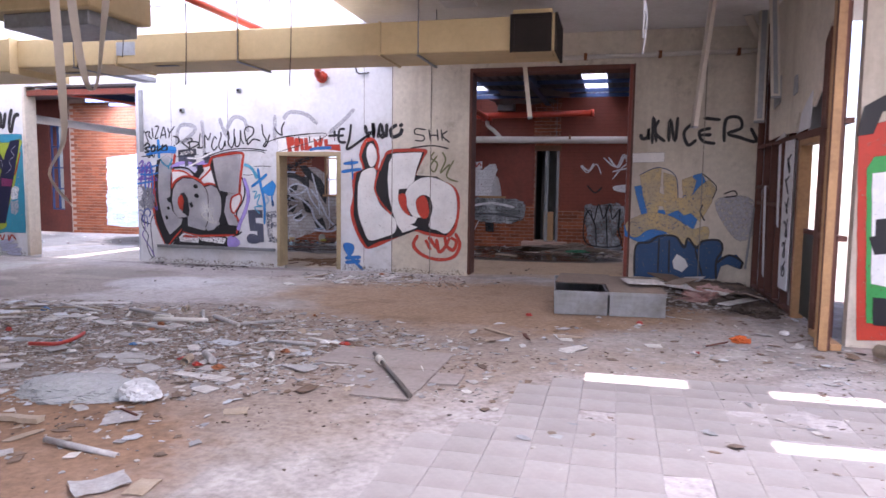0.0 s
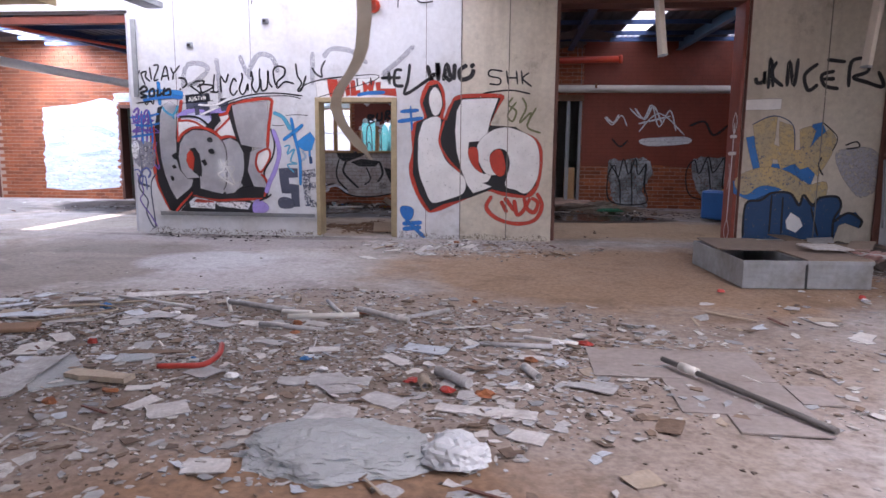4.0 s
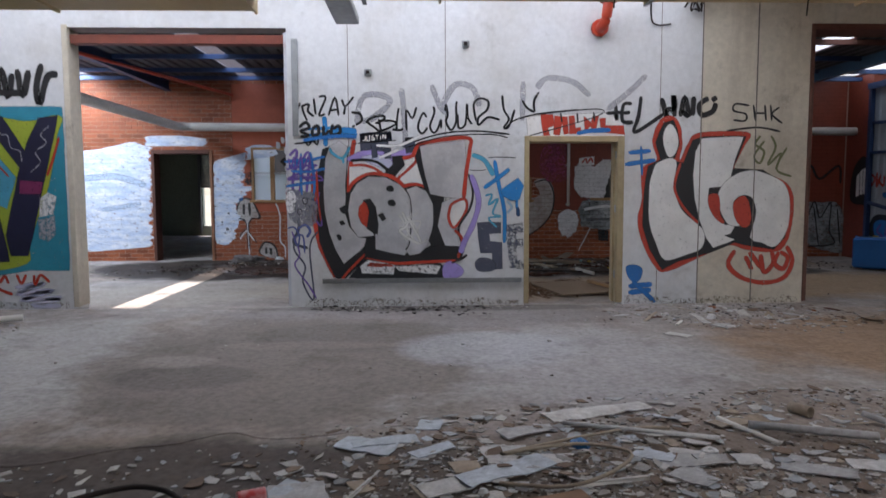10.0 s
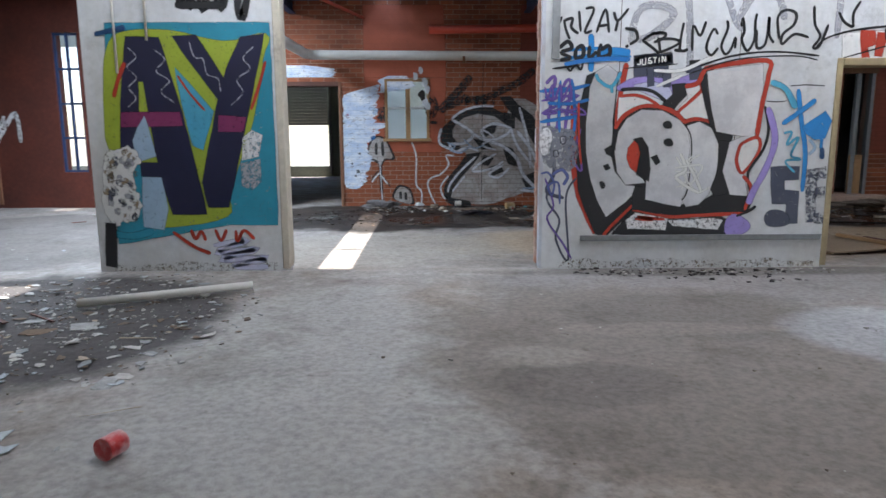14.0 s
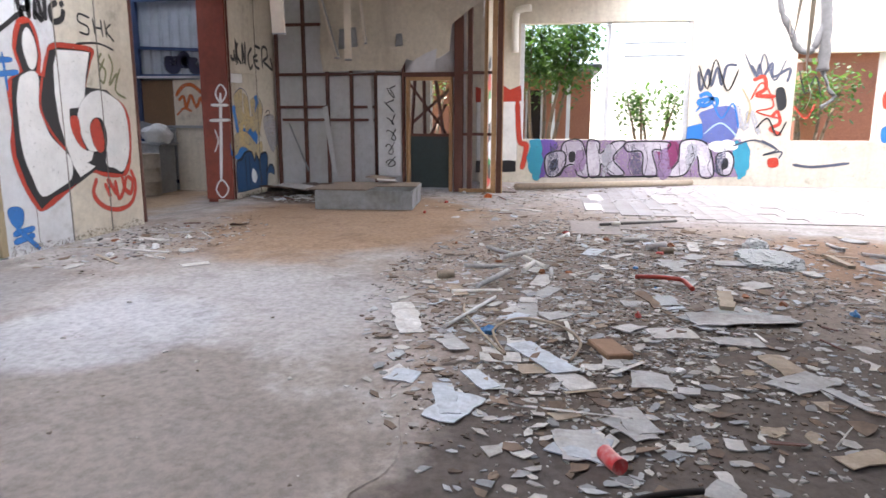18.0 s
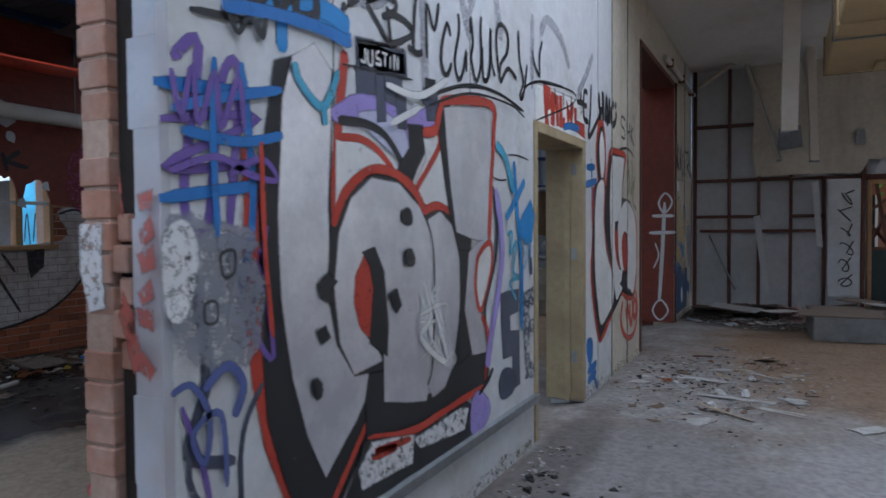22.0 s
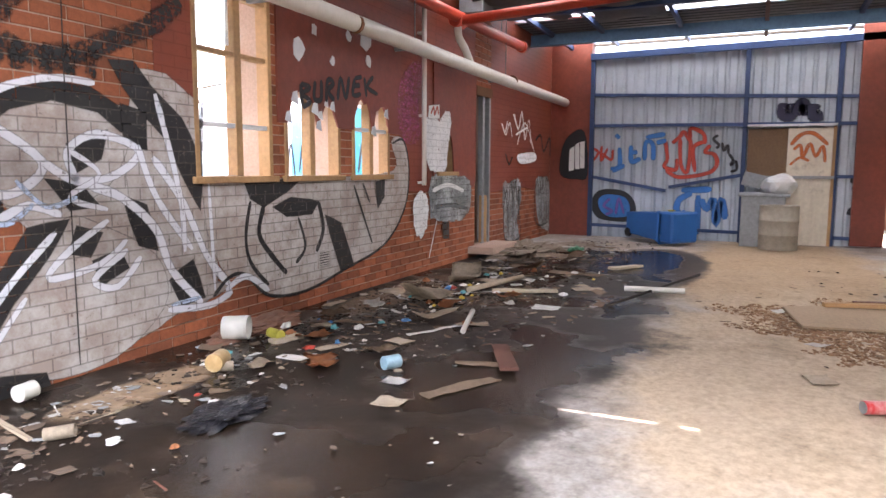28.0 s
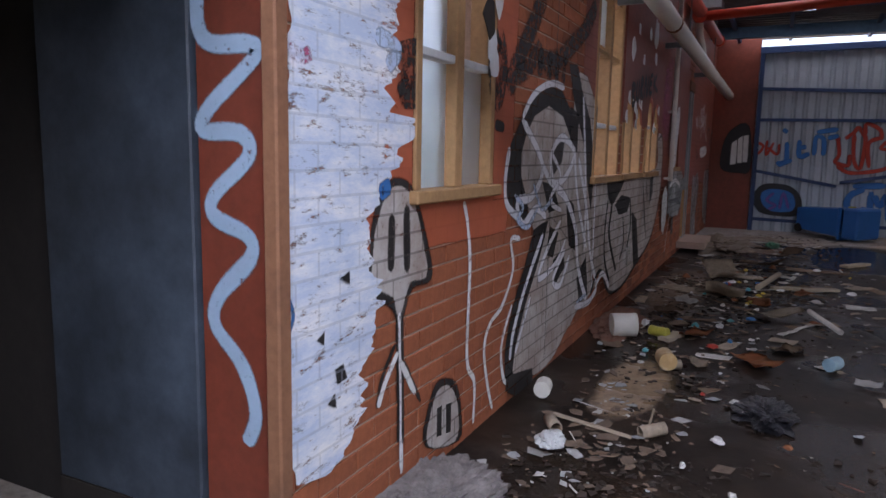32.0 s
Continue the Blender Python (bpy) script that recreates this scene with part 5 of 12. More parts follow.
fitting(hyd, "flange", (-4.93, AY0 - 0.26, 3.52), (-4.93, AY0 - 0.26, 3.57), 0.1, RED_PIPE)
redh = holder("red_pipe", "long red pipe under the roof light", "pipe")
bm = bmesh.new()
tube(bm, [(-4.93, AY0 - 0.26, 3.6), (-5.3, 7.5, 3.75), (-5.6, 4.0, 3.82)], 0.05, 12)
part("pipe", bm, RED_PIPE, redh)
hook = holder("wall_cable", "thin dark cable hooked on the wall", "cable")
bm = bmesh.new()
tube(bm, rounded([(-4.35, AY0 - 0.03, 4.0), (-4.36, AY0 - 0.03, 3.45), (-4.3, AY0 - 0.04, 3.32), (-4.12, AY0 - 0.03, 3.33)], False), 0.01, 6)
part("cable", bm, VOID, hook)
knot = holder("cable_knot", "tangle of dark cables at the wall top", "cable")
for k in range(6):
    bm = bmesh.new()
    rnd = random.Random(k + 40)
    p = Vector((-3.75, AY0 - 0.06, 3.75))
    pts = [p + Vector((rnd.uniform(-0.25, 0.2), rnd.uniform(-0.15, 0.02), rnd.uniform(-0.3, 0.1))) for _ in range(4)]
    tube(bm, rounded(pts, False), 0.012, 5)
    part("cable", bm, VOID, knot)

wp = holder("drain_pipe", "thick white pipe crossing to the wall end", "pipe")
bm = bmesh.new()
tube(bm, [(-12.2, AY0 - 0.02, 2.86), (-13.3, 7.6, 2.98), (-14.6, 3.0, 3.1)], 0.075, 12)
part("pipe", bm, WHITE_PIPE, wp)
bm = bmesh.new()
tube(bm, rounded([(-12.75, 9.3, 2.92), (-12.8, 9.25, 3.1), (-12.9, 9.2, 3.2), (-12.9, 9.2, 3.9)], False), 0.06, 10)
part("branch", bm, WHITE_PIPE, wp)
for x in (-12.72, -12.42):
    cond = holder("conduit", "thin white conduit on the painted wall", "conduit")
    bm = bmesh.new()
    tube(bm, [(x, AY0 - 0.02, 2.2 if x > -12.6 else 1.9), (x, AY0 - 0.02, 3.1)], 0.012, 6)
    part("tube", bm, WHITE_PIPE, cond)
    bm = bmesh.new()

# white conduit along the wall top and hanging battens
tray = holder("wall_conduit", "white conduit along the top of the wall", "conduit")
bm = bmesh.new()
tube(bm, [(-1.0, AY0 - 0.05, 3.46), (1.95, AY0 - 0.05, 3.48)], 0.035, 8)
part("tube", bm, WHITE_PIPE, tray)
for x in (-0.6, 0.5, 1.6):
    block("clip", (x, AY0 - 0.09, 3.42, x + 0.05, AY0 - 0.006, 3.52), RUST, tray)
BATTEN = worn("aged_white_enamel", (0.66, 0.60, 0.50), (0.42, 0.34, 0.26), 0.5, grain=0.12)


def hanging_batten(top, bottom, width, depth, label, material=BATTEN):
    ob = holder("hanging_batten", label, "batten", "hanging battens")
    a, b = Vector(top), Vector(bottom)
    beam("body", a, b, width, depth, material, ob)
    beam("channel", a + Vector((0, -depth * 0.5, 0)), b + Vector((0, -depth * 0.5, 0.03)), width * 0.55, 0.012, GREY_METAL, ob)
    beam("end_cap", b, b + (b - a).normalized() * 0.02, width * 1.05, depth * 1.1, GREY_METAL, ob)
    return ob


hanging_batten((-1.42, 9.6, 3.86), (-1.24, 9.62, 2.42), 0.17, 0.06, "long white lamp batten hanging from the ceiling")
hanging_batten((1.05, 9.35, 3.86), (0.88, 9.3, 2.25), 0.11, 0.05, "long cream lamp batten hanging askew")
hanging_batten((1.8, 10.2, 3.86), (1.72, 9.75, 2.35), 0.12, 0.05, "narrow pale batten leaning from the ceiling")
hanging_batten((1.75, 9.4, 3.86), (1.8, 9.25, 2.6), 0.1, 0.04, "thin pale batten hanging beside the stud wall")
hanging_batten((1.9, AY0 - 0.15, 3.6), (1.62, 10.4, 3.86), 0.1, 0.04, "short pale brace under the ceiling corner")
fl = holder("ceiling_lamp", "broken white fluorescent fitting under the ceiling", "lamp")
block("body", (-2.1, 7.5, 3.72, -1.9, 8.6, 3.85), BATTEN, fl, bevel=0.01)
block("reflector", (-2.2, 7.5, 3.68, -1.8, 8.6, 3.72), WHITE_WALL, fl)
fl2 = holder("ceiling_lamp", "dusty cream fitting under the ceiling", "lamp")
block("body", (0.55, 7.2, 3.74, 0.8, 8.4, 3.85), DUCT, fl2, bevel=0.01)
cab = holder("hanging_cable", "white cable dangling from the ceiling", "cable")
for d in (0.0, 0.03):
    bm = bmesh.new()
    tube(bm, rounded([(0.15 + d, 7.0, 3.86), (0.12 + d, 7.0, 3.4), (0.18 - d, 7.0, 3.1), (0.15, 7.02, 2.75 + 5 * d)], False), 0.009, 6)
    part("strand", bm, WHITE_WALL, cab)
cab = holder("hanging_wire", "dark wires dangling under the roof light", "cable")
for x, y, z in ((-5.6, 8.1, 2.75), (-7.2, 8.0, 3.0), (-4.1, 8.1, 2.7), (-6.4, 7.9, 3.1)):
    bm = bmesh.new()
    tube(bm, rounded([(x, y, 4.64), (x + 0.02, y, 3.5), (x - 0.02, y + 0.02, z)], False), 0.006, 5)
    part("wire", bm, VOID, cab)

# torn strip of ceiling lining that dangles over the litter
strip = holder("dangling_strip", "dangling twisted strip of ceiling lining", "strip")
for k, line in enumerate(([(-3.58, 3.72, 3.96), (-3.54, 3.72, 2.8), (-3.50, 3.72, 2.1), (-3.50, 3.72, 1.72), (-3.60, 3.70, 1.5), (-3.47, 3.74, 1.30)], [(-3.5, 3.8, 3.0), (-3.46, 3.8, 2.5), (-3.40, 3.82, 2.1), (-3.34, 3.84, 2.08), (-3.28, 3.84, 2.4), (-3.22, 3.84, 2.8)])):
    bm = bmesh.new()
    path, last = rounded(line, False, 6), None
    for i, c in enumerate(path):
        f = i / (len(path) - 1)
        a = 0.5 * math.sin(f * 6 + k)
        s = Vector((math.cos(a), math.sin(a), 0)) * (0.028 if f < 0.95 else 0.008)
        rag = 0.008 * noise.noise(Vector((i * 0.9, k, 0)))
        pair = (bm.verts.new(c + s * (1 + rag * 20)), bm.verts.new(c - s))
        if last:
            bm.faces.new((last[0], last[1], pair[1], pair[0]))
        last = pair
    bmesh.ops.solidify(bm, geom=bm.faces[:], thickness=0.006)
    part("strip", bm, BATTEN, strip)
unit = holder("ceiling_unit", "yellow boxed air unit hung in the hall", "air unit")
block("body", (-6.3, 5.6, 3.1, -4.9, 6.5, 3.75), DUCT, unit, bevel=0.015)
block("tray", (-6.0, 5.7, 2.96, -5.0, 6.4, 3.1), GREY_METAL, unit, bevel=0.01)
block("flange", (-6.35, 5.56, 3.52, -4.85, 6.54, 3.56), DUCT, unit)
for x in (-6.2, -5.0):
    fitting(unit, "hanger", (x, 6.0, 3.7), (x, 6.0, 3.92), 0.01, GREY_METAL)
for y0, z in ((5.0, 3.78), (6.9, 3.78)):
    fx = holder("ceiling_lamp", "long white lamp housing under the ceiling", "lamp")
    block("body", (-9.0, y0, z, -6.6, y0 + 0.12, z + 0.12), BATTEN, fx, bevel=0.01)

# two grey drawers lying by the corner
CAB = worn("grey_enamel", (0.33, 0.35, 0.36), (0.17, 0.15, 0.12), 0.6, metal=0.15, big=3.0, dirtiness=0.8)


def cabinet(x0, y0, x1, y1, h, turn, label, lid):
    ob = holder("steel_cabinet", label, "cabinet", "fallen cabinets")
    w, d = x1 - x0, y1 - y0
    t = 0.012
    block("side", (0, 0, 0, w, t, h), CAB, ob)
    block("side", (0, d - t, 0, w, d, h), CAB, ob)
    block("end", (0, t, 0, t, d - t, h), CAB, ob)
    block("end", (w - t, t, 0, w, d - t, h), CAB, ob)
    block("base", (t, t, 0.005, w - t, d - t, 0.02), CAB, ob)
    block("edge", (-0.01, -0.01, h - 0.03, w + 0.01, t, h + 0.004), CAB, ob)
    if lid:
        block("lid", (-0.01, t, h, w + 0.01, d, h + 0.018), DARK_CARD, ob, "dusty brown cover board", bevel=0.004)
    ob.matrix_world = pose(x0, y0, 0.0, 0, 0, turn)
    return ob


DARK_CARD = worn("dusty_board", (0.27, 0.21, 0.16), (0.16, 0.12, 0.09), 0.85)
cabinet(-0.70, 7.93, -0.1, 9.35, 0.27, 5, "fallen grey steel cabinet on its back, open", False)
cabinet(-0.08, 7.98, 0.54, 9.35, 0.27, 5, "fallen grey steel cabinet with a board on top", True)
tagged(block("cover_board", (-0.75, 8.6, 0.275, -0.1, 9.5, 0.29), DARK_CARD), "dusty brown board lying across the cabinet", "board")


# ---- graffiti, sprayed flat on the walls ----
g = graffiti("graffiti_piece", "large silver letters outlined in black and red", "y", 11.05, -1)
stroke(g, "edge", SP_RED, "F", 0, [(-8.39, 1.58), (-8.36, 1.58), (-8.35, 1.26), (-8.33, 0.96), (-8.27, 0.71), (-8.09, 0.33), (-8.14, 0.34), (-8.21, 0.47), (-8.31, 0.69), (-8.36, 0.90), (-8.39, 1.12)])
stroke(g, "shadow", SP_BLACK, "F", 0, [(-8.25, 1.86), (-8.13, 1.91), (-8.20, 1.43), (-8.18, 1.15), (-8.14, 0.89), (-8.08, 0.67), (-8.02, 0.53), (-7.88, 0.66), (-7.74, 0.70), (-7.77, 0.57), (-8.04, 0.30), (-8.12, 0.34), (-8.23, 0.58), (-8.30, 0.77), (-8.32, 1.00), (-8.32, 1.25), (-8.32, 1.52)])
stroke(g, "edge", SP_RED, "L", 0.03, [(-7.76, 0.62), (-7.86, 0.52), (-7.97, 0.41), (-8.05, 0.31)])
stroke(g, "edge", SP_RED, "L", 0.048, [(-7.88, 1.98), (-7.91, 1.81), (-7.94, 1.59), (-7.96, 1.37)])
stroke(g, "shadow", SP_BLACK, "L", 0.028, [(-7.96, 1.90), (-7.98, 1.66), (-7.99, 1.45), (-7.98, 1.31)])
stroke(g, "cloud", SP_LILAC, "S", 0, [(-7.93, 1.77), (-7.73, 1.84), (-7.46, 1.82), (-7.30, 1.85), (-7.14, 1.91), (-7.15, 1.84), (-7.32, 1.77), (-7.37, 1.71), (-7.48, 1.66), (-7.65, 1.75), (-7.92, 1.73)])
stroke(g, "curl", SP_LILACPALE, "S", 0, [(-7.79, 1.76), (-7.62, 1.79), (-7.46, 1.73), (-7.45, 1.62), (-7.56, 1.66), (-7.71, 1.72)])
stroke(g, "curl", SP_BLACK, "L", 0.033, [(-7.93, 1.73), (-7.76, 1.74), (-7.61, 1.71), (-7.49, 1.62), (-7.45, 1.57)])
stroke(g, "bevel", SP_WHITE, "F", 0, [(-7.93, 1.65), (-7.79, 1.65), (-7.67, 1.62), (-7.59, 1.58), (-7.77, 1.56), (-7.89, 1.50), (-7.94, 1.43)])
stroke(g, "edge", SP_RED, "L", 0.028, [(-7.93, 1.67), (-7.79, 1.68), (-7.67, 1.65), (-7.55, 1.58)])
stroke(g, "shadow", SP_BLACK, "F", 0, [(-7.43, 1.77), (-7.31, 1.78), (-7.27, 1.71), (-7.37, 1.61), (-7.44, 1.51), (-7.53, 1.54), (-7.50, 1.60), (-7.41, 1.68)])
stroke(g, "bevel", SP_WHITE, "F", 0, [(-7.29, 1.73), (-7.14, 1.77), (-7.07, 1.46), (-7.31, 1.46), (-7.39, 1.51), (-7.26, 1.64)])
stroke(g, "edge", SP_RED, "L", 0.032, [(-7.16, 1.79), (-7.15, 1.72), (-7.26, 1.61), (-7.37, 1.50), (-7.27, 1.42)])
stroke(g, "body", SP_SILVER, "F", 0, [(-8.16, 1.89), (-8.06, 1.95), (-7.98, 1.89), (-7.99, 1.70), (-8.01, 1.43), (-8.00, 1.23), (-7.99, 1.07), (-7.92, 0.89), (-7.84, 0.83), (-7.69, 0.84), (-7.77, 0.74), (-7.84, 0.66), (-8.02, 0.51), (-8.11, 0.68), (-8.18, 0.88), (-8.23, 1.13), (-8.24, 1.41), (-8.21, 1.75)])
stroke(g, "shadow", SP_BLACK, "F", 0, [(-7.73, 0.85), (-7.61, 0.88), (-7.63, 0.67), (-7.30, 0.60), (-7.20, 0.62), (-7.07, 0.65), (-6.94, 0.72), (-6.65, 0.71), (-6.59, 0.64), (-6.62, 0.54), (-6.95, 0.52), (-7.39, 0.50), (-7.76, 0.56), (-7.76, 0.72)])
stroke(g, "shadow", SP_BLACK, "F", 0, [(-7.97, 1.35), (-7.88, 1.46), (-7.72, 1.55), (-7.51, 1.54), (-7.33, 1.44), (-7.08, 1.43), (-6.92, 1.28), (-6.90, 0.95), (-6.94, 0.82), (-7.27, 0.77), (-7.84, 0.83), (-7.94, 0.95), (-7.99, 1.13)])
stroke(g, "body", SP_SILVER, "F", 0, [(-7.92, 1.33), (-7.85, 1.45), (-7.72, 1.53), (-7.52, 1.52), (-7.35, 1.43), (-7.26, 1.33), (-7.22, 1.20), (-7.23, 0.76), (-7.30, 0.61), (-7.63, 0.68), (-7.63, 0.88), (-7.62, 1.09), (-7.66, 1.20), (-7.72, 1.26), (-7.78, 1.25), (-7.84, 1.15), (-7.85, 1.07), (-7.81, 0.97), (-7.71, 0.88), (-7.66, 0.85), (-7.84, 0.83), (-7.92, 0.95), (-7.95, 1.14)])
stroke(g, "counter", SP_RED, "F", 0, [(-7.77, 1.24), (-7.82, 1.17), (-7.83, 1.08), (-7.80, 1.00), (-7.73, 0.93), (-7.71, 1.14), (-7.72, 1.21)])
stroke(g, "counter", SP_BLACK, "F", 0, [(-7.78, 1.26), (-7.71, 1.27), (-7.65, 1.18), (-7.62, 0.97), (-7.62, 0.86), (-7.73, 0.92), (-7.70, 1.12), (-7.73, 1.22)])
stroke(g, "arch", SP_RED, "L", 0.04, [(-7.97, 1.36), (-7.89, 1.48), (-7.73, 1.57), (-7.55, 1.57), (-7.39, 1.51), (-7.28, 1.41)])
stroke(g, "body", SP_SILVER, "F", 0, [(-7.25, 1.38), (-7.15, 1.41), (-7.03, 1.35), (-6.96, 1.23), (-6.95, 1.04), (-6.98, 0.88), (-7.03, 0.72), (-7.12, 0.63), (-7.23, 0.61), (-7.27, 0.67), (-7.23, 0.76), (-7.21, 1.19)])
stroke(g, "crease", SP_BLACK, "L", 0.013, [(-7.30, 1.41), (-7.23, 1.30), (-7.21, 1.12), (-7.23, 0.77), (-7.28, 0.66)])
stroke(g, "edge", SP_RED, "L", 0.033, [(-7.31, 1.42), (-7.20, 1.45), (-7.10, 1.44), (-7.02, 1.41)])
stroke(g, "shadow", SP_BLACK, "F", 0, [(-7.17, 1.87), (-7.05, 1.92), (-6.95, 1.34), (-6.82, 1.31), (-6.83, 1.22), (-6.94, 1.22), (-7.04, 1.42), (-7.09, 1.57)])
stroke(g, "letter", SP_SILVER, "F", 0, [(-7.09, 1.89), (-6.58, 1.96), (-6.56, 1.70), (-6.61, 1.28), (-6.82, 1.31), (-6.97, 1.34), (-7.03, 1.57)])
stroke(g, "edge", SP_RED, "L", 0.045, [(-7.31, 1.76), (-7.19, 1.79), (-7.14, 1.89), (-7.06, 1.94), (-6.54, 2.00), (-6.51, 1.85), (-6.55, 1.59), (-6.58, 1.28)])
stroke(g, "shadow", SP_BLACK, "F", 0, [(-6.94, 1.24), (-6.85, 1.23), (-6.89, 0.98), (-6.81, 0.74), (-6.96, 0.71), (-6.99, 0.77), (-6.93, 0.93)])
stroke(g, "letter", SP_SILVER, "F", 0, [(-6.83, 1.22), (-6.73, 1.27), (-6.57, 1.28), (-6.73, 1.16), (-6.76, 1.02), (-6.69, 0.90), (-6.64, 0.71), (-6.80, 0.73), (-6.88, 0.95)])
stroke(g, "leaf", SP_WHITE, "S", 0, [(-6.72, 1.21), (-6.57, 1.27), (-6.55, 1.14), (-6.69, 0.93), (-6.76, 1.03), (-6.74, 1.14)])
stroke(g, "leaf", SP_RED, "C", 0.03, [(-6.71, 1.22), (-6.57, 1.27), (-6.55, 1.14), (-6.69, 0.93), (-6.76, 1.03), (-6.75, 1.15)])
stroke(g, "edge", SP_BLACK, "L", 0.027, [(-6.52, 1.57), (-6.47, 1.35), (-6.51, 1.15), (-6.64, 0.93), (-6.60, 0.74)])
stroke(g, "edge", SP_RED, "L", 0.033, [(-6.69, 0.90), (-6.60, 0.78), (-6.65, 0.56)])
stroke(g, "glow", SP_LILAC, "L", 0.06, [(-6.49, 1.56), (-6.40, 1.26), (-6.46, 0.99), (-6.57, 0.76), (-6.62, 0.62)])
stroke(g, "edge", SP_RED, "L", 0.035, [(-7.77, 0.56), (-7.43, 0.50), (-7.12, 0.51), (-6.65, 0.53)])
stroke(g, "foot", SP_BLACK, "F", 0, [(-7.96, 0.33), (-7.87, 0.42), (-7.78, 0.55), (-7.40, 0.46), (-6.88, 0.49), (-6.80, 0.45), (-6.83, 0.31), (-7.47, 0.33)])
stroke(g, "foot", SP_WORN, "F", 0, [(-7.82, 0.46), (-7.74, 0.53), (-7.42, 0.47), (-7.44, 0.38), (-7.80, 0.39)])
stroke(g, "foot", SP_RED, "L", 0.026, [(-7.74, 0.48), (-7.55, 0.47), (-7.72, 0.50), (-7.44, 0.47)])
stroke(g, "foot", SP_WORN, "F", 0, [(-7.40, 0.45), (-6.95, 0.47), (-6.87, 0.46), (-6.91, 0.38), (-7.35, 0.42)])
stroke(g, "glow", SP_LILAC, "S", 0, [(-6.82, 0.45), (-6.74, 0.51), (-6.60, 0.42), (-6.64, 0.34), (-6.81, 0.33)])
stroke(g, "edge", SP_BLACK, "L", 0.024, [(-6.73, 0.50), (-6.61, 0.55), (-6.54, 0.60)])
stroke(g, "heart", SP_CYAN, "L", 0.032, [(-8.17, 1.88), (-8.14, 1.82), (-8.02, 1.76), (-7.93, 1.90)])
stroke(g, "heart", SP_CYAN, "L", 0.028, [(-8.02, 1.77), (-8.01, 1.70)])
stroke(g, "scratch", SP_WHITE, "L", 0.02, [(-7.36,1.09), (-7.25,0.9), (-7.29,0.77)])
stroke(g, "scratch", SP_WHITE, "L", 0.015, [(-7.2,1.1), (-7.29,0.95), (-7.14,0.75), (-7.01,0.79)])
stroke(g, "scratch", SP_WHITE, "L", 0.015, [(-7.37,0.95), (-7.16,0.94), (-7.24,1.02), (-7.13,1.11)])
stroke(g, "scratch", SP_WHITE, "L", 0.012, [(-7.35,0.79), (-7.13,0.88), (-7.25,1.06)])
g = graffiti("graffiti_marks", "blue cross and dark slate block figures", "y", 11.05, -1)
stroke(g, "line", SP_BLACK, "L", 0.009, [(-6.51, 1.62), (-6.41, 1.61), (-6.31, 1.62)])
stroke(g, "line", SP_BLACK, "L", 0.009, [(-6.29, 1.76), (-6.13, 1.77), (-5.95, 1.76)])
stroke(g, "figure", SP_SLATE, "F", 0, [(-6.41, 0.98), (-6.14, 0.98), (-6.14, 0.87), (-6.28, 0.86), (-6.27, 0.75), (-6.13, 0.74), (-6.12, 0.43), (-6.22, 0.42), (-6.22, 0.62), (-6.37, 0.63)])
stroke(g, "figure", SP_SLATE, "S", 0, [(-6.43, 0.49), (-6.38, 0.55), (-6.24, 0.52), (-6.21, 0.42), (-6.39, 0.41)])
stroke(g, "figure", SP_SLATEWASH, "F", 0, [(-6.06, 0.95), (-5.97, 0.96), (-5.94, 0.44), (-6.01, 0.44)])
stroke(g, "figure", SP_SLATEWASH, "F", 0, [(-5.97, 0.96), (-5.88, 0.98), (-5.87, 0.88), (-5.96, 0.85)])
stroke(g, "figure", SP_SLATEWASH, "F", 0, [(-5.95, 0.77), (-5.87, 0.78), (-5.87, 0.69), (-5.95, 0.69)])
stroke(g, "figure", SP_SLATEWASH, "F", 0, [(-5.93, 0.51), (-5.85, 0.53), (-5.86, 0.43), (-5.94, 0.43)])
g = graffiti("graffiti_hash", "purple and blue scribbled grid", "y", 11.05, -1)
stroke(g, "scribble", SP_VIOLET, "L", 0.03, [(-8.65,1.79), (-8.56,1.84), (-8.62,1.43), (-8.54,1.36), (-8.48,1.76), (-8.41,1.79), (-8.46,1.33)])
stroke(g, "scribble", SP_VIOLET, "L", 0.025, [(-8.69,1.63), (-8.33,1.68), (-8.68,1.51), (-8.32,1.55)])
stroke(g, "scribble", SP_BLUE, "L", 0.035, [(-8.71,1.72), (-8.32,1.75)])
stroke(g, "scribble", SP_BLUE, "L", 0.035, [(-8.7,1.43), (-8.34,1.48)])
stroke(g, "scribble", SP_BLUE, "L", 0.03, [(-8.4,1.83), (-8.36,1.43), (-8.42,1.15)])
stroke(g, "scribble", SP_VIOLET, "L", 0.02, [(-8.34,1.29), (-8.28,0.96), (-8.37,1.09), (-8.3,1.36)])
stroke(g, "smear", SP_SLATE, "L", 0.035, [(-8.61,1.3), (-8.55,0.96), (-8.62,0.76), (-8.45,0.69)])
stroke(g, "smear", SP_SLATE, "L", 0.02, [(-8.55,0.96), (-8.62,0.69), (-8.49,0.48), (-8.52,0.28), (-8.39,0.07), (-8.43,0.69), (-8.33,0.89)])
stroke(g, "smear", SP_VIOLET, "L", 0.018, [(-8.64,0.89), (-8.55,0.62), (-8.61,0.48), (-8.45,0.24), (-8.36,0.08)])
stroke(g, "label_box", SP_BLACK, "L", 0.02, [(-8.59,1.93), (-8.33,1.96)])
g = graffiti("graffiti_tag", "thick black tag in four capital letters", "y", 11.05, -1)
stroke(g, "stroke", SP_BLACK, "L", 0.057, [(-4.2,2.47), (-4.14,2.25), (-4.13,2.33), (-4.04,2.35), (-4.06,2.5), (-4.04,2.25)])
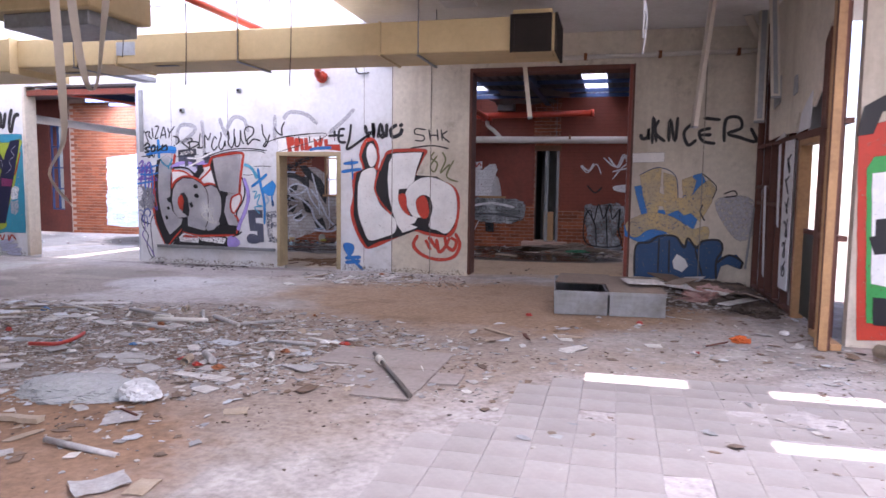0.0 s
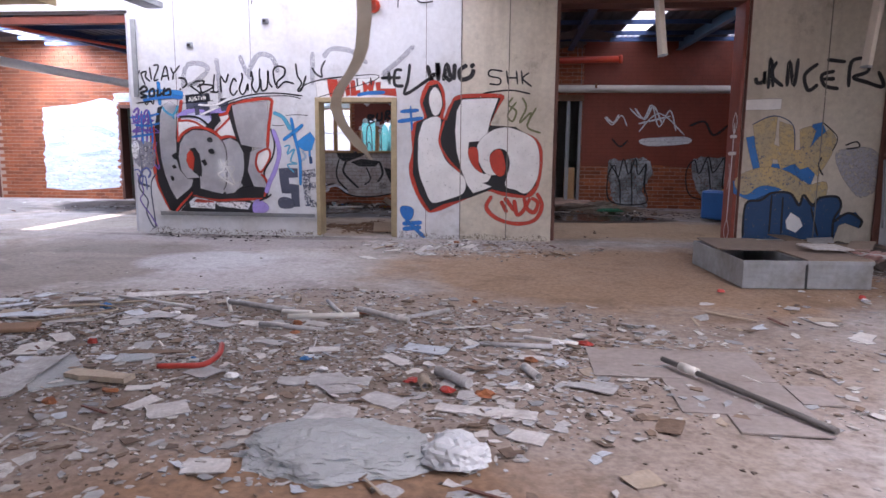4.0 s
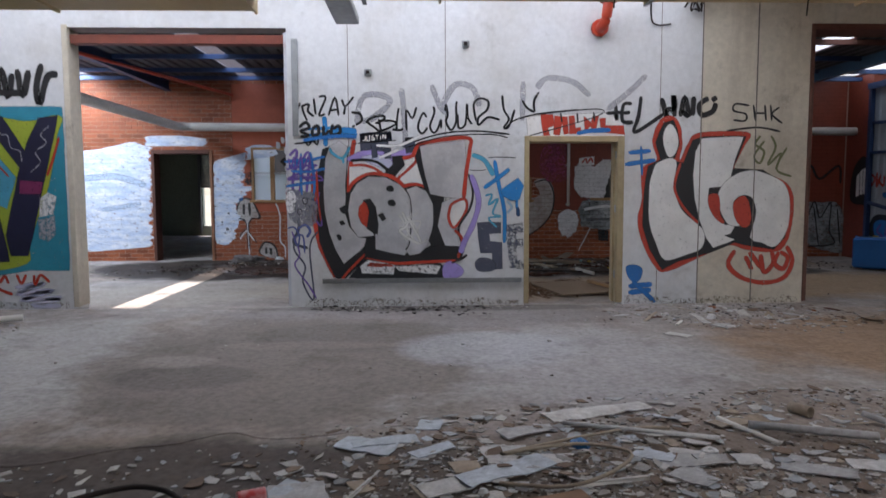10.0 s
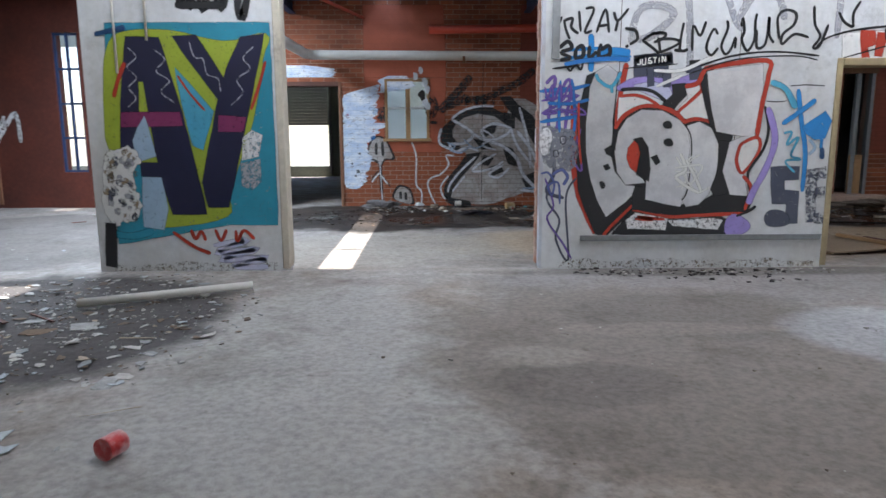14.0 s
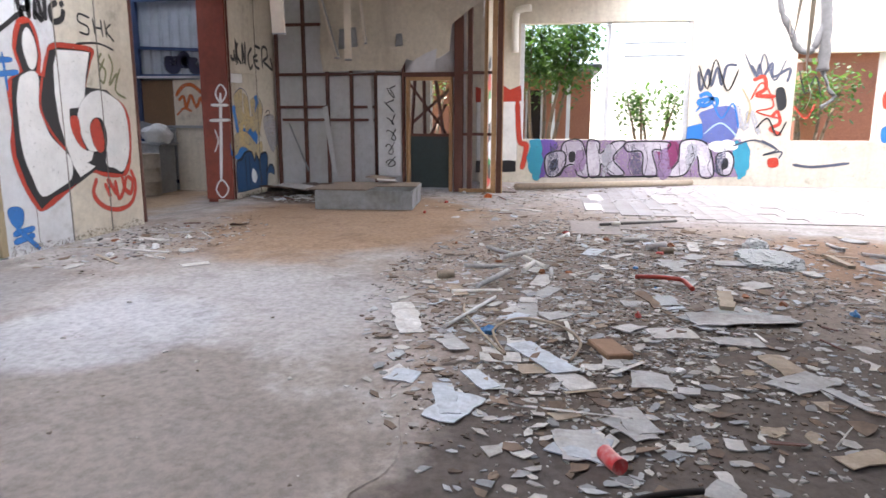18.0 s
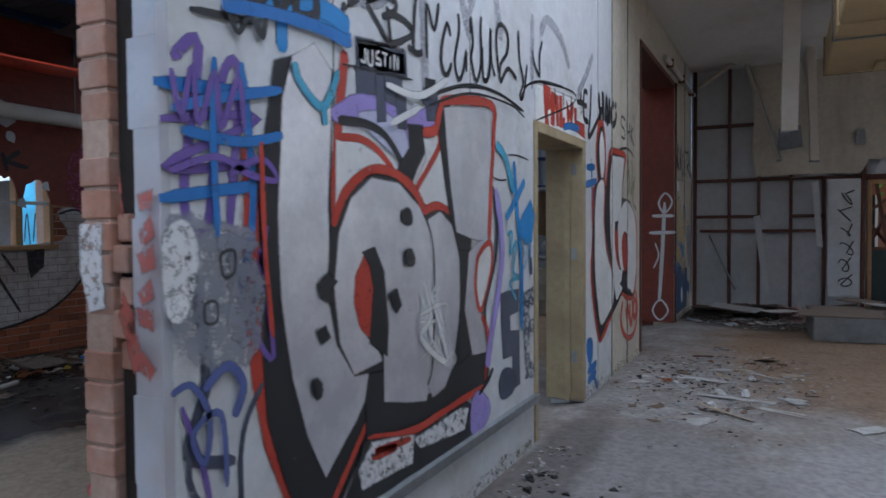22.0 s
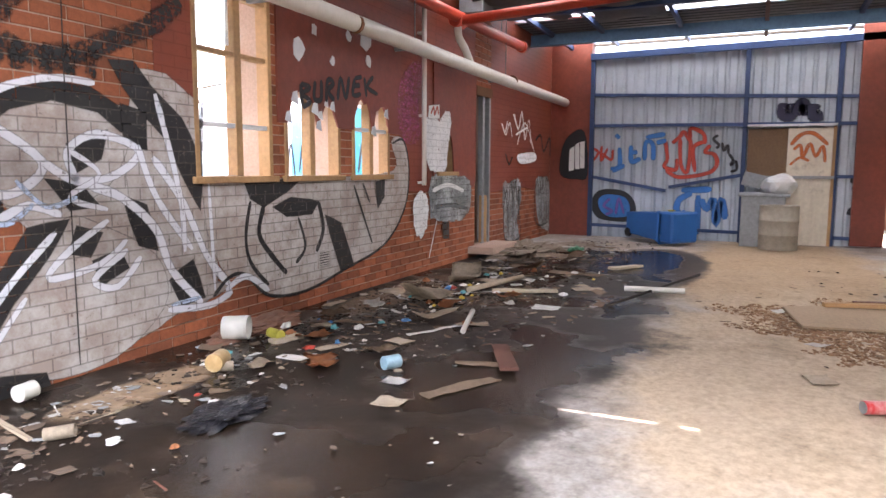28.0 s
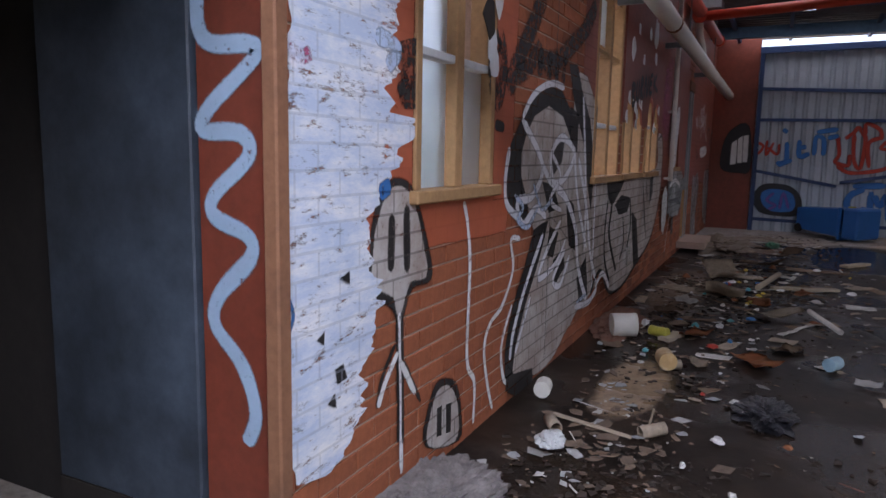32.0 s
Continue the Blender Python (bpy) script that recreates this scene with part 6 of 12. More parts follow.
stroke(g, "stroke", SP_BLACK, "L", 0.057, [(-3.97,2.25), (-3.92,2.48), (-3.87,2.26), (-3.96,2.33)])
stroke(g, "stroke", SP_BLACK, "L", 0.057, [(-3.81,2.49), (-3.82,2.26)])
stroke(g, "stroke", SP_BLACK, "L", 0.057, [(-3.63,2.47), (-3.74,2.39), (-3.71,2.27), (-3.58,2.31), (-3.54,2.41)])
stroke(g, "stroke", SP_BLACK, "L", 0.057, [(-3.53,2.48), (-3.59,2.44)])
g = graffiti("graffiti_sign", "red and white block letters over the small doorway", "y", 11.05, -1)
stroke(g, "ground", SP_WHITE, "F", 0, [(-5.82,2.24), (-4.7,2.29), (-4.65,2.02), (-5.8,2.02)])
stroke(g, "letter", SP_RED, "F", 0, [(-5.65,2.27), (-5.61,2.03), (-5.56,2.03), (-5.58,2.12), (-5.5,2.15), (-5.52,2.26)])
stroke(g, "letter", SP_RED, "F", 0, [(-5.48,2.25), (-5.49,2.04), (-5.44,2.04), (-5.4,2.18), (-5.36,2.04), (-5.33,2.05), (-5.35,2.24)])
stroke(g, "letter", SP_RED, "F", 0, [(-5.31,2.26), (-5.3,2.05), (-5.17,2.06), (-5.18,2.11), (-5.25,2.11), (-5.27,2.26)])
stroke(g, "letter", SP_RED, "F", 0, [(-5.13,2.25), (-5.11,2.06), (-5.06,2.15), (-5.01,2.06), (-4.97,2.25), (-5.02,2.25), (-5.06,2.17)])
stroke(g, "letter", SP_RED, "F", 0, [(-4.94,2.23), (-4.92,2.08), (-4.65,2.05), (-4.66,2.13), (-4.88,2.13), (-4.89,2.23)])
stroke(g, "stroke", SP_BLUE, "L", 0.05, [(-5.22,2.05), (-5.06,2.08), (-4.81,2.09)])
stroke(g, "line", SP_BLACK, "L", 0.012, [(-5.83,2.26), (-5.0,2.34), (-4.99,2.25), (-5.8,2.02)])
stroke(g, "line", SP_BLACK, "L", 0.02, [(-5.42,2.29), (-5.4,2.18)])
stroke(g, "line", SP_BLACK, "L", 0.02, [(-5.22,2.29), (-5.21,2.18)])
stroke(g, "line", SP_BLACK, "L", 0.02, [(-5.02,2.3), (-5.01,2.19)])
g = graffiti("graffiti_boxed", "small boxed black and white lettering", "y", 11.05, -1)
stroke(g, "ground", SP_BLACK, "F", 0, [(-7.8,2.03), (-7.46,2.07), (-7.45,1.97), (-7.79,1.94)])
stroke(g, "ground", SP_SLATE, "F", 0, [(-7.8,1.94), (-7.68,1.95), (-7.68,1.8), (-7.79,1.79)])
stroke(g, "ground", SP_SLATE, "F", 0, [(-7.61,1.95), (-7.49,1.97), (-7.49,1.82), (-7.6,1.81)])
stroke(g, "ground", SP_BLACK, "F", 0, [(-7.27,2.0), (-7.19,2.0), (-7.19,1.85), (-7.26,1.83)])
g = graffiti("graffiti_piece", "white letters with black shadow and red edge", "y", 11.05, -1)
stroke(g, "backing", SP_RED, "S", 0, [(-4.2,2.21), (-4.06,2.24), (-3.98,2.13), (-3.95,1.93), (-3.98,1.76), (-3.94,1.73), (-3.86,1.92), (-3.74,2.04), (-3.15,2.05), (-3.17,1.93), (-3.3,1.63), (-3.08,1.59), (-2.69,1.47), (-2.56,1.27), (-2.57,0.93), (-2.65,0.68), (-2.82,0.62), (-3.11,0.65), (-3.33,0.71), (-3.67,0.57), (-4.09,0.39), (-4.23,0.45), (-4.38,0.72), (-4.45,1.01), (-4.4,1.28), (-4.41,1.62), (-4.23,1.73), (-4.29,1.96)])
stroke(g, "outline", SP_BLACK, "F", 0, [(-4.16,2.17), (-4.06,2.2), (-4.01,2.09), (-3.98,1.92), (-4.03,1.77), (-4.18,1.73), (-3.91,1.69), (-3.8,1.96), (-3.67,2.0), (-3.17,2.01), (-3.31,1.67), (-3.31,1.62), (-2.94,1.6), (-2.66,1.41), (-2.6,1.14), (-2.64,0.79), (-2.77,0.65), (-3.13,0.71), (-3.26,0.74), (-3.52,0.63), (-3.95,0.51), (-4.15,0.41), (-4.3,0.66), (-4.39,0.94), (-4.38,1.35), (-4.34,1.65), (-4.19,1.74), (-4.25,1.94)])
stroke(g, "letter", SP_WHITE, "S", 0, [(-4.09,2.15), (-4.02,2.05), (-4.0,1.93), (-4.03,1.81), (-4.09,1.78), (-4.14,1.88), (-4.16,2.03)])
stroke(g, "letter", SP_WHITE, "S", 0, [(-4.2,1.7), (-4.02,1.72), (-4.04,1.42), (-3.94,1.13), (-3.74,0.95), (-3.65,0.84), (-3.68,0.67), (-3.88,0.59), (-4.11,0.53), (-4.22,0.73), (-4.31,1.01), (-4.31,1.42), (-4.27,1.62)])
stroke(g, "letter", SP_WHITE, "F", 0, [(-3.69,1.98), (-3.2,2.0), (-3.3,1.75), (-3.36,1.43), (-3.61,1.41), (-3.62,1.29), (-3.53,1.07), (-3.39,0.93), (-3.26,0.94), (-3.32,0.85), (-3.41,0.81), (-3.27,0.76), (-3.52,0.68), (-3.6,0.79), (-3.68,0.99), (-3.76,1.28), (-3.78,1.55), (-3.76,1.82)])
stroke(g, "letter", SP_WHITE, "S", 0, [(-3.46,1.34), (-3.31,1.52), (-3.08,1.59), (-2.85,1.53), (-2.66,1.41), (-2.6,1.15), (-2.63,0.87), (-2.76,0.69), (-2.92,0.74), (-3.05,0.79), (-2.99,1.07), (-3.04,1.27), (-3.18,1.32), (-3.3,1.22), (-3.27,1.04), (-3.18,0.96), (-3.33,0.96), (-3.44,1.14)])
stroke(g, "counter", SP_RED, "S", 0, [(-3.26,1.23), (-3.16,1.28), (-3.1,1.18), (-3.08,0.99), (-3.15,0.92), (-3.24,1.01), (-3.28,1.14)])
stroke(g, "counter", SP_RED, "S", 0, [(-3.58,1.3), (-3.48,1.29), (-3.46,1.07), (-3.4,0.97), (-3.5,1.04), (-3.58,1.18)])
stroke(g, "gap", SP_RED, "L", 0.03, [(-3.95,1.7), (-4.02,1.41), (-3.91,1.17), (-3.71,0.96)])
g = graffiti("graffiti_tag", "red tag letters in a looped outline", "y", 11.05, -1)
stroke(g, "stroke", SP_RED, "L", 0.053, [(-3.25,0.63), (-3.33,0.46), (-3.17,0.3), (-2.89,0.23), (-2.63,0.29), (-2.53,0.5), (-2.61,0.68)])
stroke(g, "stroke", SP_RED, "L", 0.053, [(-3.12,0.56), (-3.03,0.39)])
stroke(g, "stroke", SP_RED, "L", 0.053, [(-3.07,0.61), (-2.92,0.41)])
stroke(g, "stroke", SP_RED, "L", 0.053, [(-2.93,0.58), (-2.88,0.36), (-2.77,0.47), (-2.79,0.61)])
stroke(g, "stroke", SP_RED, "L", 0.053, [(-2.7,0.61), (-2.75,0.47), (-2.64,0.4), (-2.59,0.54), (-2.69,0.61)])
g = graffiti("graffiti_tag", "thin outlined three letter tag", "y", 11.05, -1)
stroke(g, "stroke", SP_BLACK, "L", 0.022, [(-3.13,2.38), (-3.3,2.4), (-3.32,2.32), (-3.17,2.28), (-3.18,2.2), (-3.32,2.21)])
stroke(g, "stroke", SP_BLACK, "L", 0.022, [(-3.08,2.39), (-3.05,2.2)])
stroke(g, "stroke", SP_BLACK, "L", 0.022, [(-2.94,2.39), (-2.92,2.2)])
stroke(g, "stroke", SP_BLACK, "L", 0.022, [(-3.06,2.29), (-2.93,2.29)])
stroke(g, "stroke", SP_BLACK, "L", 0.022, [(-2.87,2.39), (-2.85,2.2)])
stroke(g, "stroke", SP_BLACK, "L", 0.022, [(-2.76,2.36), (-2.85,2.28), (-2.72,2.17)])
stroke(g, "stroke", SP_BLACK, "L", 0.022, [(-3.4,2.08), (-3.02,2.12), (-2.74,2.07)])
g = graffiti("graffiti_tag", "thin green looping scribble", "y", 11.05, -1)
stroke(g, "stroke", SP_OLIVE, "L", 0.024, [(-2.98,2.02), (-3.04,1.92), (-2.93,1.83), (-2.98,1.69), (-3.05,1.78), (-2.93,1.96)])
stroke(g, "stroke", SP_OLIVE, "L", 0.024, [(-2.85,2.02), (-2.79,1.88), (-2.88,1.67), (-2.72,1.81), (-2.78,1.62)])
stroke(g, "stroke", SP_OLIVE, "L", 0.024, [(-2.65,1.88), (-2.77,1.62), (-2.58,1.53)])
g = graffiti("graffiti_marks", "blue brush marks beside the small doorway", "y", 11.05, -1)
stroke(g, "stroke", SP_BLUE, "L", 0.05, [(-4.59,1.82), (-4.32,1.84)])
stroke(g, "stroke", SP_BLUE, "L", 0.05, [(-4.63,1.68), (-4.26,1.73)])
stroke(g, "stroke", SP_BLUE, "L", 0.03, [(-4.44,1.9), (-4.42,1.55)])
stroke(g, "blob", SP_BLUE, "S", 0, [(-4.58,0.43), (-4.5,0.45), (-4.41,0.41), (-4.42,0.3), (-4.49,0.26), (-4.56,0.33)])
stroke(g, "stroke", SP_BLUE, "L", 0.06, [(-4.56,0.2), (-4.27,0.22)])
stroke(g, "stroke", SP_BLUE, "L", 0.06, [(-4.56,0.12), (-4.28,0.15)])
stroke(g, "stroke", SP_BLUE, "L", 0.05, [(-4.51,0.26), (-4.23,0.0)])
g = graffiti("graffiti_piece", "large navy letters on lime green and blue ground", "y", 11.05, -1)
stroke(g, "ground", SP_TEAL, "F", 0, [(-12.8,2.35), (-11.28,2.35), (-11.28,0.45), (-11.74,0.46), (-12.84,0.27), (-12.85,1.3)])
stroke(g, "ground", SP_LIME, "S", 0, [(-12.65,2.27), (-12.2,2.28), (-11.7,2.18), (-11.31,2.25), (-11.35,2.04), (-11.48,1.45), (-11.73,0.78), (-11.77,0.54), (-12.31,0.44), (-12.48,0.5), (-12.45,1.0), (-12.85,1.15), (-12.85,1.84), (-12.79,2.14)])
stroke(g, "letter", SP_NAVY, "F", 0, [(-12.62,2.23), (-12.32,2.22), (-12.15,1.53), (-11.97,0.56), (-12.29,0.56), (-12.38,0.92), (-12.57,0.94), (-12.57,1.05), (-12.4,1.05), (-12.48,1.83), (-12.55,1.83), (-12.58,1.11), (-12.75,1.11), (-12.71,1.61)])
stroke(g, "letter", SP_NAVY, "F", 0, [(-12.18,2.23), (-11.97,2.24), (-11.73,1.85), (-11.54,2.22), (-11.33,2.25), (-11.54,1.45), (-11.75,0.63), (-11.94,0.63), (-11.98,0.87), (-11.78,1.66)])
stroke(g, "band", SP_MAGENTA, "F", 0, [(-12.72,1.53), (-12.17,1.53), (-12.15,1.42), (-12.73,1.41)])
stroke(g, "band", SP_MAGENTA, "F", 0, [(-11.79,1.5), (-11.54,1.48), (-11.57,1.36), (-11.8,1.36)])
stroke(g, "squiggle", SP_GREYWASH, "L", 0.014, [(-12.61,2.14), (-12.54,2.05), (-12.63,1.96), (-12.55,1.86), (-12.63,1.77), (-12.57,1.67), (-12.65,1.59)])
stroke(g, "squiggle", SP_GREYWASH, "L", 0.014, [(-12.37,2.12), (-12.27,2.03), (-12.36,1.92), (-12.24,1.83), (-12.33,1.73), (-12.21,1.63)])
stroke(g, "squiggle", SP_GREYWASH, "L", 0.014, [(-12.03,2.19), (-11.99,2.05), (-11.91,2.03), (-11.88,1.89), (-11.78,1.85), (-11.76,1.73)])
stroke(g, "squiggle", SP_GREYWASH, "L", 0.014, [(-11.43,2.14), (-11.53,2.04), (-11.47,1.94), (-11.6,1.84), (-11.55,1.72), (-11.67,1.6)])
stroke(g, "wash", SP_CYAN, "F", 0, [(-12.18, 1.94), (-12.03, 1.76), (-11.85, 1.54), (-11.97, 1.19), (-12.05, 1.23), (-12.12, 1.60)])
stroke(g, "wash", SP_SKY, "F", 0, [(-12.62, 1.27), (-12.51, 1.50), (-12.43, 1.13), (-12.60, 1.07)])
stroke(g, "wash", SP_SKY, "F", 0, [(-12.56, 0.91), (-12.39, 0.90), (-12.35, 0.61), (-12.40, 0.41), (-12.58, 0.44)])
stroke(g, "patch", SP_WORN, "F", 0, [(-11.56, 1.29), (-11.48, 1.35), (-11.40, 1.32), (-11.44, 1.12), (-11.58, 1.08)])
stroke(g, "patch", SP_GREYWASH, "F", 0, [(-11.60, 1.04), (-11.42, 1.08), (-11.43, 0.87), (-11.51, 0.80), (-11.59, 0.83)])
stroke(g, "stroke", SP_RED, "L", 0.02, [(-12.16, 1.88), (-12.06, 1.72), (-11.92, 1.55)])
stroke(g, "stroke", SP_RED, "L", 0.028, [(-11.32, 2.01), (-11.40, 1.76), (-11.48, 1.56)])
stroke(g, "stroke", SP_RED, "L", 0.039, [(-12.65, 2.00), (-12.72, 1.85), (-12.78, 1.68)])
stroke(g, "stroke", SP_NAVYBLUE, "L", 0.048, [(-12.91, 2.26), (-12.76, 2.29), (-12.62, 2.32)])
stroke(g, "stroke", SP_TEAL, "L", 0.066, [(-12.91, 0.37), (-12.71, 0.34), (-12.50, 0.39)])
stroke(g, "wash", SP_LILACPALE, "L", 0.055, [(-11.92, 0.24), (-11.58, 0.29), (-11.90, 0.17), (-11.48, 0.20), (-11.86, 0.10), (-11.39, 0.11), (-11.73, 0.03), (-11.39, 0.02)])
stroke(g, "stroke", SP_RED, "L", 0.035, [(-12.31,0.38), (-12.11,0.23), (-11.95,0.16)])
stroke(g, "stroke", SP_RED, "L", 0.03, [(-12.13,0.4), (-12.09,0.31), (-12.03,0.38), (-11.99,0.29)])
stroke(g, "stroke", SP_RED, "L", 0.03, [(-11.89,0.4), (-11.84,0.29), (-11.78,0.4)])
stroke(g, "stroke", SP_RED, "L", 0.03, [(-11.69,0.39), (-11.68,0.28), (-11.61,0.39), (-11.51,0.3)])
g = graffiti("graffiti_tag", "black sprayed tag with pointed letters", "y", 11.05, -1)
stroke(g, "stroke", SP_BLACK, "L", 0.07, [(-12.19,2.58), (-12.14,2.72), (-12.08,2.5)])
stroke(g, "stroke", SP_BLACK, "L", 0.07, [(-12.04,2.77), (-12.01,2.5), (-11.94,2.79), (-11.88,2.47), (-11.82,2.74)])
stroke(g, "stroke", SP_BLACK, "L", 0.07, [(-11.76,2.79), (-11.71,2.49), (-11.63,2.78)])
stroke(g, "stroke", SP_BLACK, "L", 0.07, [(-11.48,2.85), (-11.55,2.59), (-11.52,2.4), (-11.42,2.7), (-11.3,2.73)])
stroke(g, "stroke", SP_BLACK, "L", 0.07, [(-12.14,2.52), (-11.7,2.52)])
g = graffiti("graffiti_piece", "yellow and blue letters over dark blue ones", "y", 11.05, -1)
stroke(g, "shadow", SP_BLUE, "F", 0, [(0.23,1.48), (0.37,1.51), (0.5,1.12), (0.97,1.11), (1.01,0.87), (0.8,0.82), (0.38,0.62), (0.12,0.72), (0.1,0.88), (0.36,1.05)])
stroke(g, "shadow", SP_BLUE, "F", 0, [(1.09,1.66), (1.19,1.69), (1.27,1.52), (1.09,1.19), (1.16,1.11), (1.12,0.85), (0.94,0.98), (0.88,1.15)])
stroke(g, "letter", SP_OCHRE, "F", 0, [(0.31,1.66), (0.51,1.75), (0.6,1.77), (0.58,1.39), (0.68,1.36), (0.65,1.7), (0.81,1.64), (0.87,1.31), (0.96,1.32), (0.93,1.59), (1.05,1.64), (1.11,1.58), (1.05,1.31), (1.18,1.48), (1.3,1.6), (1.39,1.47), (1.35,1.27), (1.2,0.98), (1.07,1.11), (0.97,1.07), (0.88,1.15), (0.71,1.07), (0.67,1.2), (0.58,1.2), (0.57,1.05), (0.45,1.07), (0.37,1.36)])
stroke(g, "letter", SP_OCHRE, "S", 0, [(0.13,0.91), (0.35,1.04), (0.59,1.07), (0.85,0.99), (1.08,0.84), (1.31,0.88), (1.3,0.67), (1.13,0.54), (0.95,0.66), (0.72,0.81), (0.46,0.84), (0.29,0.72), (0.18,0.75)])
stroke(g, "letter", SP_NAVYBLUE, "F", 0, [(0.28,0.57), (0.5,0.67), (0.62,0.73), (0.88,0.71), (0.99,0.58), (1.02,0.69), (1.09,0.61), (1.22,0.57), (1.25,0.67), (1.46,0.69), (1.54,0.57), (1.53,0.42), (1.74,0.47), (1.84,0.35), (1.81,0.27), (1.62,0.34), (1.52,0.3), (1.47,0.11), (0.27,0.1)])
stroke(g, "outline", SP_BLACK, "L", 0.03, [(0.27,0.11), (0.28,0.57), (0.48,0.63), (0.62,0.73), (0.86,0.73), (0.99,0.56), (1.04,0.71), (1.17,0.56), (1.25,0.67), (1.48,0.69), (1.54,0.55), (1.46,0.37), (1.47,0.09)])
stroke(g, "outline", SP_BLACK, "L", 0.03, [(1.46,0.34), (1.64,0.47), (1.82,0.38), (1.81,0.27)])
stroke(g, "outline", SP_BLACK, "L", 0.025, [(0.62,0.7), (0.62,0.16)])
stroke(g, "outline", SP_BLACK, "L", 0.025, [(0.77,0.68), (0.78,0.16)])
stroke(g, "outline", SP_BLACK, "L", 0.025, [(1.15,0.54), (1.27,0.14)])
stroke(g, "star", SP_WHITE, "F", 0, [(0.89,0.45), (1.0,0.38), (1.05,0.28), (0.97,0.2), (0.86,0.25), (0.84,0.35)])
stroke(g, "wash", SP_GREYWASH, "S", 0, [(1.45,1.31), (1.85,1.34), (2.02,1.11), (2.01,0.86), (1.79,0.7), (1.62,0.85), (1.46,1.11)])
stroke(g, "outline", SP_NAVYBLUE, "L", 0.012, [(0.29,1.66), (0.56,1.78), (0.82,1.66), (0.87,1.32)])
stroke(g, "outline", SP_BLACK, "L", 0.015, [(1.21,1.69), (1.41,1.5), (1.36,1.31)])
stroke(g, "tick", SP_BLACK, "L", 0.02, [(1.52,1.39), (1.66,1.44), (1.7,1.37), (1.54,1.34)])
stroke(g, "tick", SP_BLACK, "L", 0.02, [(1.23,1.23), (1.2,1.11), (1.27,0.98)])
g = graffiti("paint_patch", "white notice strip painted on the wall", "y", 11.05, -1)
stroke(g, "patch", SP_WHITE, "F", 0, [(0.18,1.98), (0.64,2.0), (0.64,1.88), (0.19,1.87)])
g = graffiti("red_paint", "dark red paint worn thin over brick", "y", 17.407, -1)
stroke(g, "coat", SB_RED, "F", 0, [(-4.45, 1.0), (-3.44, 0.96), (-3.44, 3.7), (-6.7, 3.7), (-6.75, 2.97), (-4.45, 2.97)])
stroke(g, "coat", SB_RED, "F", 0, [(-3.44, 0.96), (-2.1, 1.0), (-2.1, 1.17), (-3.44, 1.17)])
stroke(g, "coat", SB_RED, "F", 0, [(-3.44, 1.9), (-2.1, 1.9), (-2.1, 3.7), (-3.44, 3.7)])
stroke(g, "coat", SB_RED, "F", 0, [(-2.78, 1.17), (-2.1, 1.17), (-2.1, 1.9), (-2.78, 1.9)])
stroke(g, "coat", SB_RED, "F", 0, [(-1.4, 0.9), (0.2, 0.95), (2.05, 0.8), (2.05, 3.7), (-1.4, 3.7)])
stroke(g, "coat", SB_ORANGE, "F", 0, [(-10.98, 0.98), (-9.6, 0.95), (-9.55, 1.13), (-10.98, 1.13)])
stroke(g, "coat", SB_ORANGE, "F", 0, [(-10.98, 1.13), (-10.67, 1.13), (-10.67, 2.33), (-11.0, 2.33)])
stroke(g, "coat", SB_ORANGE, "F", 0, [(-9.78, 1.13), (-9.55, 1.13), (-9.5, 2.33), (-9.78, 2.33)])
stroke(g, "coat", SB_ORANGE, "F", 0, [(-11.0, 2.33), (-9.5, 2.33), (-9.55, 3.6), (-11.0, 3.6)])
stroke(g, "coat", SB_RED, "F", 0, [(-8.1, 1.1), (-7.76, 1.1), (-7.76, 3.6), (-8.1, 3.6)])
g = graffiti("graffiti_piece", "giant silver letters outlined in black on brick", "y", 17.405, -1)
stroke(g, "ground", SB_SILVER, "S", 0, [(-9.36, 1.35), (-9.18, 1.58), (-8.64, 1.67), (-8.19, 1.57), (-7.77, 1.16), (-7.57, 0.33), (-8.02, 0.18), (-8.33, 0.08), (-9.02, -0.03), (-9.38, 0.06), (-9.28, 0.38), (-8.99, 0.72), (-9.23, 1.06)])
stroke(g, "ground", SB_SILVER, "S", 0, [(-7.64, 1.16), (-6.38, 1.15), (-4.64, 1.22), (-4.66, 1.57), (-4.36, 1.59), (-4.24, 1.24), (-4.37, 0.78), (-4.86, 0.40), (-5.70, 0.22), (-6.40, 0.10), (-6.94, 0.15), (-7.23, 0.37), (-7.45, 0.40), (-7.65, 0.79)])
stroke(g, "ground", SB_SILVER, "F", 0, [(-8.39, 1.37), (-8.27, 1.92), (-8.01, 1.91), (-7.73, 1.75), (-7.72, 1.16), (-7.63, 0.38), (-7.42, 0.28), (-7.98, 0.19), (-8.16, 0.33), (-8.32, 0.61)])
stroke(g, "ground", SB_SILVER, "S", 0, [(-9.31, 1.48), (-9.18, 1.60), (-8.90, 1.69), (-8.64, 1.67), (-8.41, 1.56), (-8.37, 1.41), (-8.60, 1.10), (-8.98, 1.01), (-9.25, 1.07), (-9.39, 1.22), (-9.40, 1.38)])
stroke(g, "ground", SB_SILVER, "S", 0, [(-8.85, 0.93), (-8.61, 0.87), (-8.18, 0.63), (-8.09, 0.32), (-8.33, 0.09), (-8.64, -0.03), (-9.02, -0.03), (-9.35, 0.04), (-9.39, 0.16), (-9.29, 0.35), (-9.04, 0.69)])
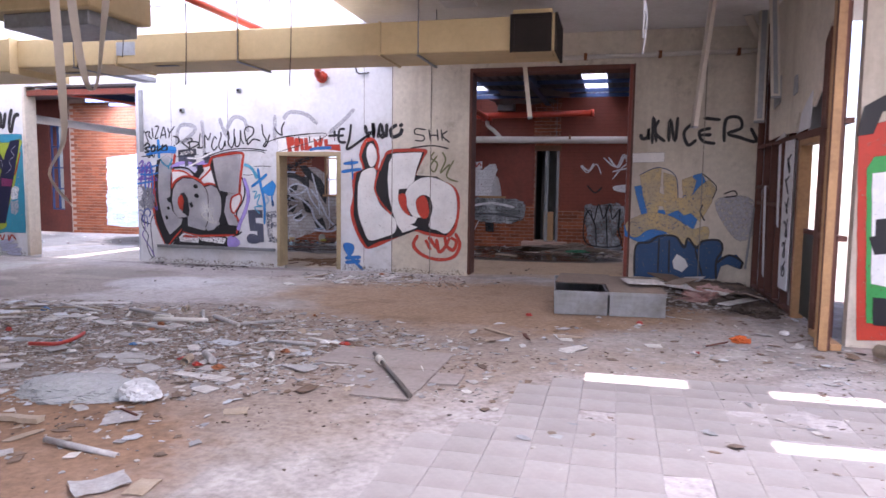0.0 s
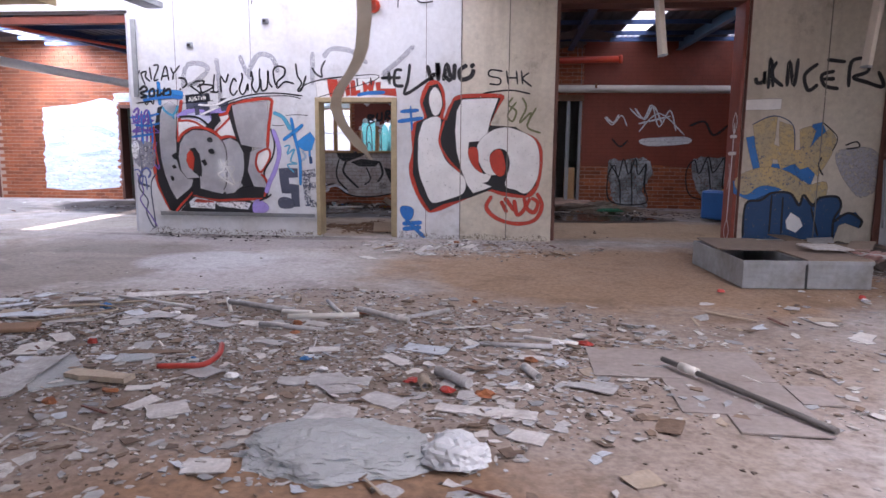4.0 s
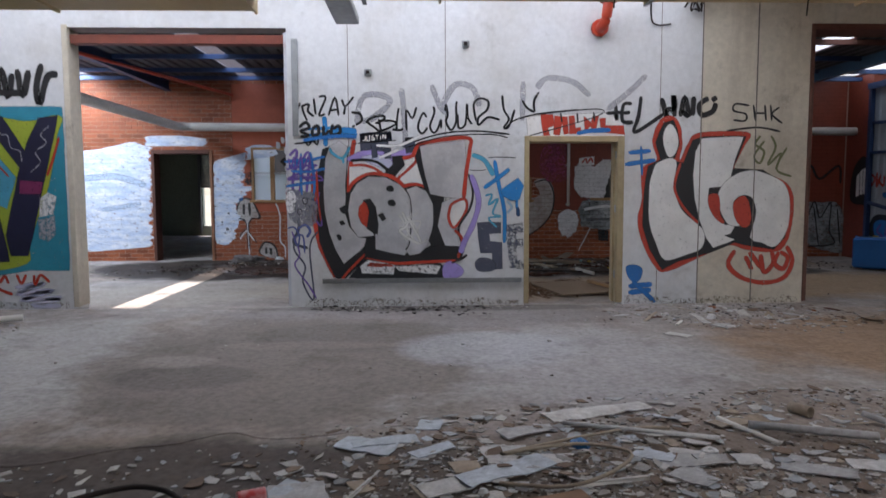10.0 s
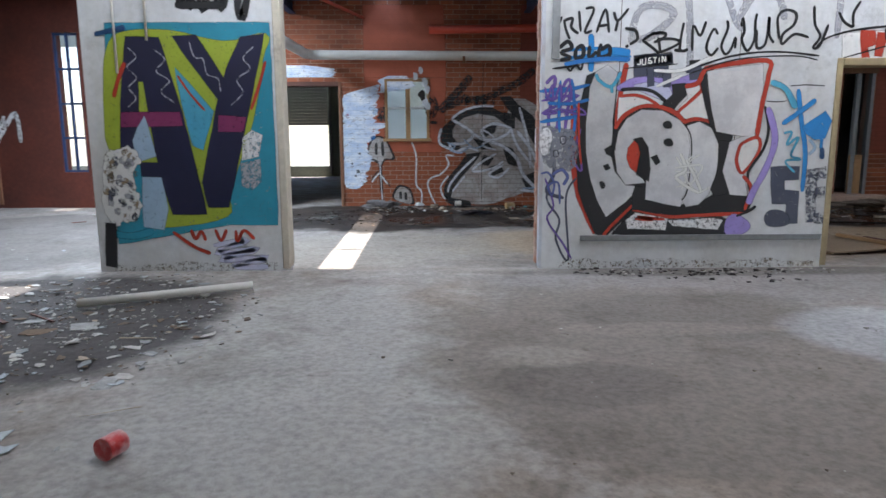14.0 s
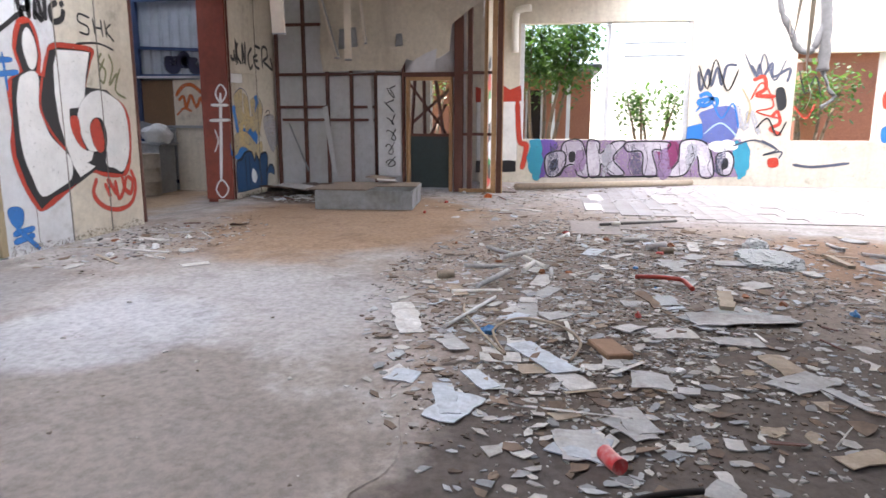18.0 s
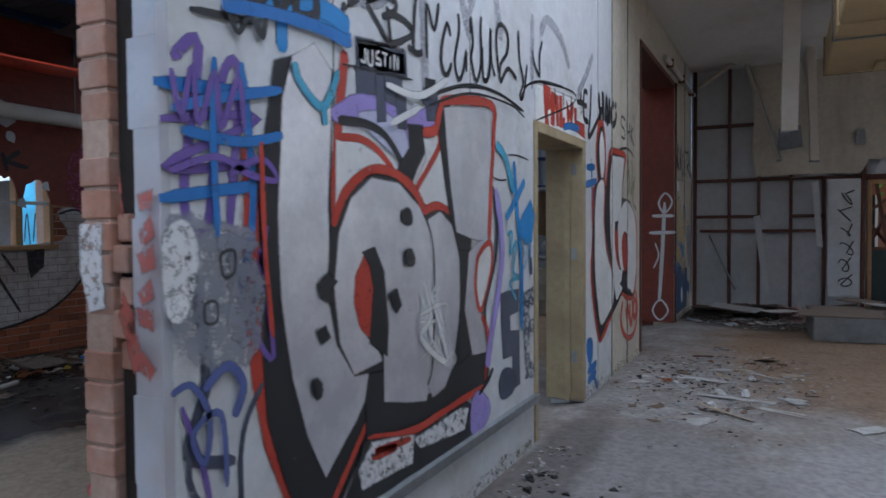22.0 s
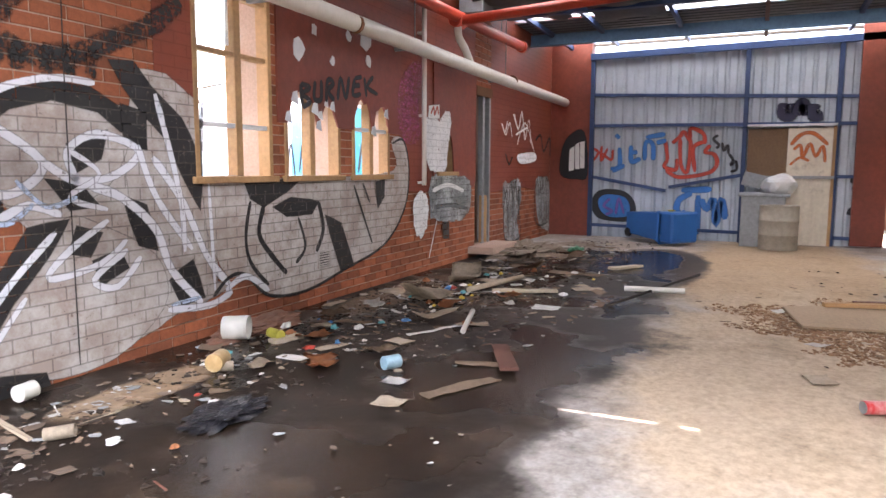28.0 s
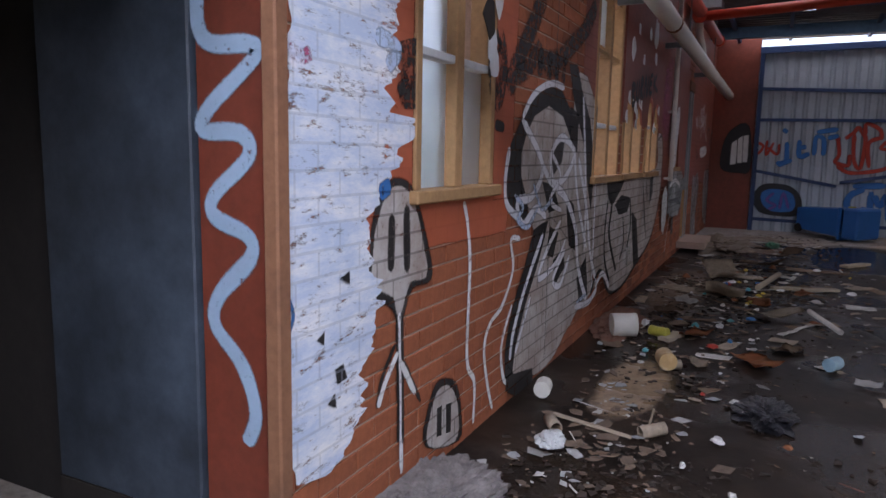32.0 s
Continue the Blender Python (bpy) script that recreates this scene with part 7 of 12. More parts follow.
stroke(g, "outline", SB_BLACK, "F", 0, [(-9.39, 1.53), (-9.20, 1.68), (-8.89, 1.76), (-8.63, 1.75), (-8.41, 1.64), (-8.34, 1.54), (-8.41, 1.50), (-8.58, 1.62), (-8.90, 1.67), (-9.17, 1.59), (-9.32, 1.47), (-9.39, 1.36), (-9.38, 1.22), (-9.27, 1.08), (-9.21, 0.94), (-9.42, 1.02), (-9.57, 1.10), (-9.59, 1.24), (-9.54, 1.40)])
stroke(g, "fin", SB_BLACK, "F", 0, [(-8.48, 1.95), (-8.29, 1.96), (-8.15, 1.81), (-7.88, 1.61), (-7.73, 1.38), (-7.66, 1.77), (-7.72, 0.94), (-7.89, 1.21), (-8.02, 1.46), (-8.22, 1.63), (-8.37, 1.79)])
stroke(g, "stroke", SB_BLACK, "F", 0, [(-8.41, 1.67), (-8.21, 1.63), (-8.21, 1.39), (-8.38, 1.41)])
stroke(g, "leg", SB_BLACK, "F", 0, [(-9.10, 0.89), (-8.84, 0.93), (-8.99, 0.72), (-9.23, 0.47), (-9.39, 0.23), (-9.43, 0.04), (-9.52, 0.10), (-9.53, 0.26), (-9.43, 0.48), (-9.25, 0.68)])
stroke(g, "base", SB_BLACK, "F", 0, [(-9.52, 0.16), (-9.39, 0.06), (-9.05, -0.00), (-9.02, -0.07), (-9.33, -0.07), (-9.49, 0.01)])
stroke(g, "wedge", SB_BLACK, "F", 0, [(-8.81, 1.39), (-8.53, 1.50), (-8.59, 1.32), (-8.76, 1.23)])
stroke(g, "wedge", SB_BLACK, "F", 0, [(-8.97, 1.18), (-8.74, 1.14), (-8.61, 1.01), (-8.82, 1.00)])
stroke(g, "wedge", SB_BLACK, "F", 0, [(-8.78, 0.88), (-8.61, 0.83), (-8.70, 0.69), (-8.84, 0.72)])
stroke(g, "wedge", SB_BLACK, "F", 0, [(-8.43, 1.06), (-8.24, 0.99), (-8.15, 0.67), (-8.31, 0.73)])
stroke(g, "wedge", SB_BLACK, "F", 0, [(-8.68, 0.65), (-8.47, 0.70), (-8.41, 0.58), (-8.62, 0.49)])
stroke(g, "wedge", SB_BLACK, "F", 0, [(-8.05, 0.44), (-7.82, 0.55), (-7.71, 0.26), (-7.94, 0.23)])
stroke(g, "ghost", SB_GHOST, "L", 0.051, [(-9.39, 1.55), (-8.99, 1.29), (-9.16, 1.11), (-9.42, 1.09), (-9.32, 0.95), (-9.09, 1.03), (-8.88, 0.96)])
stroke(g, "ghost", SB_GHOST, "L", 0.051, [(-8.99, 1.29), (-8.76, 1.17), (-8.47, 1.21), (-8.28, 1.37), (-8.60, 1.47), (-8.82, 1.35), (-8.76, 1.17)])
stroke(g, "ghost", SB_GHOST, "L", 0.060, [(-8.68, 1.14), (-8.43, 1.05), (-8.16, 0.82), (-8.03, 0.51), (-7.74, 0.21)])
stroke(g, "ghost", SB_GHOST, "L", 0.043, [(-8.55, 0.91), (-8.84, 0.74), (-8.99, 0.58), (-8.62, 0.63), (-8.41, 0.77)])
stroke(g, "ghost", SB_GHOST, "L", 0.060, [(-8.16, 1.33), (-7.89, 0.99), (-7.67, 0.57), (-7.42, 0.30)])
stroke(g, "ghost", SB_GHOST, "L", 0.051, [(-8.08, 0.22), (-7.66, 0.18), (-7.40, 0.25)])
stroke(g, "ghost", SB_GHOST, "L", 0.043, [(-8.41, 0.70), (-8.68, 0.53), (-8.50, 0.46), (-8.30, 0.64)])
stroke(g, "ghost", SB_GHOST, "L", 0.043, [(-8.93, 0.86), (-9.23, 0.58), (-9.42, 0.34), (-9.47, 0.18)])
stroke(g, "ghost", SB_GHOST, "L", 0.051, [(-8.29, 1.41), (-8.14, 1.04), (-7.82, 0.64)])
stroke(g, "ghost", SB_GHOST, "L", 0.034, [(-8.81, 1.36), (-8.60, 1.21), (-8.82, 1.07), (-8.55, 0.98)])
stroke(g, "ghost", SB_GHOST, "L", 0.043, [(-9.39, 1.56), (-9.20, 1.70), (-8.89, 1.79), (-8.60, 1.79)])
stroke(g, "ghost", SB_GHOST, "L", 0.043, [(-9.58, 1.39), (-9.63, 1.22), (-9.59, 1.08), (-9.38, 0.99)])
stroke(g, "ghost", SB_GHOST, "L", 0.034, [(-9.38, 0.20), (-9.29, 0.31), (-9.14, 0.49)])
stroke(g, "ghost", SB_SKY, "L", 0.03, [(-9.48, 1.13), (-9.33, 1.05), (-9.42, 0.99), (-9.23, 0.93), (-9.06, 1.04)])
stroke(g, "ghost", SB_SKY, "L", 0.03, [(-9.16, 1.18), (-8.98, 1.02), (-8.77, 1.07)])
stroke(g, "ghost", SB_SKY, "L", 0.03, [(-8.05, 0.25), (-7.75, 0.26)])
stroke(g, "outline", SB_BLACK, "L", 0.028, [(-4.66, 1.55), (-4.38, 1.59), (-4.24, 1.24), (-4.36, 0.78), (-4.86, 0.39), (-5.70, 0.21), (-6.40, 0.09), (-6.94, 0.14), (-7.23, 0.36), (-7.43, 0.37), (-7.62, 0.24)])
stroke(g, "wedge", SB_BLACK, "F", 0, [(-7.21, 1.13), (-6.46, 1.15), (-6.66, 1.05), (-6.98, 0.93), (-7.15, 1.01)])
stroke(g, "wedge", SB_BLACK, "F", 0, [(-6.85, 0.92), (-6.59, 0.98), (-6.16, 0.94), (-6.28, 0.83), (-6.66, 0.83)])
stroke(g, "wedge", SB_BLACK, "F", 0, [(-6.05, 0.79), (-5.77, 0.69), (-5.53, 0.23), (-5.78, 0.22)])
stroke(g, "wedge", SB_BLACK, "F", 0, [(-5.05, 1.10), (-4.85, 1.14), (-4.87, 0.94), (-5.01, 0.82)])
stroke(g, "stroke", SB_BLACK, "L", 0.05, [(-6.98, 0.93), (-7.05, 0.69), (-6.87, 0.47), (-6.68, 0.30)])
stroke(g, "stroke", SB_BLACK, "L", 0.05, [(-6.16, 0.93), (-6.09, 0.66), (-6.21, 0.45)])
stroke(g, "stroke", SB_BLACK, "L", 0.035, [(-6.49, 0.80), (-6.39, 0.52), (-6.54, 0.38)])
stroke(g, "stroke", SB_BLACK, "L", 0.03, [(-5.51, 1.08), (-5.34, 0.78), (-5.14, 0.43)])
stroke(g, "stroke", SB_BLACK, "L", 0.035, [(-7.15, 0.98), (-7.22, 0.70), (-7.17, 0.46), (-6.94, 0.23)])
stroke(g, "stroke", SB_BLACK, "L", 0.03, [(-5.33, 1.10), (-5.19, 0.89)])
stroke(g, "ghost", SB_GHOST, "L", 0.034, [(-7.63, 1.14), (-7.60, 0.29)])
stroke(g, "ghost", SB_GHOST, "L", 0.051, [(-8.12, 1.77), (-7.93, 1.07), (-7.90, 0.63)])
stroke(g, "ghost", SB_GHOST, "L", 0.051, [(-7.48, 0.27), (-7.23, 0.35), (-6.94, 0.18)])
stroke(g, "joint", SB_BLACK, "L", 0.009, [(-8.80, 2.6), (-8.815, 1.8), (-8.82, 0.9), (-8.82, 0.0)])
vent = holder("wall_vent", "small white slotted air vent in the brick wall", "vent")
for x0, z0, x1, z1 in ((-6.19, 0.28, -5.97, 0.30), (-6.19, 0.43, -5.97, 0.45), (-6.19, 0.30, -6.17, 0.43), (-5.99, 0.30, -5.97, 0.43)):
    block("frame", (x0, BY0 - 0.028, z0, x1, BY0 - 0.004, z1), AIR_VENT, vent)
block("backing", (-6.17, BY0 - 0.012, 0.30, -5.99, BY0 - 0.008, 0.43), VOID, vent)
for k in range(5):
    block("slat", (-6.17, BY0 - 0.024, 0.308 + 0.025 * k, -5.99, BY0 - 0.014, 0.322 + 0.025 * k), AIR_VENT, vent)
g = graffiti("graffiti_tag", "thin white wandering spray line on brick", "y", 17.405, -1)
stroke(g, "stroke", SB_WHITE, "L", 0.03, [(-10.15,1.13), (-10.1,1.02), (-10.06,0.81), (-10.07,0.35), (-9.97,0.2), (-9.97,-0.02)])
stroke(g, "stroke", SB_WHITE, "L", 0.03, [(-9.35,0.87), (-9.5,0.88), (-9.45,0.71), (-9.6,0.53), (-9.78,0.46), (-9.85,0.34), (-9.79,0.13), (-9.71,-0.03)])
stroke(g, "stroke", SB_WHITE, "L", 0.03, [(-9.3,0.23), (-9.51,0.06), (-9.6,0.29), (-9.45,0.5)])
g = graffiti("graffiti_figure", "grey long-headed stick figure outlined in black", "y", 17.405, -1)
stroke(g, "head", SB_BLACK, "S", 0, [(-10.96,0.94), (-10.94,1.11), (-10.86,1.22), (-10.74,1.24), (-10.63,1.17), (-10.52,0.96), (-10.48,0.82), (-10.65,0.81), (-10.75,0.68), (-10.79,0.75), (-10.96,0.85)])
stroke(g, "head", SB_SILVER, "S", 0, [(-10.94,0.94), (-10.91,1.08), (-10.85,1.18), (-10.75,1.21), (-10.65,1.15), (-10.56,0.96), (-10.53,0.84), (-10.67,0.84), (-10.75,0.72), (-10.79,0.8), (-10.93,0.87)])
stroke(g, "eye", SB_BLACK, "S", 0, [(-10.83,1.09), (-10.81,1.09), (-10.81,0.93), (-10.83,0.93)])
stroke(g, "eye", SB_BLACK, "S", 0, [(-10.71,1.11), (-10.69,1.11), (-10.68,0.91), (-10.7,0.91)])
stroke(g, "body", SB_WHITE, "L", 0.03, [(-10.75,0.72), (-10.74,0.52), (-10.73,0.3), (-10.72,0.03)])
stroke(g, "body", SB_BLACK, "L", 0.02, [(-10.77,0.7), (-10.76,0.49), (-10.75,0.31), (-10.75,0.18)])
stroke(g, "body", SB_BLACK, "L", 0.02, [(-10.73,0.7), (-10.72,0.49), (-10.71,0.16)])
stroke(g, "limb", SB_BLACK, "L", 0.022, [(-10.78,0.6), (-10.88,0.49), (-10.92,0.38)])
stroke(g, "limb", SB_WHITE, "L", 0.03, [(-10.76,0.56), (-10.86,0.46), (-10.91,0.38)])
stroke(g, "limb", SB_BLACK, "L", 0.022, [(-10.71,0.51), (-10.56,0.29)])
stroke(g, "limb", SB_WHITE, "L", 0.03, [(-10.74,0.52), (-10.61,0.34)])
stroke(g, "smear", SB_BLUE, "L", 0.06, [(-10.91,1.2), (-10.83,1.23)])
g = graffiti("graffiti_figure", "small grey face peeping over the rubble", "y", 17.405, -1)
stroke(g, "head", SB_BLACK, "S", 0, [(-10.49,0.07), (-10.48,0.21), (-10.41,0.31), (-10.29,0.3), (-10.19,0.24), (-10.14,0.09), (-10.15,-0.03)])
stroke(g, "head", SB_SILVER, "S", 0, [(-10.46,0.06), (-10.45,0.19), (-10.38,0.27), (-10.3,0.27), (-10.22,0.21), (-10.17,0.1), (-10.19,-0.02)])
stroke(g, "eye", SB_BLACK, "F", 0, [(-10.38,0.2), (-10.36,0.2), (-10.36,0.06), (-10.38,0.07)])
stroke(g, "eye", SB_BLACK, "F", 0, [(-10.29,0.19), (-10.26,0.18), (-10.26,0.04), (-10.28,0.05)])
g = graffiti("graffiti_marks", "heavy smeared black roller marks on brick", "y", 17.405, -1)
stroke(g, "mark", SB_SMEAR, "L", 0.14, [(-9.62,1.69), (-9.47,1.86), (-9.22,2.11), (-9.03,2.34)])
stroke(g, "mark", SB_SMEAR, "L", 0.1, [(-9.54,1.76), (-9.3,1.84), (-9.14,1.96), (-9.09,1.86)])
stroke(g, "mark", SB_SMEAR, "L", 0.09, [(-9.11,1.81), (-9.09,1.96)])
stroke(g, "mark", SB_SMEAR, "L", 0.09, [(-8.93,1.8), (-8.91,1.99)])
stroke(g, "mark", SB_SMEAR, "L", 0.08, [(-8.77,1.81), (-8.75,2.0)])
stroke(g, "mark", SB_SMEAR, "L", 0.08, [(-8.63,1.81), (-8.59,2.01)])
stroke(g, "mark", SB_SMEAR, "L", 0.13, [(-9.15,1.91), (-8.78,1.93), (-8.45,2.08), (-8.12,2.24), (-7.85,2.46)])
stroke(g, "mark", SB_SMEAR, "C", 0.1, [(-9.76,1.93), (-9.69,1.79), (-9.77,1.62), (-9.85,1.77)])
stroke(g, "bar", SB_BLACK, "L", 0.05, [(-9.79,1.5), (-9.66,1.49)])
stroke(g, "mark", SB_SMEAR, "L", 0.16, [(-10.71,1.78), (-10.69,1.69), (-10.68,1.52)])
stroke(g, "mark", SB_SMEAR, "L", 0.1, [(-10.76,1.63), (-10.7,1.57)])
g = graffiti("paint_patch", "roughly brushed white paint on brick", "y", 17.405, -1)
stroke(g, "patch", SB_BRUSH, "B", 0, [(-14.71,2.18), (-13.75,2.27), (-13.06,2.43), (-12.72,2.3), (-12.75,0.23), (-13.37,0.18), (-14.07,0.12), (-14.74,0.19)])
stroke(g, "patch", SB_BRUSH, "B", 0, [(-12.8,2.53), (-12.22,2.56), (-11.57,2.49), (-11.54,2.3), (-11.61,1.11), (-11.58,0.41), (-11.55,2.32), (-12.81,2.33)])
stroke(g, "patch", SB_BRUSH, "B", 0, [(-11.42,2.01), (-10.75,2.2), (-10.78,1.84), (-10.82,1.7), (-10.81,1.49), (-10.65,1.49), (-10.65,1.45), (-10.76,1.37), (-10.73,1.3), (-10.9,1.22), (-10.97,1.07), (-10.94,0.94), (-10.9,0.78), (-10.95,0.66), (-11.03,0.54), (-11.0,0.39), (-11.13,0.29), (-11.22,0.25), (-11.37,0.28), (-11.55,0.5)])
stroke(g, "patch", SB_BRUSH, "B", 0, [(-10.74,2.29), (-10.57,2.36), (-10.23,2.35), (-10.09,2.24), (-10.16,2.12), (-10.72,2.04)])
stroke(g, "wash", SB_SKY, "L", 0.12, [(-14.32,1.63), (-13.48,1.7), (-12.83,1.51)])
stroke(g, "wash", SB_SKY, "L", 0.08, [(-13.77,1.0), (-12.94,1.13)])
stroke(g, "wash", SB_SKY, "L", 0.08, [(-14.61,1.26), (-14.05,1.31)])
g = graffiti("graffiti_marks", "blue scribbles and dark flecks on the white paint", "y", 17.3985, -1)
stroke(g, "scribble", SB_BLUE, "L", 0.015, [(-11.45, 0.92), (-11.42, 0.85), (-11.44, 0.80)])
stroke(g, "scribble", SB_SKY, "L", 0.06, [(-10.95, 1.76), (-10.79, 1.73), (-10.87, 1.66)])
stroke(g, "scribble", SB_MAGENTA, "L", 0.04, [(-11.43, 1.65), (-11.37, 1.63), (-11.32, 1.65)])
stroke(g, "fleck", SB_BLACK, "F", 0, [(-11.19, 0.61), (-11.16, 0.61), (-11.14, 0.57), (-11.18, 0.57)])
stroke(g, "fleck", SB_BLACK, "F", 0, [(-11.23, 0.51), (-11.21, 0.52), (-11.20, 0.49)])
stroke(g, "fleck", SB_BLACK, "F", 0, [(-11.16, 0.93), (-11.12, 0.93), (-11.11, 0.91)])
stroke(g, "fleck", SB_BLACK, "F", 0, [(-11.29, 0.74), (-11.27, 0.75), (-11.27, 0.73)])
g = graffiti("paint_patch", "white heart-shaped and grey cloud paint blots", "y", 17.386, -1)
stroke(g, "blot", SB_WHITE, "R", 0, [(-3.76,1.9), (-3.5,2.0), (-3.4,1.88), (-3.15,2.04), (-3.04,1.9), (-3.12,1.53), (-3.21,1.22), (-3.53,1.22), (-3.77,1.38)])
stroke(g, "blot", SB_GREY, "R", 0, [(-3.64,0.88), (-3.59,1.12), (-3.21,1.18), (-2.46,1.12), (-2.3,0.91), (-2.33,0.67), (-2.77,0.54), (-3.35,0.57), (-3.62,0.67)])
stroke(g, "blot", SB_WHITE, "R", 0, [(-4.09,0.9), (-3.92,0.95), (-3.74,0.86), (-3.77,0.54), (-3.97,0.4), (-4.14,0.57)])
stroke(g, "drip", SB_WHITE, "L", 0.02, [(-3.46,0.57), (-3.59,0.31), (-3.7,0.09)])
stroke(g, "stem", SB_BLACK, "L", 0.06, [(-3.18,0.55), (-3.18,0.35)])
stroke(g, "wash", SB_WHITE, "L", 0.05, [(-3.54,1.02), (-2.92,1.04), (-2.46,0.83), (-3.35,0.73)])
stroke(g, "wash", SB_SLATE, "L", 0.05, [(-3.35,0.94), (-3.07,0.79), (-2.46,0.68)])
g = graffiti("graffiti_piece", "pair of grey outlined palms sprayed on brick", "y", 17.405, -1)
stroke(g, "palm", SB_GREY, "R", 0, [(-0.79,0.94), (-0.71,1.05), (-0.49,0.99), (-0.28,1.06), (0.09,1.03), (0.19,0.72), (0.01,0.35), (0.11,-0.05), (-0.57,0.02), (-0.74,0.49)])
stroke(g, "outline", SB_BLACK, "L", 0.03, [(-0.75,0.94), (-0.53,0.57), (-0.48,0.03)])
stroke(g, "outline", SB_BLACK, "L", 0.03, [(-0.27,1.0), (-0.21,0.0)])
stroke(g, "outline", SB_BLACK, "L", 0.03, [(0.05,0.96), (0.06,0.25)])
stroke(g, "palm", SB_GREY, "R", 0, [(1.1,0.99), (1.31,1.11), (1.95,1.04), (2.14,0.64), (2.29,0.08), (1.45,0.14), (1.16,0.58)])
stroke(g, "outline", SB_BLACK, "L", 0.03, [(1.43,1.03), (1.57,0.15)])
stroke(g, "outline", SB_BLACK, "L", 0.03, [(1.95,0.97), (2.04,0.21)])
g = graffiti("graffiti_tag", "dark tag over the broken windows", "y", 17.385, -1)
stroke(g, "stroke", SP_BLACK, "L", 0.047, [(-6.43,2.03), (-6.41,1.83)])
stroke(g, "stroke", SP_BLACK, "L", 0.047, [(-6.43,2.03), (-6.29,2.01), (-6.4,1.94), (-6.28,1.88), (-6.41,1.82)])
stroke(g, "stroke", SP_BLACK, "L", 0.047, [(-6.2,2.08), (-6.22,1.92), (-6.11,1.92), (-6.1,2.1)])
stroke(g, "stroke", SP_BLACK, "L", 0.047, [(-6.02,1.9), (-5.99,2.11), (-5.89,2.09), (-5.99,2.01), (-5.88,1.93)])
stroke(g, "stroke", SP_BLACK, "L", 0.047, [(-5.82,1.94), (-5.76,2.16), (-5.67,1.97), (-5.6,2.19)])
stroke(g, "stroke", SP_BLACK, "L", 0.047, [(-5.49,2.19), (-5.53,2.02), (-5.37,2.04)])
stroke(g, "stroke", SP_BLACK, "L", 0.047, [(-5.49,2.19), (-5.35,2.22)])
stroke(g, "stroke", SP_BLACK, "L", 0.047, [(-5.51,2.11), (-5.39,2.13)])
stroke(g, "stroke", SP_BLACK, "L", 0.047, [(-5.3,2.22), (-5.26,2.02)])
stroke(g, "stroke", SP_BLACK, "L", 0.047, [(-5.11,2.25), (-5.24,2.13), (-5.02,2.07)])
g = graffiti("graffiti_marks", "white and black scrawled tags by the narrow doorway", "y", 17.384, -1)
stroke(g, "scrawl", SB_WHITE, "L", 0.03, [(-0.37,2.2), (-0.06,1.97), (0.12,2.28), (0.3,1.79), (0.53,2.16), (0.68,1.7)])
stroke(g, "scrawl", SB_WHITE, "L", 0.03, [(-0.14,1.68), (0.3,2.09), (0.88,1.6)])
stroke(g, "scrawl", SB_WHITE, "L", 0.025, [(-0.92,2.0), (-0.74,1.83), (-0.54,2.04), (-0.41,1.8)])
stroke(g, "scrap", SB_WHITE, "S", 0, [(-0.07,1.5), (0.88,1.56), (0.96,1.43), (0.11,1.37)])
stroke(g, "scrawl", SB_BLACK, "L", 0.05, [(0.97,1.81), (1.3,1.91), (1.52,1.61), (1.93,1.89), (1.98,1.51)])
stroke(g, "scrawl", SB_BLACK, "L", 0.04, [(-0.74,1.52), (-0.55,1.34), (-0.38,1.48)])
stroke(g, "mark", SP_WHITE, "F", 0, [(-3.7,2.05), (-3.4,2.09), (-3.4,1.93), (-3.71,1.91)])
stroke(g, "letter", SP_RED, "L", 0.03, [(-3.65,1.96), (-3.57,2.05), (-3.54,1.96), (-3.46,2.06), (-3.42,1.97)])
stroke(g, "smudge", SB_MAGENTA, "S", 0, [(-4.5,2.21), (-4.19,2.51), (-3.93,2.5), (-4.03,2.06), (-3.99,1.65), (-4.3,1.57), (-4.52,1.76)])
stroke(g, "cloud", SB_GREY, "R", 0, [(-3.68,0.87), (-3.64,1.11), (-3.3,1.16), (-2.88,1.1), (-2.37,1.1), (-2.27,0.8), (-2.55,0.56), (-3.11,0.54), (-3.52,0.61)])
stroke(g, "cloud", SB_WHITE, "L", 0.06, [(-3.6,0.97), (-3.1,1.04), (-2.54,0.94)])
stroke(g, "cloud", SB_SLATE, "L", 0.05, [(-3.55,0.75), (-3.0,0.76), (-2.42,0.68)])
stroke(g, "stem", SB_BLACK, "F", 0, [(-3.28,0.53), (-3.07,0.52), (-3.07,0.3), (-3.26,0.32)])
stroke(g, "hand", SB_BLACK, "C", 0.03, [(-0.7,0.07), (-0.79,0.64), (-0.65,0.91), (-0.56,0.62), (-0.45,1.06), (-0.32,0.71), (-0.18,1.07), (-0.11,0.7), (0.07,0.95), (0.03,0.49), (0.09,0.05)])
stroke(g, "hand", SB_BLACK, "C", 0.03, [(1.12,0.21), (0.96,0.75), (1.13,1.05), (1.25,0.74), (1.43,1.13), (1.56,0.77), (1.79,1.1), (1.78,0.5), (1.88,0.2)])
g = graffiti("graffiti_tag", "white scrawl on red paint", "y", 17.405, -1)
stroke(g, "stroke", SB_WHITE, "L", 0.041, [(-0.25,2.21), (-0.02,1.96), (0.16,2.25), (0.36,1.88)])
stroke(g, "stroke", SB_WHITE, "L", 0.041, [(-0.15,1.86), (0.55,2.03)])
stroke(g, "stroke", SB_WHITE, "L", 0.041, [(-0.89,2.01), (-0.72,1.88), (-0.6,2.06)])
g = graffiti("graffiti_tag", "pale magenta smudge on brick", "y", 17.405, -1)
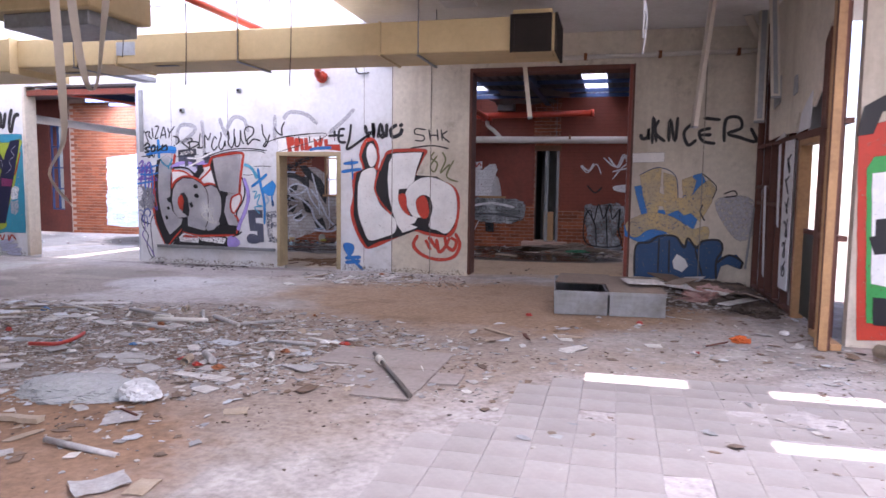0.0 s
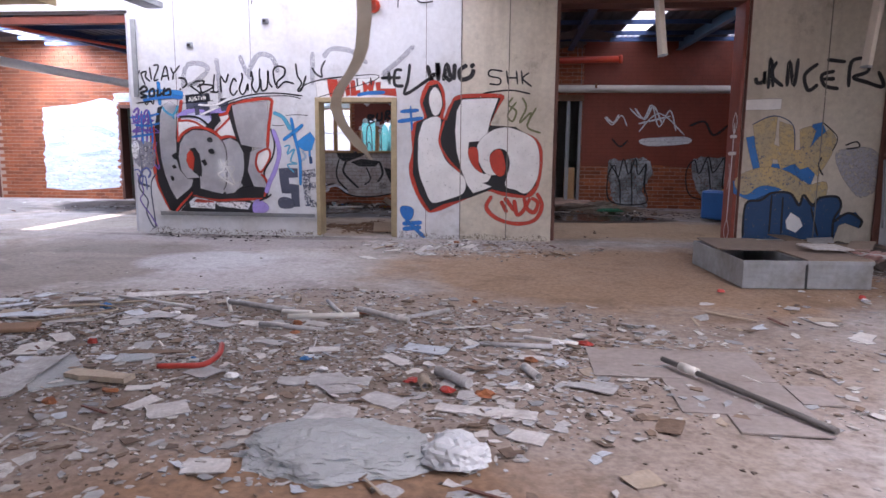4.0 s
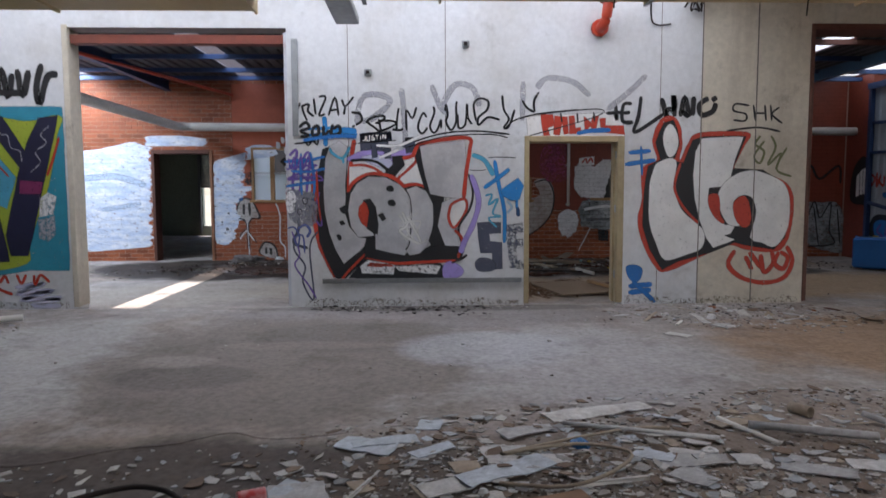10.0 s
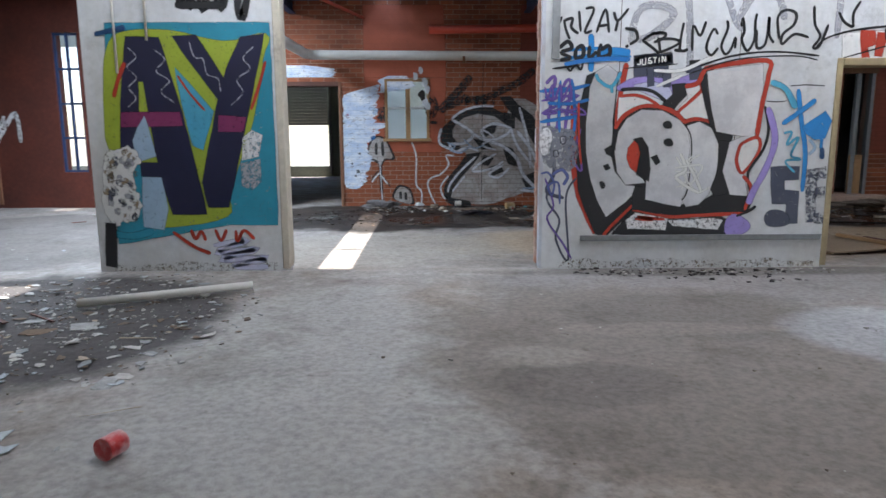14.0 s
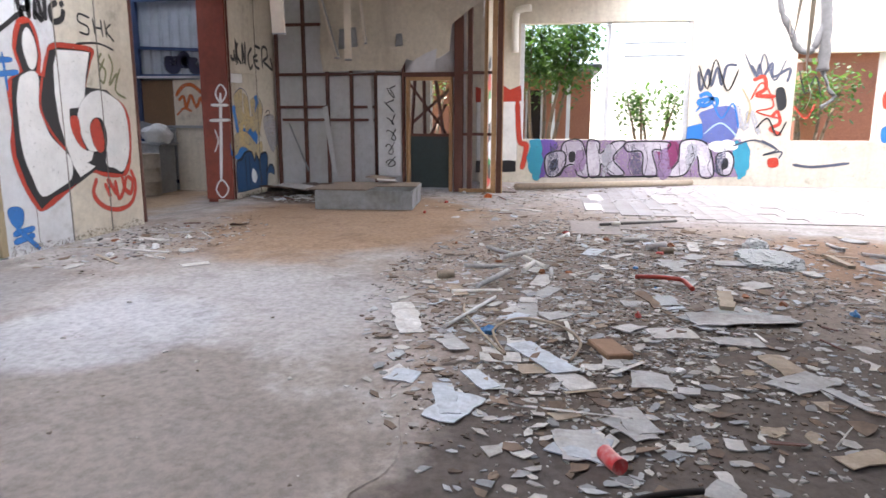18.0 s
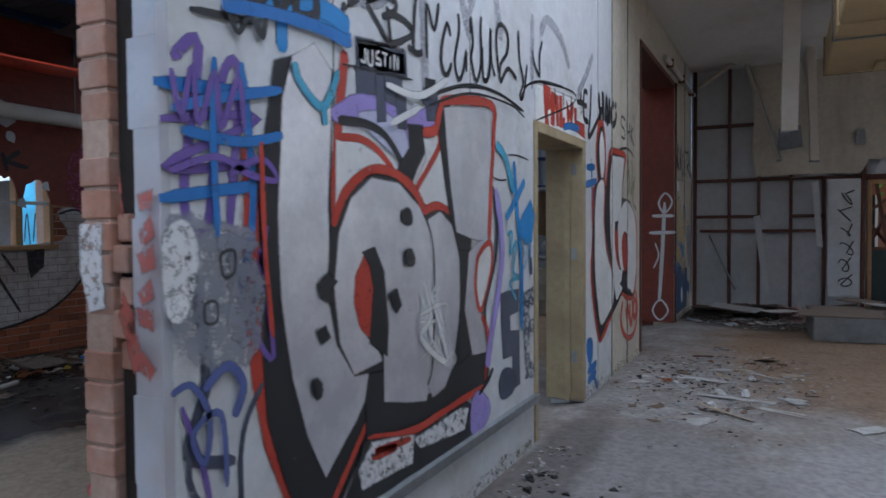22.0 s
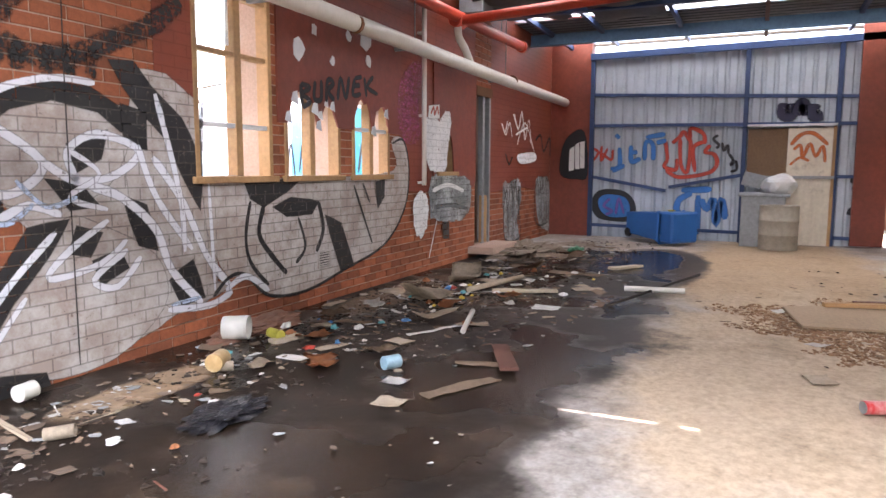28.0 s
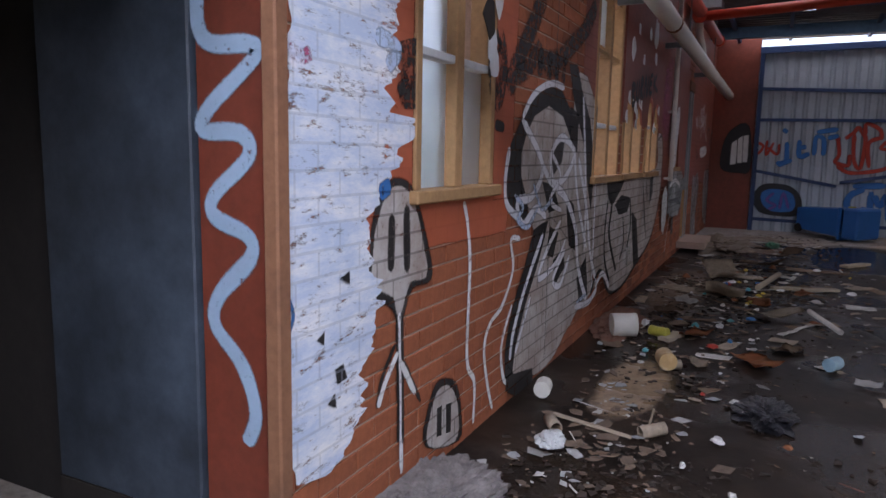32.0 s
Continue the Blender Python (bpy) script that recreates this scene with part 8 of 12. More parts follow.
stroke(g, "stroke", SB_MAGENTA, "L", 0.162, [(-4.3,2.43), (-4.19,2.17), (-4.35,1.97), (-4.19,1.78)])
g = graffiti("graffiti_tag", "thin red tag on corrugated sheet", "x", 2.095, -1)
stroke(g, "stroke", SP_RED, "L", 0.047, [(16.55,1.71), (16.52,1.46), (16.42,1.6), (16.53,1.68)])
stroke(g, "stroke", SP_RED, "L", 0.047, [(16.36,1.72), (16.36,1.43), (16.24,1.68)])
stroke(g, "stroke", SP_RED, "L", 0.047, [(16.34,1.58), (16.16,1.45), (16.14,1.65)])
g = graffiti("graffiti_tag", "blue tag letters on corrugated sheet", "x", 2.095, -1)
stroke(g, "stroke", SP_BLUE, "L", 0.081, [(16.09,1.94), (16.01,1.87)])
stroke(g, "stroke", SP_BLUE, "L", 0.081, [(16.01,1.69), (16.0,1.33), (16.17,1.27)])
stroke(g, "stroke", SP_BLUE, "L", 0.081, [(15.79,1.73), (15.77,1.42), (15.6,1.48)])
stroke(g, "stroke", SP_BLUE, "L", 0.081, [(15.77,1.59), (15.66,1.6)])
stroke(g, "stroke", SP_BLUE, "L", 0.081, [(15.52,1.44), (15.51,1.78), (15.38,1.75), (15.36,1.44)])
stroke(g, "stroke", SP_BLUE, "L", 0.081, [(15.31,1.77), (15.13,1.82)])
stroke(g, "stroke", SP_BLUE, "L", 0.081, [(15.51,1.88), (15.15,1.94)])
stroke(g, "stroke", SP_BLUE, "L", 0.081, [(16.13,1.22), (15.9,1.35)])
g = graffiti("graffiti_tag", "red bubble letters on corrugated sheet", "x", 2.095, -1)
stroke(g, "stroke", SP_RED, "L", 0.068, [(15.15,1.81), (15.1,1.47), (15.15,1.32), (14.94,1.26), (14.93,1.47)])
stroke(g, "stroke", SP_RED, "L", 0.068, [(15.02,1.76), (14.88,1.89), (14.82,1.97), (14.71,1.85), (14.7,2.04), (14.47,1.93), (14.44,1.74)])
stroke(g, "stroke", SP_RED, "L", 0.068, [(14.88,1.85), (14.85,1.37), (14.73,1.22), (14.69,1.75), (14.76,1.85)])
stroke(g, "stroke", SP_RED, "L", 0.068, [(14.47,1.78), (14.64,1.66), (14.59,1.22)])
stroke(g, "stroke", SP_RED, "L", 0.068, [(14.34,1.72), (14.43,1.59), (14.27,1.55), (14.21,1.37), (14.36,1.2), (14.88,1.12), (15.12,1.26)])
g = graffiti("graffiti_tag", "black looping word tag on corrugated sheet", "x", 2.095, -1)
stroke(g, "stroke", SP_BLACK, "L", 0.047, [(14.21,1.9), (14.29,1.83), (14.19,1.72), (14.24,1.66)])
stroke(g, "stroke", SP_BLACK, "L", 0.047, [(14.14,1.77), (14.1,1.62), (14.04,1.71), (14.02,1.55)])
stroke(g, "stroke", SP_BLACK, "L", 0.047, [(14.01,1.55), (13.94,1.45), (13.97,1.35), (13.89,1.42), (13.87,1.27), (13.97,1.23)])
g = graffiti("graffiti_tag", "big blue initials on corrugated sheet", "x", 2.095, -1)
stroke(g, "stroke", SP_BLUE, "L", 0.108, [(14.82,0.87), (14.28,0.9)])
stroke(g, "stroke", SP_BLUE, "L", 0.108, [(14.63,0.82), (14.84,0.7), (14.89,0.5), (14.73,0.33), (14.57,0.42)])
stroke(g, "stroke", SP_BLUE, "L", 0.108, [(14.51,0.78), (14.51,0.04)])
stroke(g, "stroke", SP_BLUE, "L", 0.108, [(14.46,0.71), (14.35,0.52), (14.24,0.71), (14.18,0.24), (14.1,0.72), (14.02,0.34)])
g = graffiti("graffiti_piece", "blue and violet bubble tag with black edge", "x", 2.095, -1)
stroke(g, "edge", SP_BLACK, "S", 0, [(16.51,0.66), (16.33,0.85), (15.89,0.82), (15.68,0.58), (15.73,0.27), (16.28,0.27), (16.48,0.41)])
stroke(g, "fill", SP_BLUE, "S", 0, [(16.39,0.62), (16.25,0.75), (15.91,0.72), (15.79,0.54), (15.84,0.35), (16.24,0.36)])
stroke(g, "letter", SP_VIOLET, "L", 0.05, [(16.16,0.69), (16.28,0.54), (16.12,0.44), (16.24,0.36)])
stroke(g, "letter", SP_VIOLET, "L", 0.05, [(16.04,0.38), (15.99,0.69), (15.88,0.39)])
g = graffiti("graffiti_tag", "dark blue letters high on corrugated sheet", "x", 2.095, -1)
stroke(g, "stroke", SP_NAVY, "L", 0.189, [(13.15,2.45), (13.15,2.24), (13.02,2.23), (13.02,2.44)])
stroke(g, "stroke", SP_NAVY, "L", 0.189, [(12.93,2.23), (12.85,2.46), (12.77,2.22)])
stroke(g, "stroke", SP_NAVY, "L", 0.189, [(12.67,2.42), (12.67,2.21), (12.52,2.22)])
g = graffiti("graffiti_tag", "black mark on corrugated sheet", "x", 2.095, -1)
stroke(g, "stroke", SP_BLACK, "L", 0.108, [(12.04,1.09), (11.91,1.09)])
stroke(g, "stroke", SP_BLACK, "L", 0.108, [(12.0,0.91), (11.9,0.91), (11.94,0.56), (12.05,0.56)])
g = graffiti("graffiti_figure", "black arch with white ribs on red paint", "x", 2.095, -1)
stroke(g, "edge", SP_BLACK, "S", 0, [(17.17,1.16), (17.16,1.62), (17.01,1.93), (16.72,2.0), (16.64,1.16), (16.85,1.08)])
stroke(g, "rib", SP_WHITE, "F", 0, [(17.0,1.23), (16.99,1.65), (16.92,1.72), (16.92,1.25)])
stroke(g, "rib", SP_WHITE, "F", 0, [(16.87,1.27), (16.88,1.74), (16.82,1.8), (16.81,1.27)])
stroke(g, "rib", SP_WHITE, "F", 0, [(16.77,1.29), (16.78,1.8), (16.71,1.82), (16.71,1.29)])
g = graffiti("graffiti_piece", "long silver letters with black edges on a purple ground", "x", 4.085, -1)
stroke(g, "ground", SP_PURPLEWASH, "F", 0, [(6.33, 0.84), (2.30, 0.89), (2.27, 0.18), (6.28, 0.11)])
stroke(g, "shade", SP_VIOLET, "R", 0, [(6.30, 0.79), (5.87, 0.82), (5.98, 0.56), (6.11, 0.13), (6.28, 0.17)])
stroke(g, "shade", SP_MAGENTA, "R", 0, [(3.85, 0.73), (3.47, 0.80), (3.40, 0.47), (3.72, 0.30)])
stroke(g, "edge", SP_TEAL, "R", 0, [(6.41, 0.77), (6.20, 0.84), (6.21, 0.12), (6.40, 0.24)])
stroke(g, "edge", SP_TEAL, "R", 0, [(2.38, 0.83), (2.14, 0.78), (2.13, 0.34), (2.26, 0.14), (2.40, 0.52)])
stroke(g, "letter", SP_CHALK, "F", 0, [(5.72, 0.82), (5.36, 0.83), (5.20, 0.16), (5.42, 0.16), (5.51, 0.37), (5.68, 0.32), (5.79, 0.15), (5.97, 0.15), (5.80, 0.50)])
stroke(g, "outline", SP_BLACK, "C", 0.028, [(5.72, 0.82), (5.36, 0.83), (5.20, 0.16), (5.42, 0.16), (5.51, 0.37), (5.68, 0.32), (5.79, 0.15), (5.97, 0.15), (5.80, 0.50)])
stroke(g, "letter", SP_CHALK, "F", 0, [(5.25, 0.83), (5.02, 0.83), (4.99, 0.60), (4.74, 0.83), (4.49, 0.83), (4.73, 0.51), (4.49, 0.20), (4.77, 0.17), (4.96, 0.40), (4.99, 0.17), (5.20, 0.16)])
stroke(g, "outline", SP_BLACK, "C", 0.028, [(5.25, 0.83), (5.02, 0.83), (4.99, 0.60), (4.74, 0.83), (4.49, 0.83), (4.73, 0.51), (4.49, 0.20), (4.77, 0.17), (4.96, 0.40), (4.99, 0.17), (5.20, 0.16)])
stroke(g, "letter", SP_CHALK, "F", 0, [(4.46, 0.83), (3.67, 0.84), (3.71, 0.68), (3.96, 0.66), (3.85, 0.20), (4.12, 0.18), (4.16, 0.63), (4.45, 0.65)])
stroke(g, "outline", SP_BLACK, "C", 0.028, [(4.46, 0.83), (3.67, 0.84), (3.71, 0.68), (3.96, 0.66), (3.85, 0.20), (4.12, 0.18), (4.16, 0.63), (4.45, 0.65)])
stroke(g, "letter", SP_CHALK, "F", 0, [(3.42, 0.84), (3.10, 0.89), (2.87, 0.73), (2.76, 0.20), (3.00, 0.17), (3.08, 0.53), (3.19, 0.62), (3.24, 0.30), (3.38, 0.17), (3.65, 0.18), (3.45, 0.47)])
stroke(g, "outline", SP_BLACK, "C", 0.028, [(3.42, 0.84), (3.10, 0.89), (2.87, 0.73), (2.76, 0.20), (3.00, 0.17), (3.08, 0.53), (3.19, 0.62), (3.24, 0.30), (3.38, 0.17), (3.65, 0.18), (3.45, 0.47)])
stroke(g, "letter", SP_CHALK, "S", 0, [(6.08, 0.55), (5.74, 0.64), (5.68, 0.39), (5.85, 0.14), (6.05, 0.16)])
stroke(g, "outline", SP_BLACK, "C", 0.028, [(6.08, 0.55), (5.74, 0.64), (5.68, 0.39), (5.85, 0.14), (6.05, 0.16)])
stroke(g, "letter", SP_CHALK, "S", 0, [(2.72, 0.58), (2.50, 0.67), (2.39, 0.48), (2.46, 0.21), (2.67, 0.24)])
stroke(g, "outline", SP_BLACK, "C", 0.028, [(2.72, 0.58), (2.50, 0.67), (2.39, 0.48), (2.46, 0.21), (2.67, 0.24)])
stroke(g, "counter", SP_BLACK, "S", 0, [(5.60, 0.60), (5.51, 0.62), (5.50, 0.46), (5.59, 0.44)])
stroke(g, "counter", SP_BLACK, "S", 0, [(5.97, 0.41), (5.85, 0.46), (5.87, 0.29), (5.96, 0.27)])
stroke(g, "counter", SP_BLACK, "S", 0, [(2.60, 0.49), (2.52, 0.51), (2.51, 0.36), (2.60, 0.33)])
stroke(g, "shadow", SP_BLACK, "L", 0.035, [(5.16, 0.12), (4.43, 0.14), (3.65, 0.16)])
stroke(g, "cloud", SP_WHITE, "R", 0, [(2.87, 0.80), (2.53, 0.85), (2.37, 0.74), (2.64, 0.67), (2.80, 0.70)])
rm = random.Random(12)
for k in range(7):
    y = 6.0 - k * 0.55
    stroke(g, "shade", (SP_SLATEWASH, SP_PURPLEWASH, SP_GREYWASH)[k % 3], "R", 0, [(y, rm.uniform(0.5, 0.8)), (y - 0.12, rm.uniform(0.6, 0.82)), (y - rm.uniform(0.08, 0.2), rm.uniform(0.2, 0.4)), (y + 0.02, rm.uniform(0.15, 0.35))])
for k in range(12):
    y = 6.0 - k * 0.31
    stroke(g, "crease", SP_BLACK, "L", 0.01, [(y, 0.8), (y - rm.uniform(0.02, 0.12), 0.55), (y + rm.uniform(-0.1, 0.1), 0.35), (y - rm.uniform(0.0, 0.15), 0.17)])
g = graffiti("graffiti_piece", "mixed coloured tags and scrawl between windows", "x", 4.085, -1)
stroke(g, "stroke", SP_SLATE, "L", 0.05, [(3.18,2.21), (3.11,1.84), (3.0,2.25), (2.92,1.93), (2.83,2.28), (2.73,1.95), (2.66,2.3), (2.47,2.32)])
stroke(g, "stroke", SP_SLATE, "L", 0.05, [(2.21,2.32), (2.09,2.14), (2.06,2.34), (1.98,2.1), (1.83,2.36), (1.79,2.1), (1.5,2.25), (1.53,1.99)])
stroke(g, "stroke", SP_BLUE, "L", 0.07, [(3.13,1.73), (2.98,1.79), (2.88,1.64), (3.03,1.55), (3.14,1.64), (2.8,1.68), (2.83,1.44)])
stroke(g, "patch", SP_INDIGO, "S", 0, [(3.07,1.42), (2.49,1.51), (2.43,0.93), (3.1,0.88), (3.03,1.22)])
stroke(g, "patch", SP_BLUE, "F", 0, [(3.31,1.13), (3.05,1.2), (3.02,0.93), (3.32,0.88)])
stroke(g, "stroke", SP_RED, "L", 0.07, [(2.15,2.03), (1.96,2.1), (1.91,1.88), (2.07,1.75), (1.72,1.73)])
stroke(g, "stroke", SP_RED, "L", 0.06, [(1.76,1.33), (1.66,1.44), (1.6,1.22), (1.77,1.11), (1.55,1.0)])
stroke(g, "stroke", SP_BLACK, "S", 0, [(1.71,1.84), (1.58,1.86), (1.52,1.55), (1.64,1.49)])
stroke(g, "stroke", SP_GREYWASH, "L", 0.09, [(2.42,1.55), (2.24,1.11), (2.16,1.44), (1.96,1.0)])
stroke(g, "stroke", SP_SLATE, "L", 0.03, [(1.9,0.89), (1.61,0.71), (1.86,0.6), (1.52,0.67), (1.56,0.53)])
stroke(g, "dot", SP_RED, "S", 0, [(1.75,0.51), (1.6,0.53), (1.57,0.4), (1.72,0.38)])
stroke(g, "stroke", SP_SLATE, "L", 0.05, [(1.29,0.42), (0.9,0.38), (0.26,0.46)])
g = graffiti("graffiti_piece", "red and blue letters beside the far window", "x", 4.085, -1)
stroke(g, "letter", SP_RED, "S", 0, [(-0.22,1.77), (-0.34,1.84), (-0.36,1.56), (-0.24,1.51)])
stroke(g, "letter", SP_BLUE, "S", 0, [(-0.25,1.1), (-0.4,1.16), (-0.42,0.92), (-0.29,0.88)])
g = graffiti("graffiti_piece", "red and white block letter with black foot", "x", 4.085, -1)
stroke(g, "ground", SP_WHITE, "F", 0, [(7.51,1.64), (6.71,1.66), (6.69,0.43), (7.5,0.42)])
stroke(g, "top", SP_RED, "F", 0, [(7.54,1.93), (7.28,1.84), (7.17,2.04), (6.99,1.95), (6.85,1.86), (6.63,1.95), (6.62,1.66), (7.53,1.64)])
stroke(g, "foot", SP_BLACK, "F", 0, [(7.52,0.42), (6.71,0.43), (6.71,0.22), (7.52,0.19)])
stroke(g, "edge", SP_RED, "L", 0.1, [(6.69,1.66), (6.63,0.86), (6.49,0.75), (6.57,0.26)])
g = graffiti("graffiti_piece", "red ground with green edged white letter", "y", 7.115, -1)
stroke(g, "ground", SP_RED, "F", 0, [(2.1,2.02), (2.63,2.17), (2.77,0.11), (2.2,0.07)])
stroke(g, "shadow", SP_BLACK, "F", 0, [(2.09,1.97), (2.13,2.22), (2.29,2.31), (2.61,2.41), (2.62,2.22), (2.27,2.19), (2.2,1.99)])
stroke(g, "edge", SP_GREEN, "F", 0, [(2.27,0.24), (2.19,1.66), (2.24,1.76), (2.65,1.81), (2.76,0.19)])
stroke(g, "letter", SP_WHITE, "F", 0, [(2.29,0.61), (2.24,1.61), (2.66,1.66), (2.74,0.53)])
stroke(g, "foot", SP_BLACK, "F", 0, [(2.25,1.03), (2.3,1.04), (2.29,1.19), (2.69,1.23), (2.71,0.94), (2.3,0.88)])
stroke(g, "foot", SP_BLACK, "F", 0, [(2.31,0.46), (2.75,0.43), (2.76,0.22), (2.33,0.22)])
g = graffiti("graffiti_marks", "white painted double cross on the red pier", "x", 0.098, -1)
stroke(g, "mark", SP_WHITE, "L", 0.05, [(11.17, 1.69), (11.20, 0.98), (11.24, 0.29)])
stroke(g, "mark", SP_WHITE, "L", 0.045, [(11.34, 1.50), (11.04, 1.50)])
stroke(g, "mark", SP_WHITE, "L", 0.045, [(11.38, 1.26), (11.02, 1.27)])
stroke(g, "mark", SP_WHITE, "C", 0.025, [(11.16, 1.82), (11.07, 1.69), (11.17, 1.54), (11.25, 1.68)])
stroke(g, "mark", SP_WHITE, "C", 0.025, [(11.23, 0.32), (11.12, 0.17), (11.23, 0.03), (11.33, 0.16)])
stroke(g, "mark", SP_WHITE, "L", 0.02, [(11.30, 1.12), (11.25, 0.94), (11.32, 0.76)])
g = graffiti("graffiti_marks", "pale blue wavy spray line on the red reveal", "x", -11.453, -1)
stroke(g, "line", SP_SKY, "L", 0.05, [(17.72,1.83), (17.72,1.73), (17.67,1.67), (17.52,1.66), (17.5,1.62), (17.68,1.48), (17.71,1.41), (17.56,1.4), (17.53,1.33), (17.67,1.21), (17.67,1.14), (17.54,1.09), (17.53,1.02), (17.66,0.89), (17.68,0.79), (17.57,0.67), (17.52,0.52), (17.56,0.41)])
g = graffiti("graffiti_marks", "blue brush marks and drips beside the small doorway", "y", 11.0445, -1)
stroke(g, "arc", SP_CYAN, "L", 0.051, [(-6.48, 1.80), (-6.33, 1.73), (-6.22, 1.55)])
stroke(g, "mark", SP_AZURE, "L", 0.045, [(-6.21, 1.73), (-6.16, 1.45), (-6.09, 1.12), (-6.09, 0.74)])
stroke(g, "mark", SP_AZURE, "L", 0.045, [(-6.34, 1.40), (-6.17, 1.52), (-6.03, 1.63)])
stroke(g, "mark", SP_AZURE, "F", 0, [(-6.13, 1.36), (-6.01, 1.45), (-5.93, 1.51), (-5.87, 1.43), (-5.92, 1.27), (-6.01, 1.26), (-6.10, 1.32)])
stroke(g, "drip", SP_AZURE, "L", 0.029, [(-5.94, 1.29), (-5.94, 1.15)])
stroke(g, "scribble", SP_CYAN, "L", 0.023, [(-6.32, 1.31), (-6.24, 1.32), (-6.28, 1.20), (-6.17, 1.27), (-6.23, 1.10), (-6.13, 1.06), (-6.28, 1.04), (-6.18, 0.93)])
stroke(g, "scribble", SP_SKY, "L", 0.029, [(-6.06, 1.25), (-6.00, 1.17), (-6.06, 1.10)])
stroke(g, "mark", SP_NAVYBLUE, "L", 0.046, [(-5.93, 1.17), (-5.92, 1.06)])
g = graffiti("graffiti_marks", "smudged grey and violet scribbles near the wall's end", "y", 11.0435, -1)
stroke(g, "wash", SP_HAZE, "R", 0, [(-8.67,1.36), (-8.56,1.39), (-8.39,1.33), (-8.34,1.09), (-8.39,0.97), (-8.53,0.96), (-8.64,1.07), (-8.68,1.22)])
stroke(g, "wash", SP_WORN, "S", 0, [(-8.68,1.33), (-8.62,1.36), (-8.59,1.26), (-8.64,1.13), (-8.68,1.16)])
stroke(g, "wash", SP_HAZE, "R", 0, [(-8.48,1.3), (-8.39,1.31), (-8.35,1.16), (-8.41,1.03), (-8.47,1.11)])
stroke(g, "scrawl", SP_BLUE, "L", 0.03, [(-8.66,1.66), (-8.47,1.72), (-8.23,1.78)])
stroke(g, "scrawl", SP_BLUE, "L", 0.03, [(-8.63,1.61), (-8.42,1.6), (-8.23,1.64)])
stroke(g, "scrawl", SP_BLUE, "L", 0.025, [(-8.51,1.82), (-8.52,1.61), (-8.51,1.33)])
stroke(g, "scrawl", SP_VIOLET, "L", 0.02, [(-8.66,1.76), (-8.63,1.65), (-8.59,1.78), (-8.57,1.63), (-8.51,1.78), (-8.49,1.63), (-8.42,1.78), (-8.4,1.64)])
stroke(g, "scrawl", SP_VIOLET, "L", 0.02, [(-8.67,1.5), (-8.51,1.55), (-8.38,1.51), (-8.26,1.5), (-8.33,1.56), (-8.47,1.5)])
stroke(g, "scrawl", SP_INDIGO, "L", 0.02, [(-8.68,0.93), (-8.61,0.94), (-8.55,0.84), (-8.57,0.72), (-8.61,0.81), (-8.51,0.84), (-8.49,0.63)])
stroke(g, "scrawl", SP_INDIGO, "L", 0.03, [(-8.57,0.92), (-8.48,0.97), (-8.42,0.9), (-8.46,0.82)])
stroke(g, "smear", SP_RED, "L", 0.02, [(-8.33,1.61), (-8.32,1.29), (-8.29,1.02)])
stroke(g, "tick", SP_BLACK, "C", 0.008, [(-8.5,1.28), (-8.45,1.29), (-8.45,1.23), (-8.49,1.22)])
stroke(g, "tick", SP_BLACK, "C", 0.008, [(-8.56,1.15), (-8.52,1.15), (-8.52,1.1), (-8.56,1.1)])
stroke(g, "scrawl", SP_BLACK, "L", 0.02, [(-8.46,1.96), (-8.42,1.91), (-8.37,1.97), (-8.32,1.92), (-8.3,2.0)])
stroke(g, "scrawl", SP_BLUE, "L", 0.04, [(-8.48,1.97), (-8.3,2.0), (-8.05,2.02), (-7.85,2.01)])
g = graffiti("graffiti_marks", "black flecks and white scratches on the silver letters", "y", 11.0395, -1)
stroke(g, "fleck", SP_BLACK, "F", 0, [(-8.06,1.16), (-8.01,1.19), (-7.97,1.17), (-8.01,1.15), (-7.99,1.1), (-8.04,1.13)])
stroke(g, "fleck", SP_BLACK, "F", 0, [(-8.06,1.0), (-8.03,1.01), (-8.01,0.98), (-8.04,0.97)])
stroke(g, "fleck", SP_BLACK, "S", 0, [(-7.49,1.41), (-7.45,1.42), (-7.43,1.38), (-7.48,1.38)])
stroke(g, "fleck", SP_BLACK, "S", 0, [(-7.48,1.24), (-7.43,1.25), (-7.41,1.21), (-7.46,1.21)])
stroke(g, "fleck", SP_BLACK, "F", 0, [(-7.6,1.09), (-7.56,1.1), (-7.53,1.04), (-7.55,1.02)])
stroke(g, "fleck", SP_BLACK, "S", 0, [(-8.09,0.84), (-8.06,0.82), (-8.07,0.79)])
stroke(g, "scratch", SP_WHITE, "L", 0.03, [(-7.32,1.12), (-7.26,0.96), (-7.35,0.88), (-7.1,0.74), (-7.26,1.06)])
stroke(g, "scratch", SP_WHITE, "L", 0.02, [(-7.37,0.98), (-7.1,1.0), (-7.21,0.81)])
stroke(g, "arch", SP_BLACK, "L", 0.012, [(-7.27,1.88), (-6.83,2.01), (-6.29,2.04), (-6.05,2.0)])
stroke(g, "ghost", SP_WHITE, "L", 0.03, [(-7.62,1.91), (-7.35,1.91), (-7.08,2.03)])
stroke(g, "ghost", SP_WHITE, "L", 0.03, [(-7.59,1.76), (-7.35,1.86)])
g = graffiti("torn_paint", "flaking white patch with dark flecks on the pier", "y", 11.0415, -1)
stroke(g, "patch", SP_WHITE, "R", 0, [(-12.9,1.16), (-12.81,1.19), (-12.66,1.17), (-12.61,1.09), (-12.64,0.87), (-12.62,0.72), (-12.66,0.49), (-12.79,0.52), (-12.87,0.47), (-12.93,0.61), (-12.94,0.87)])
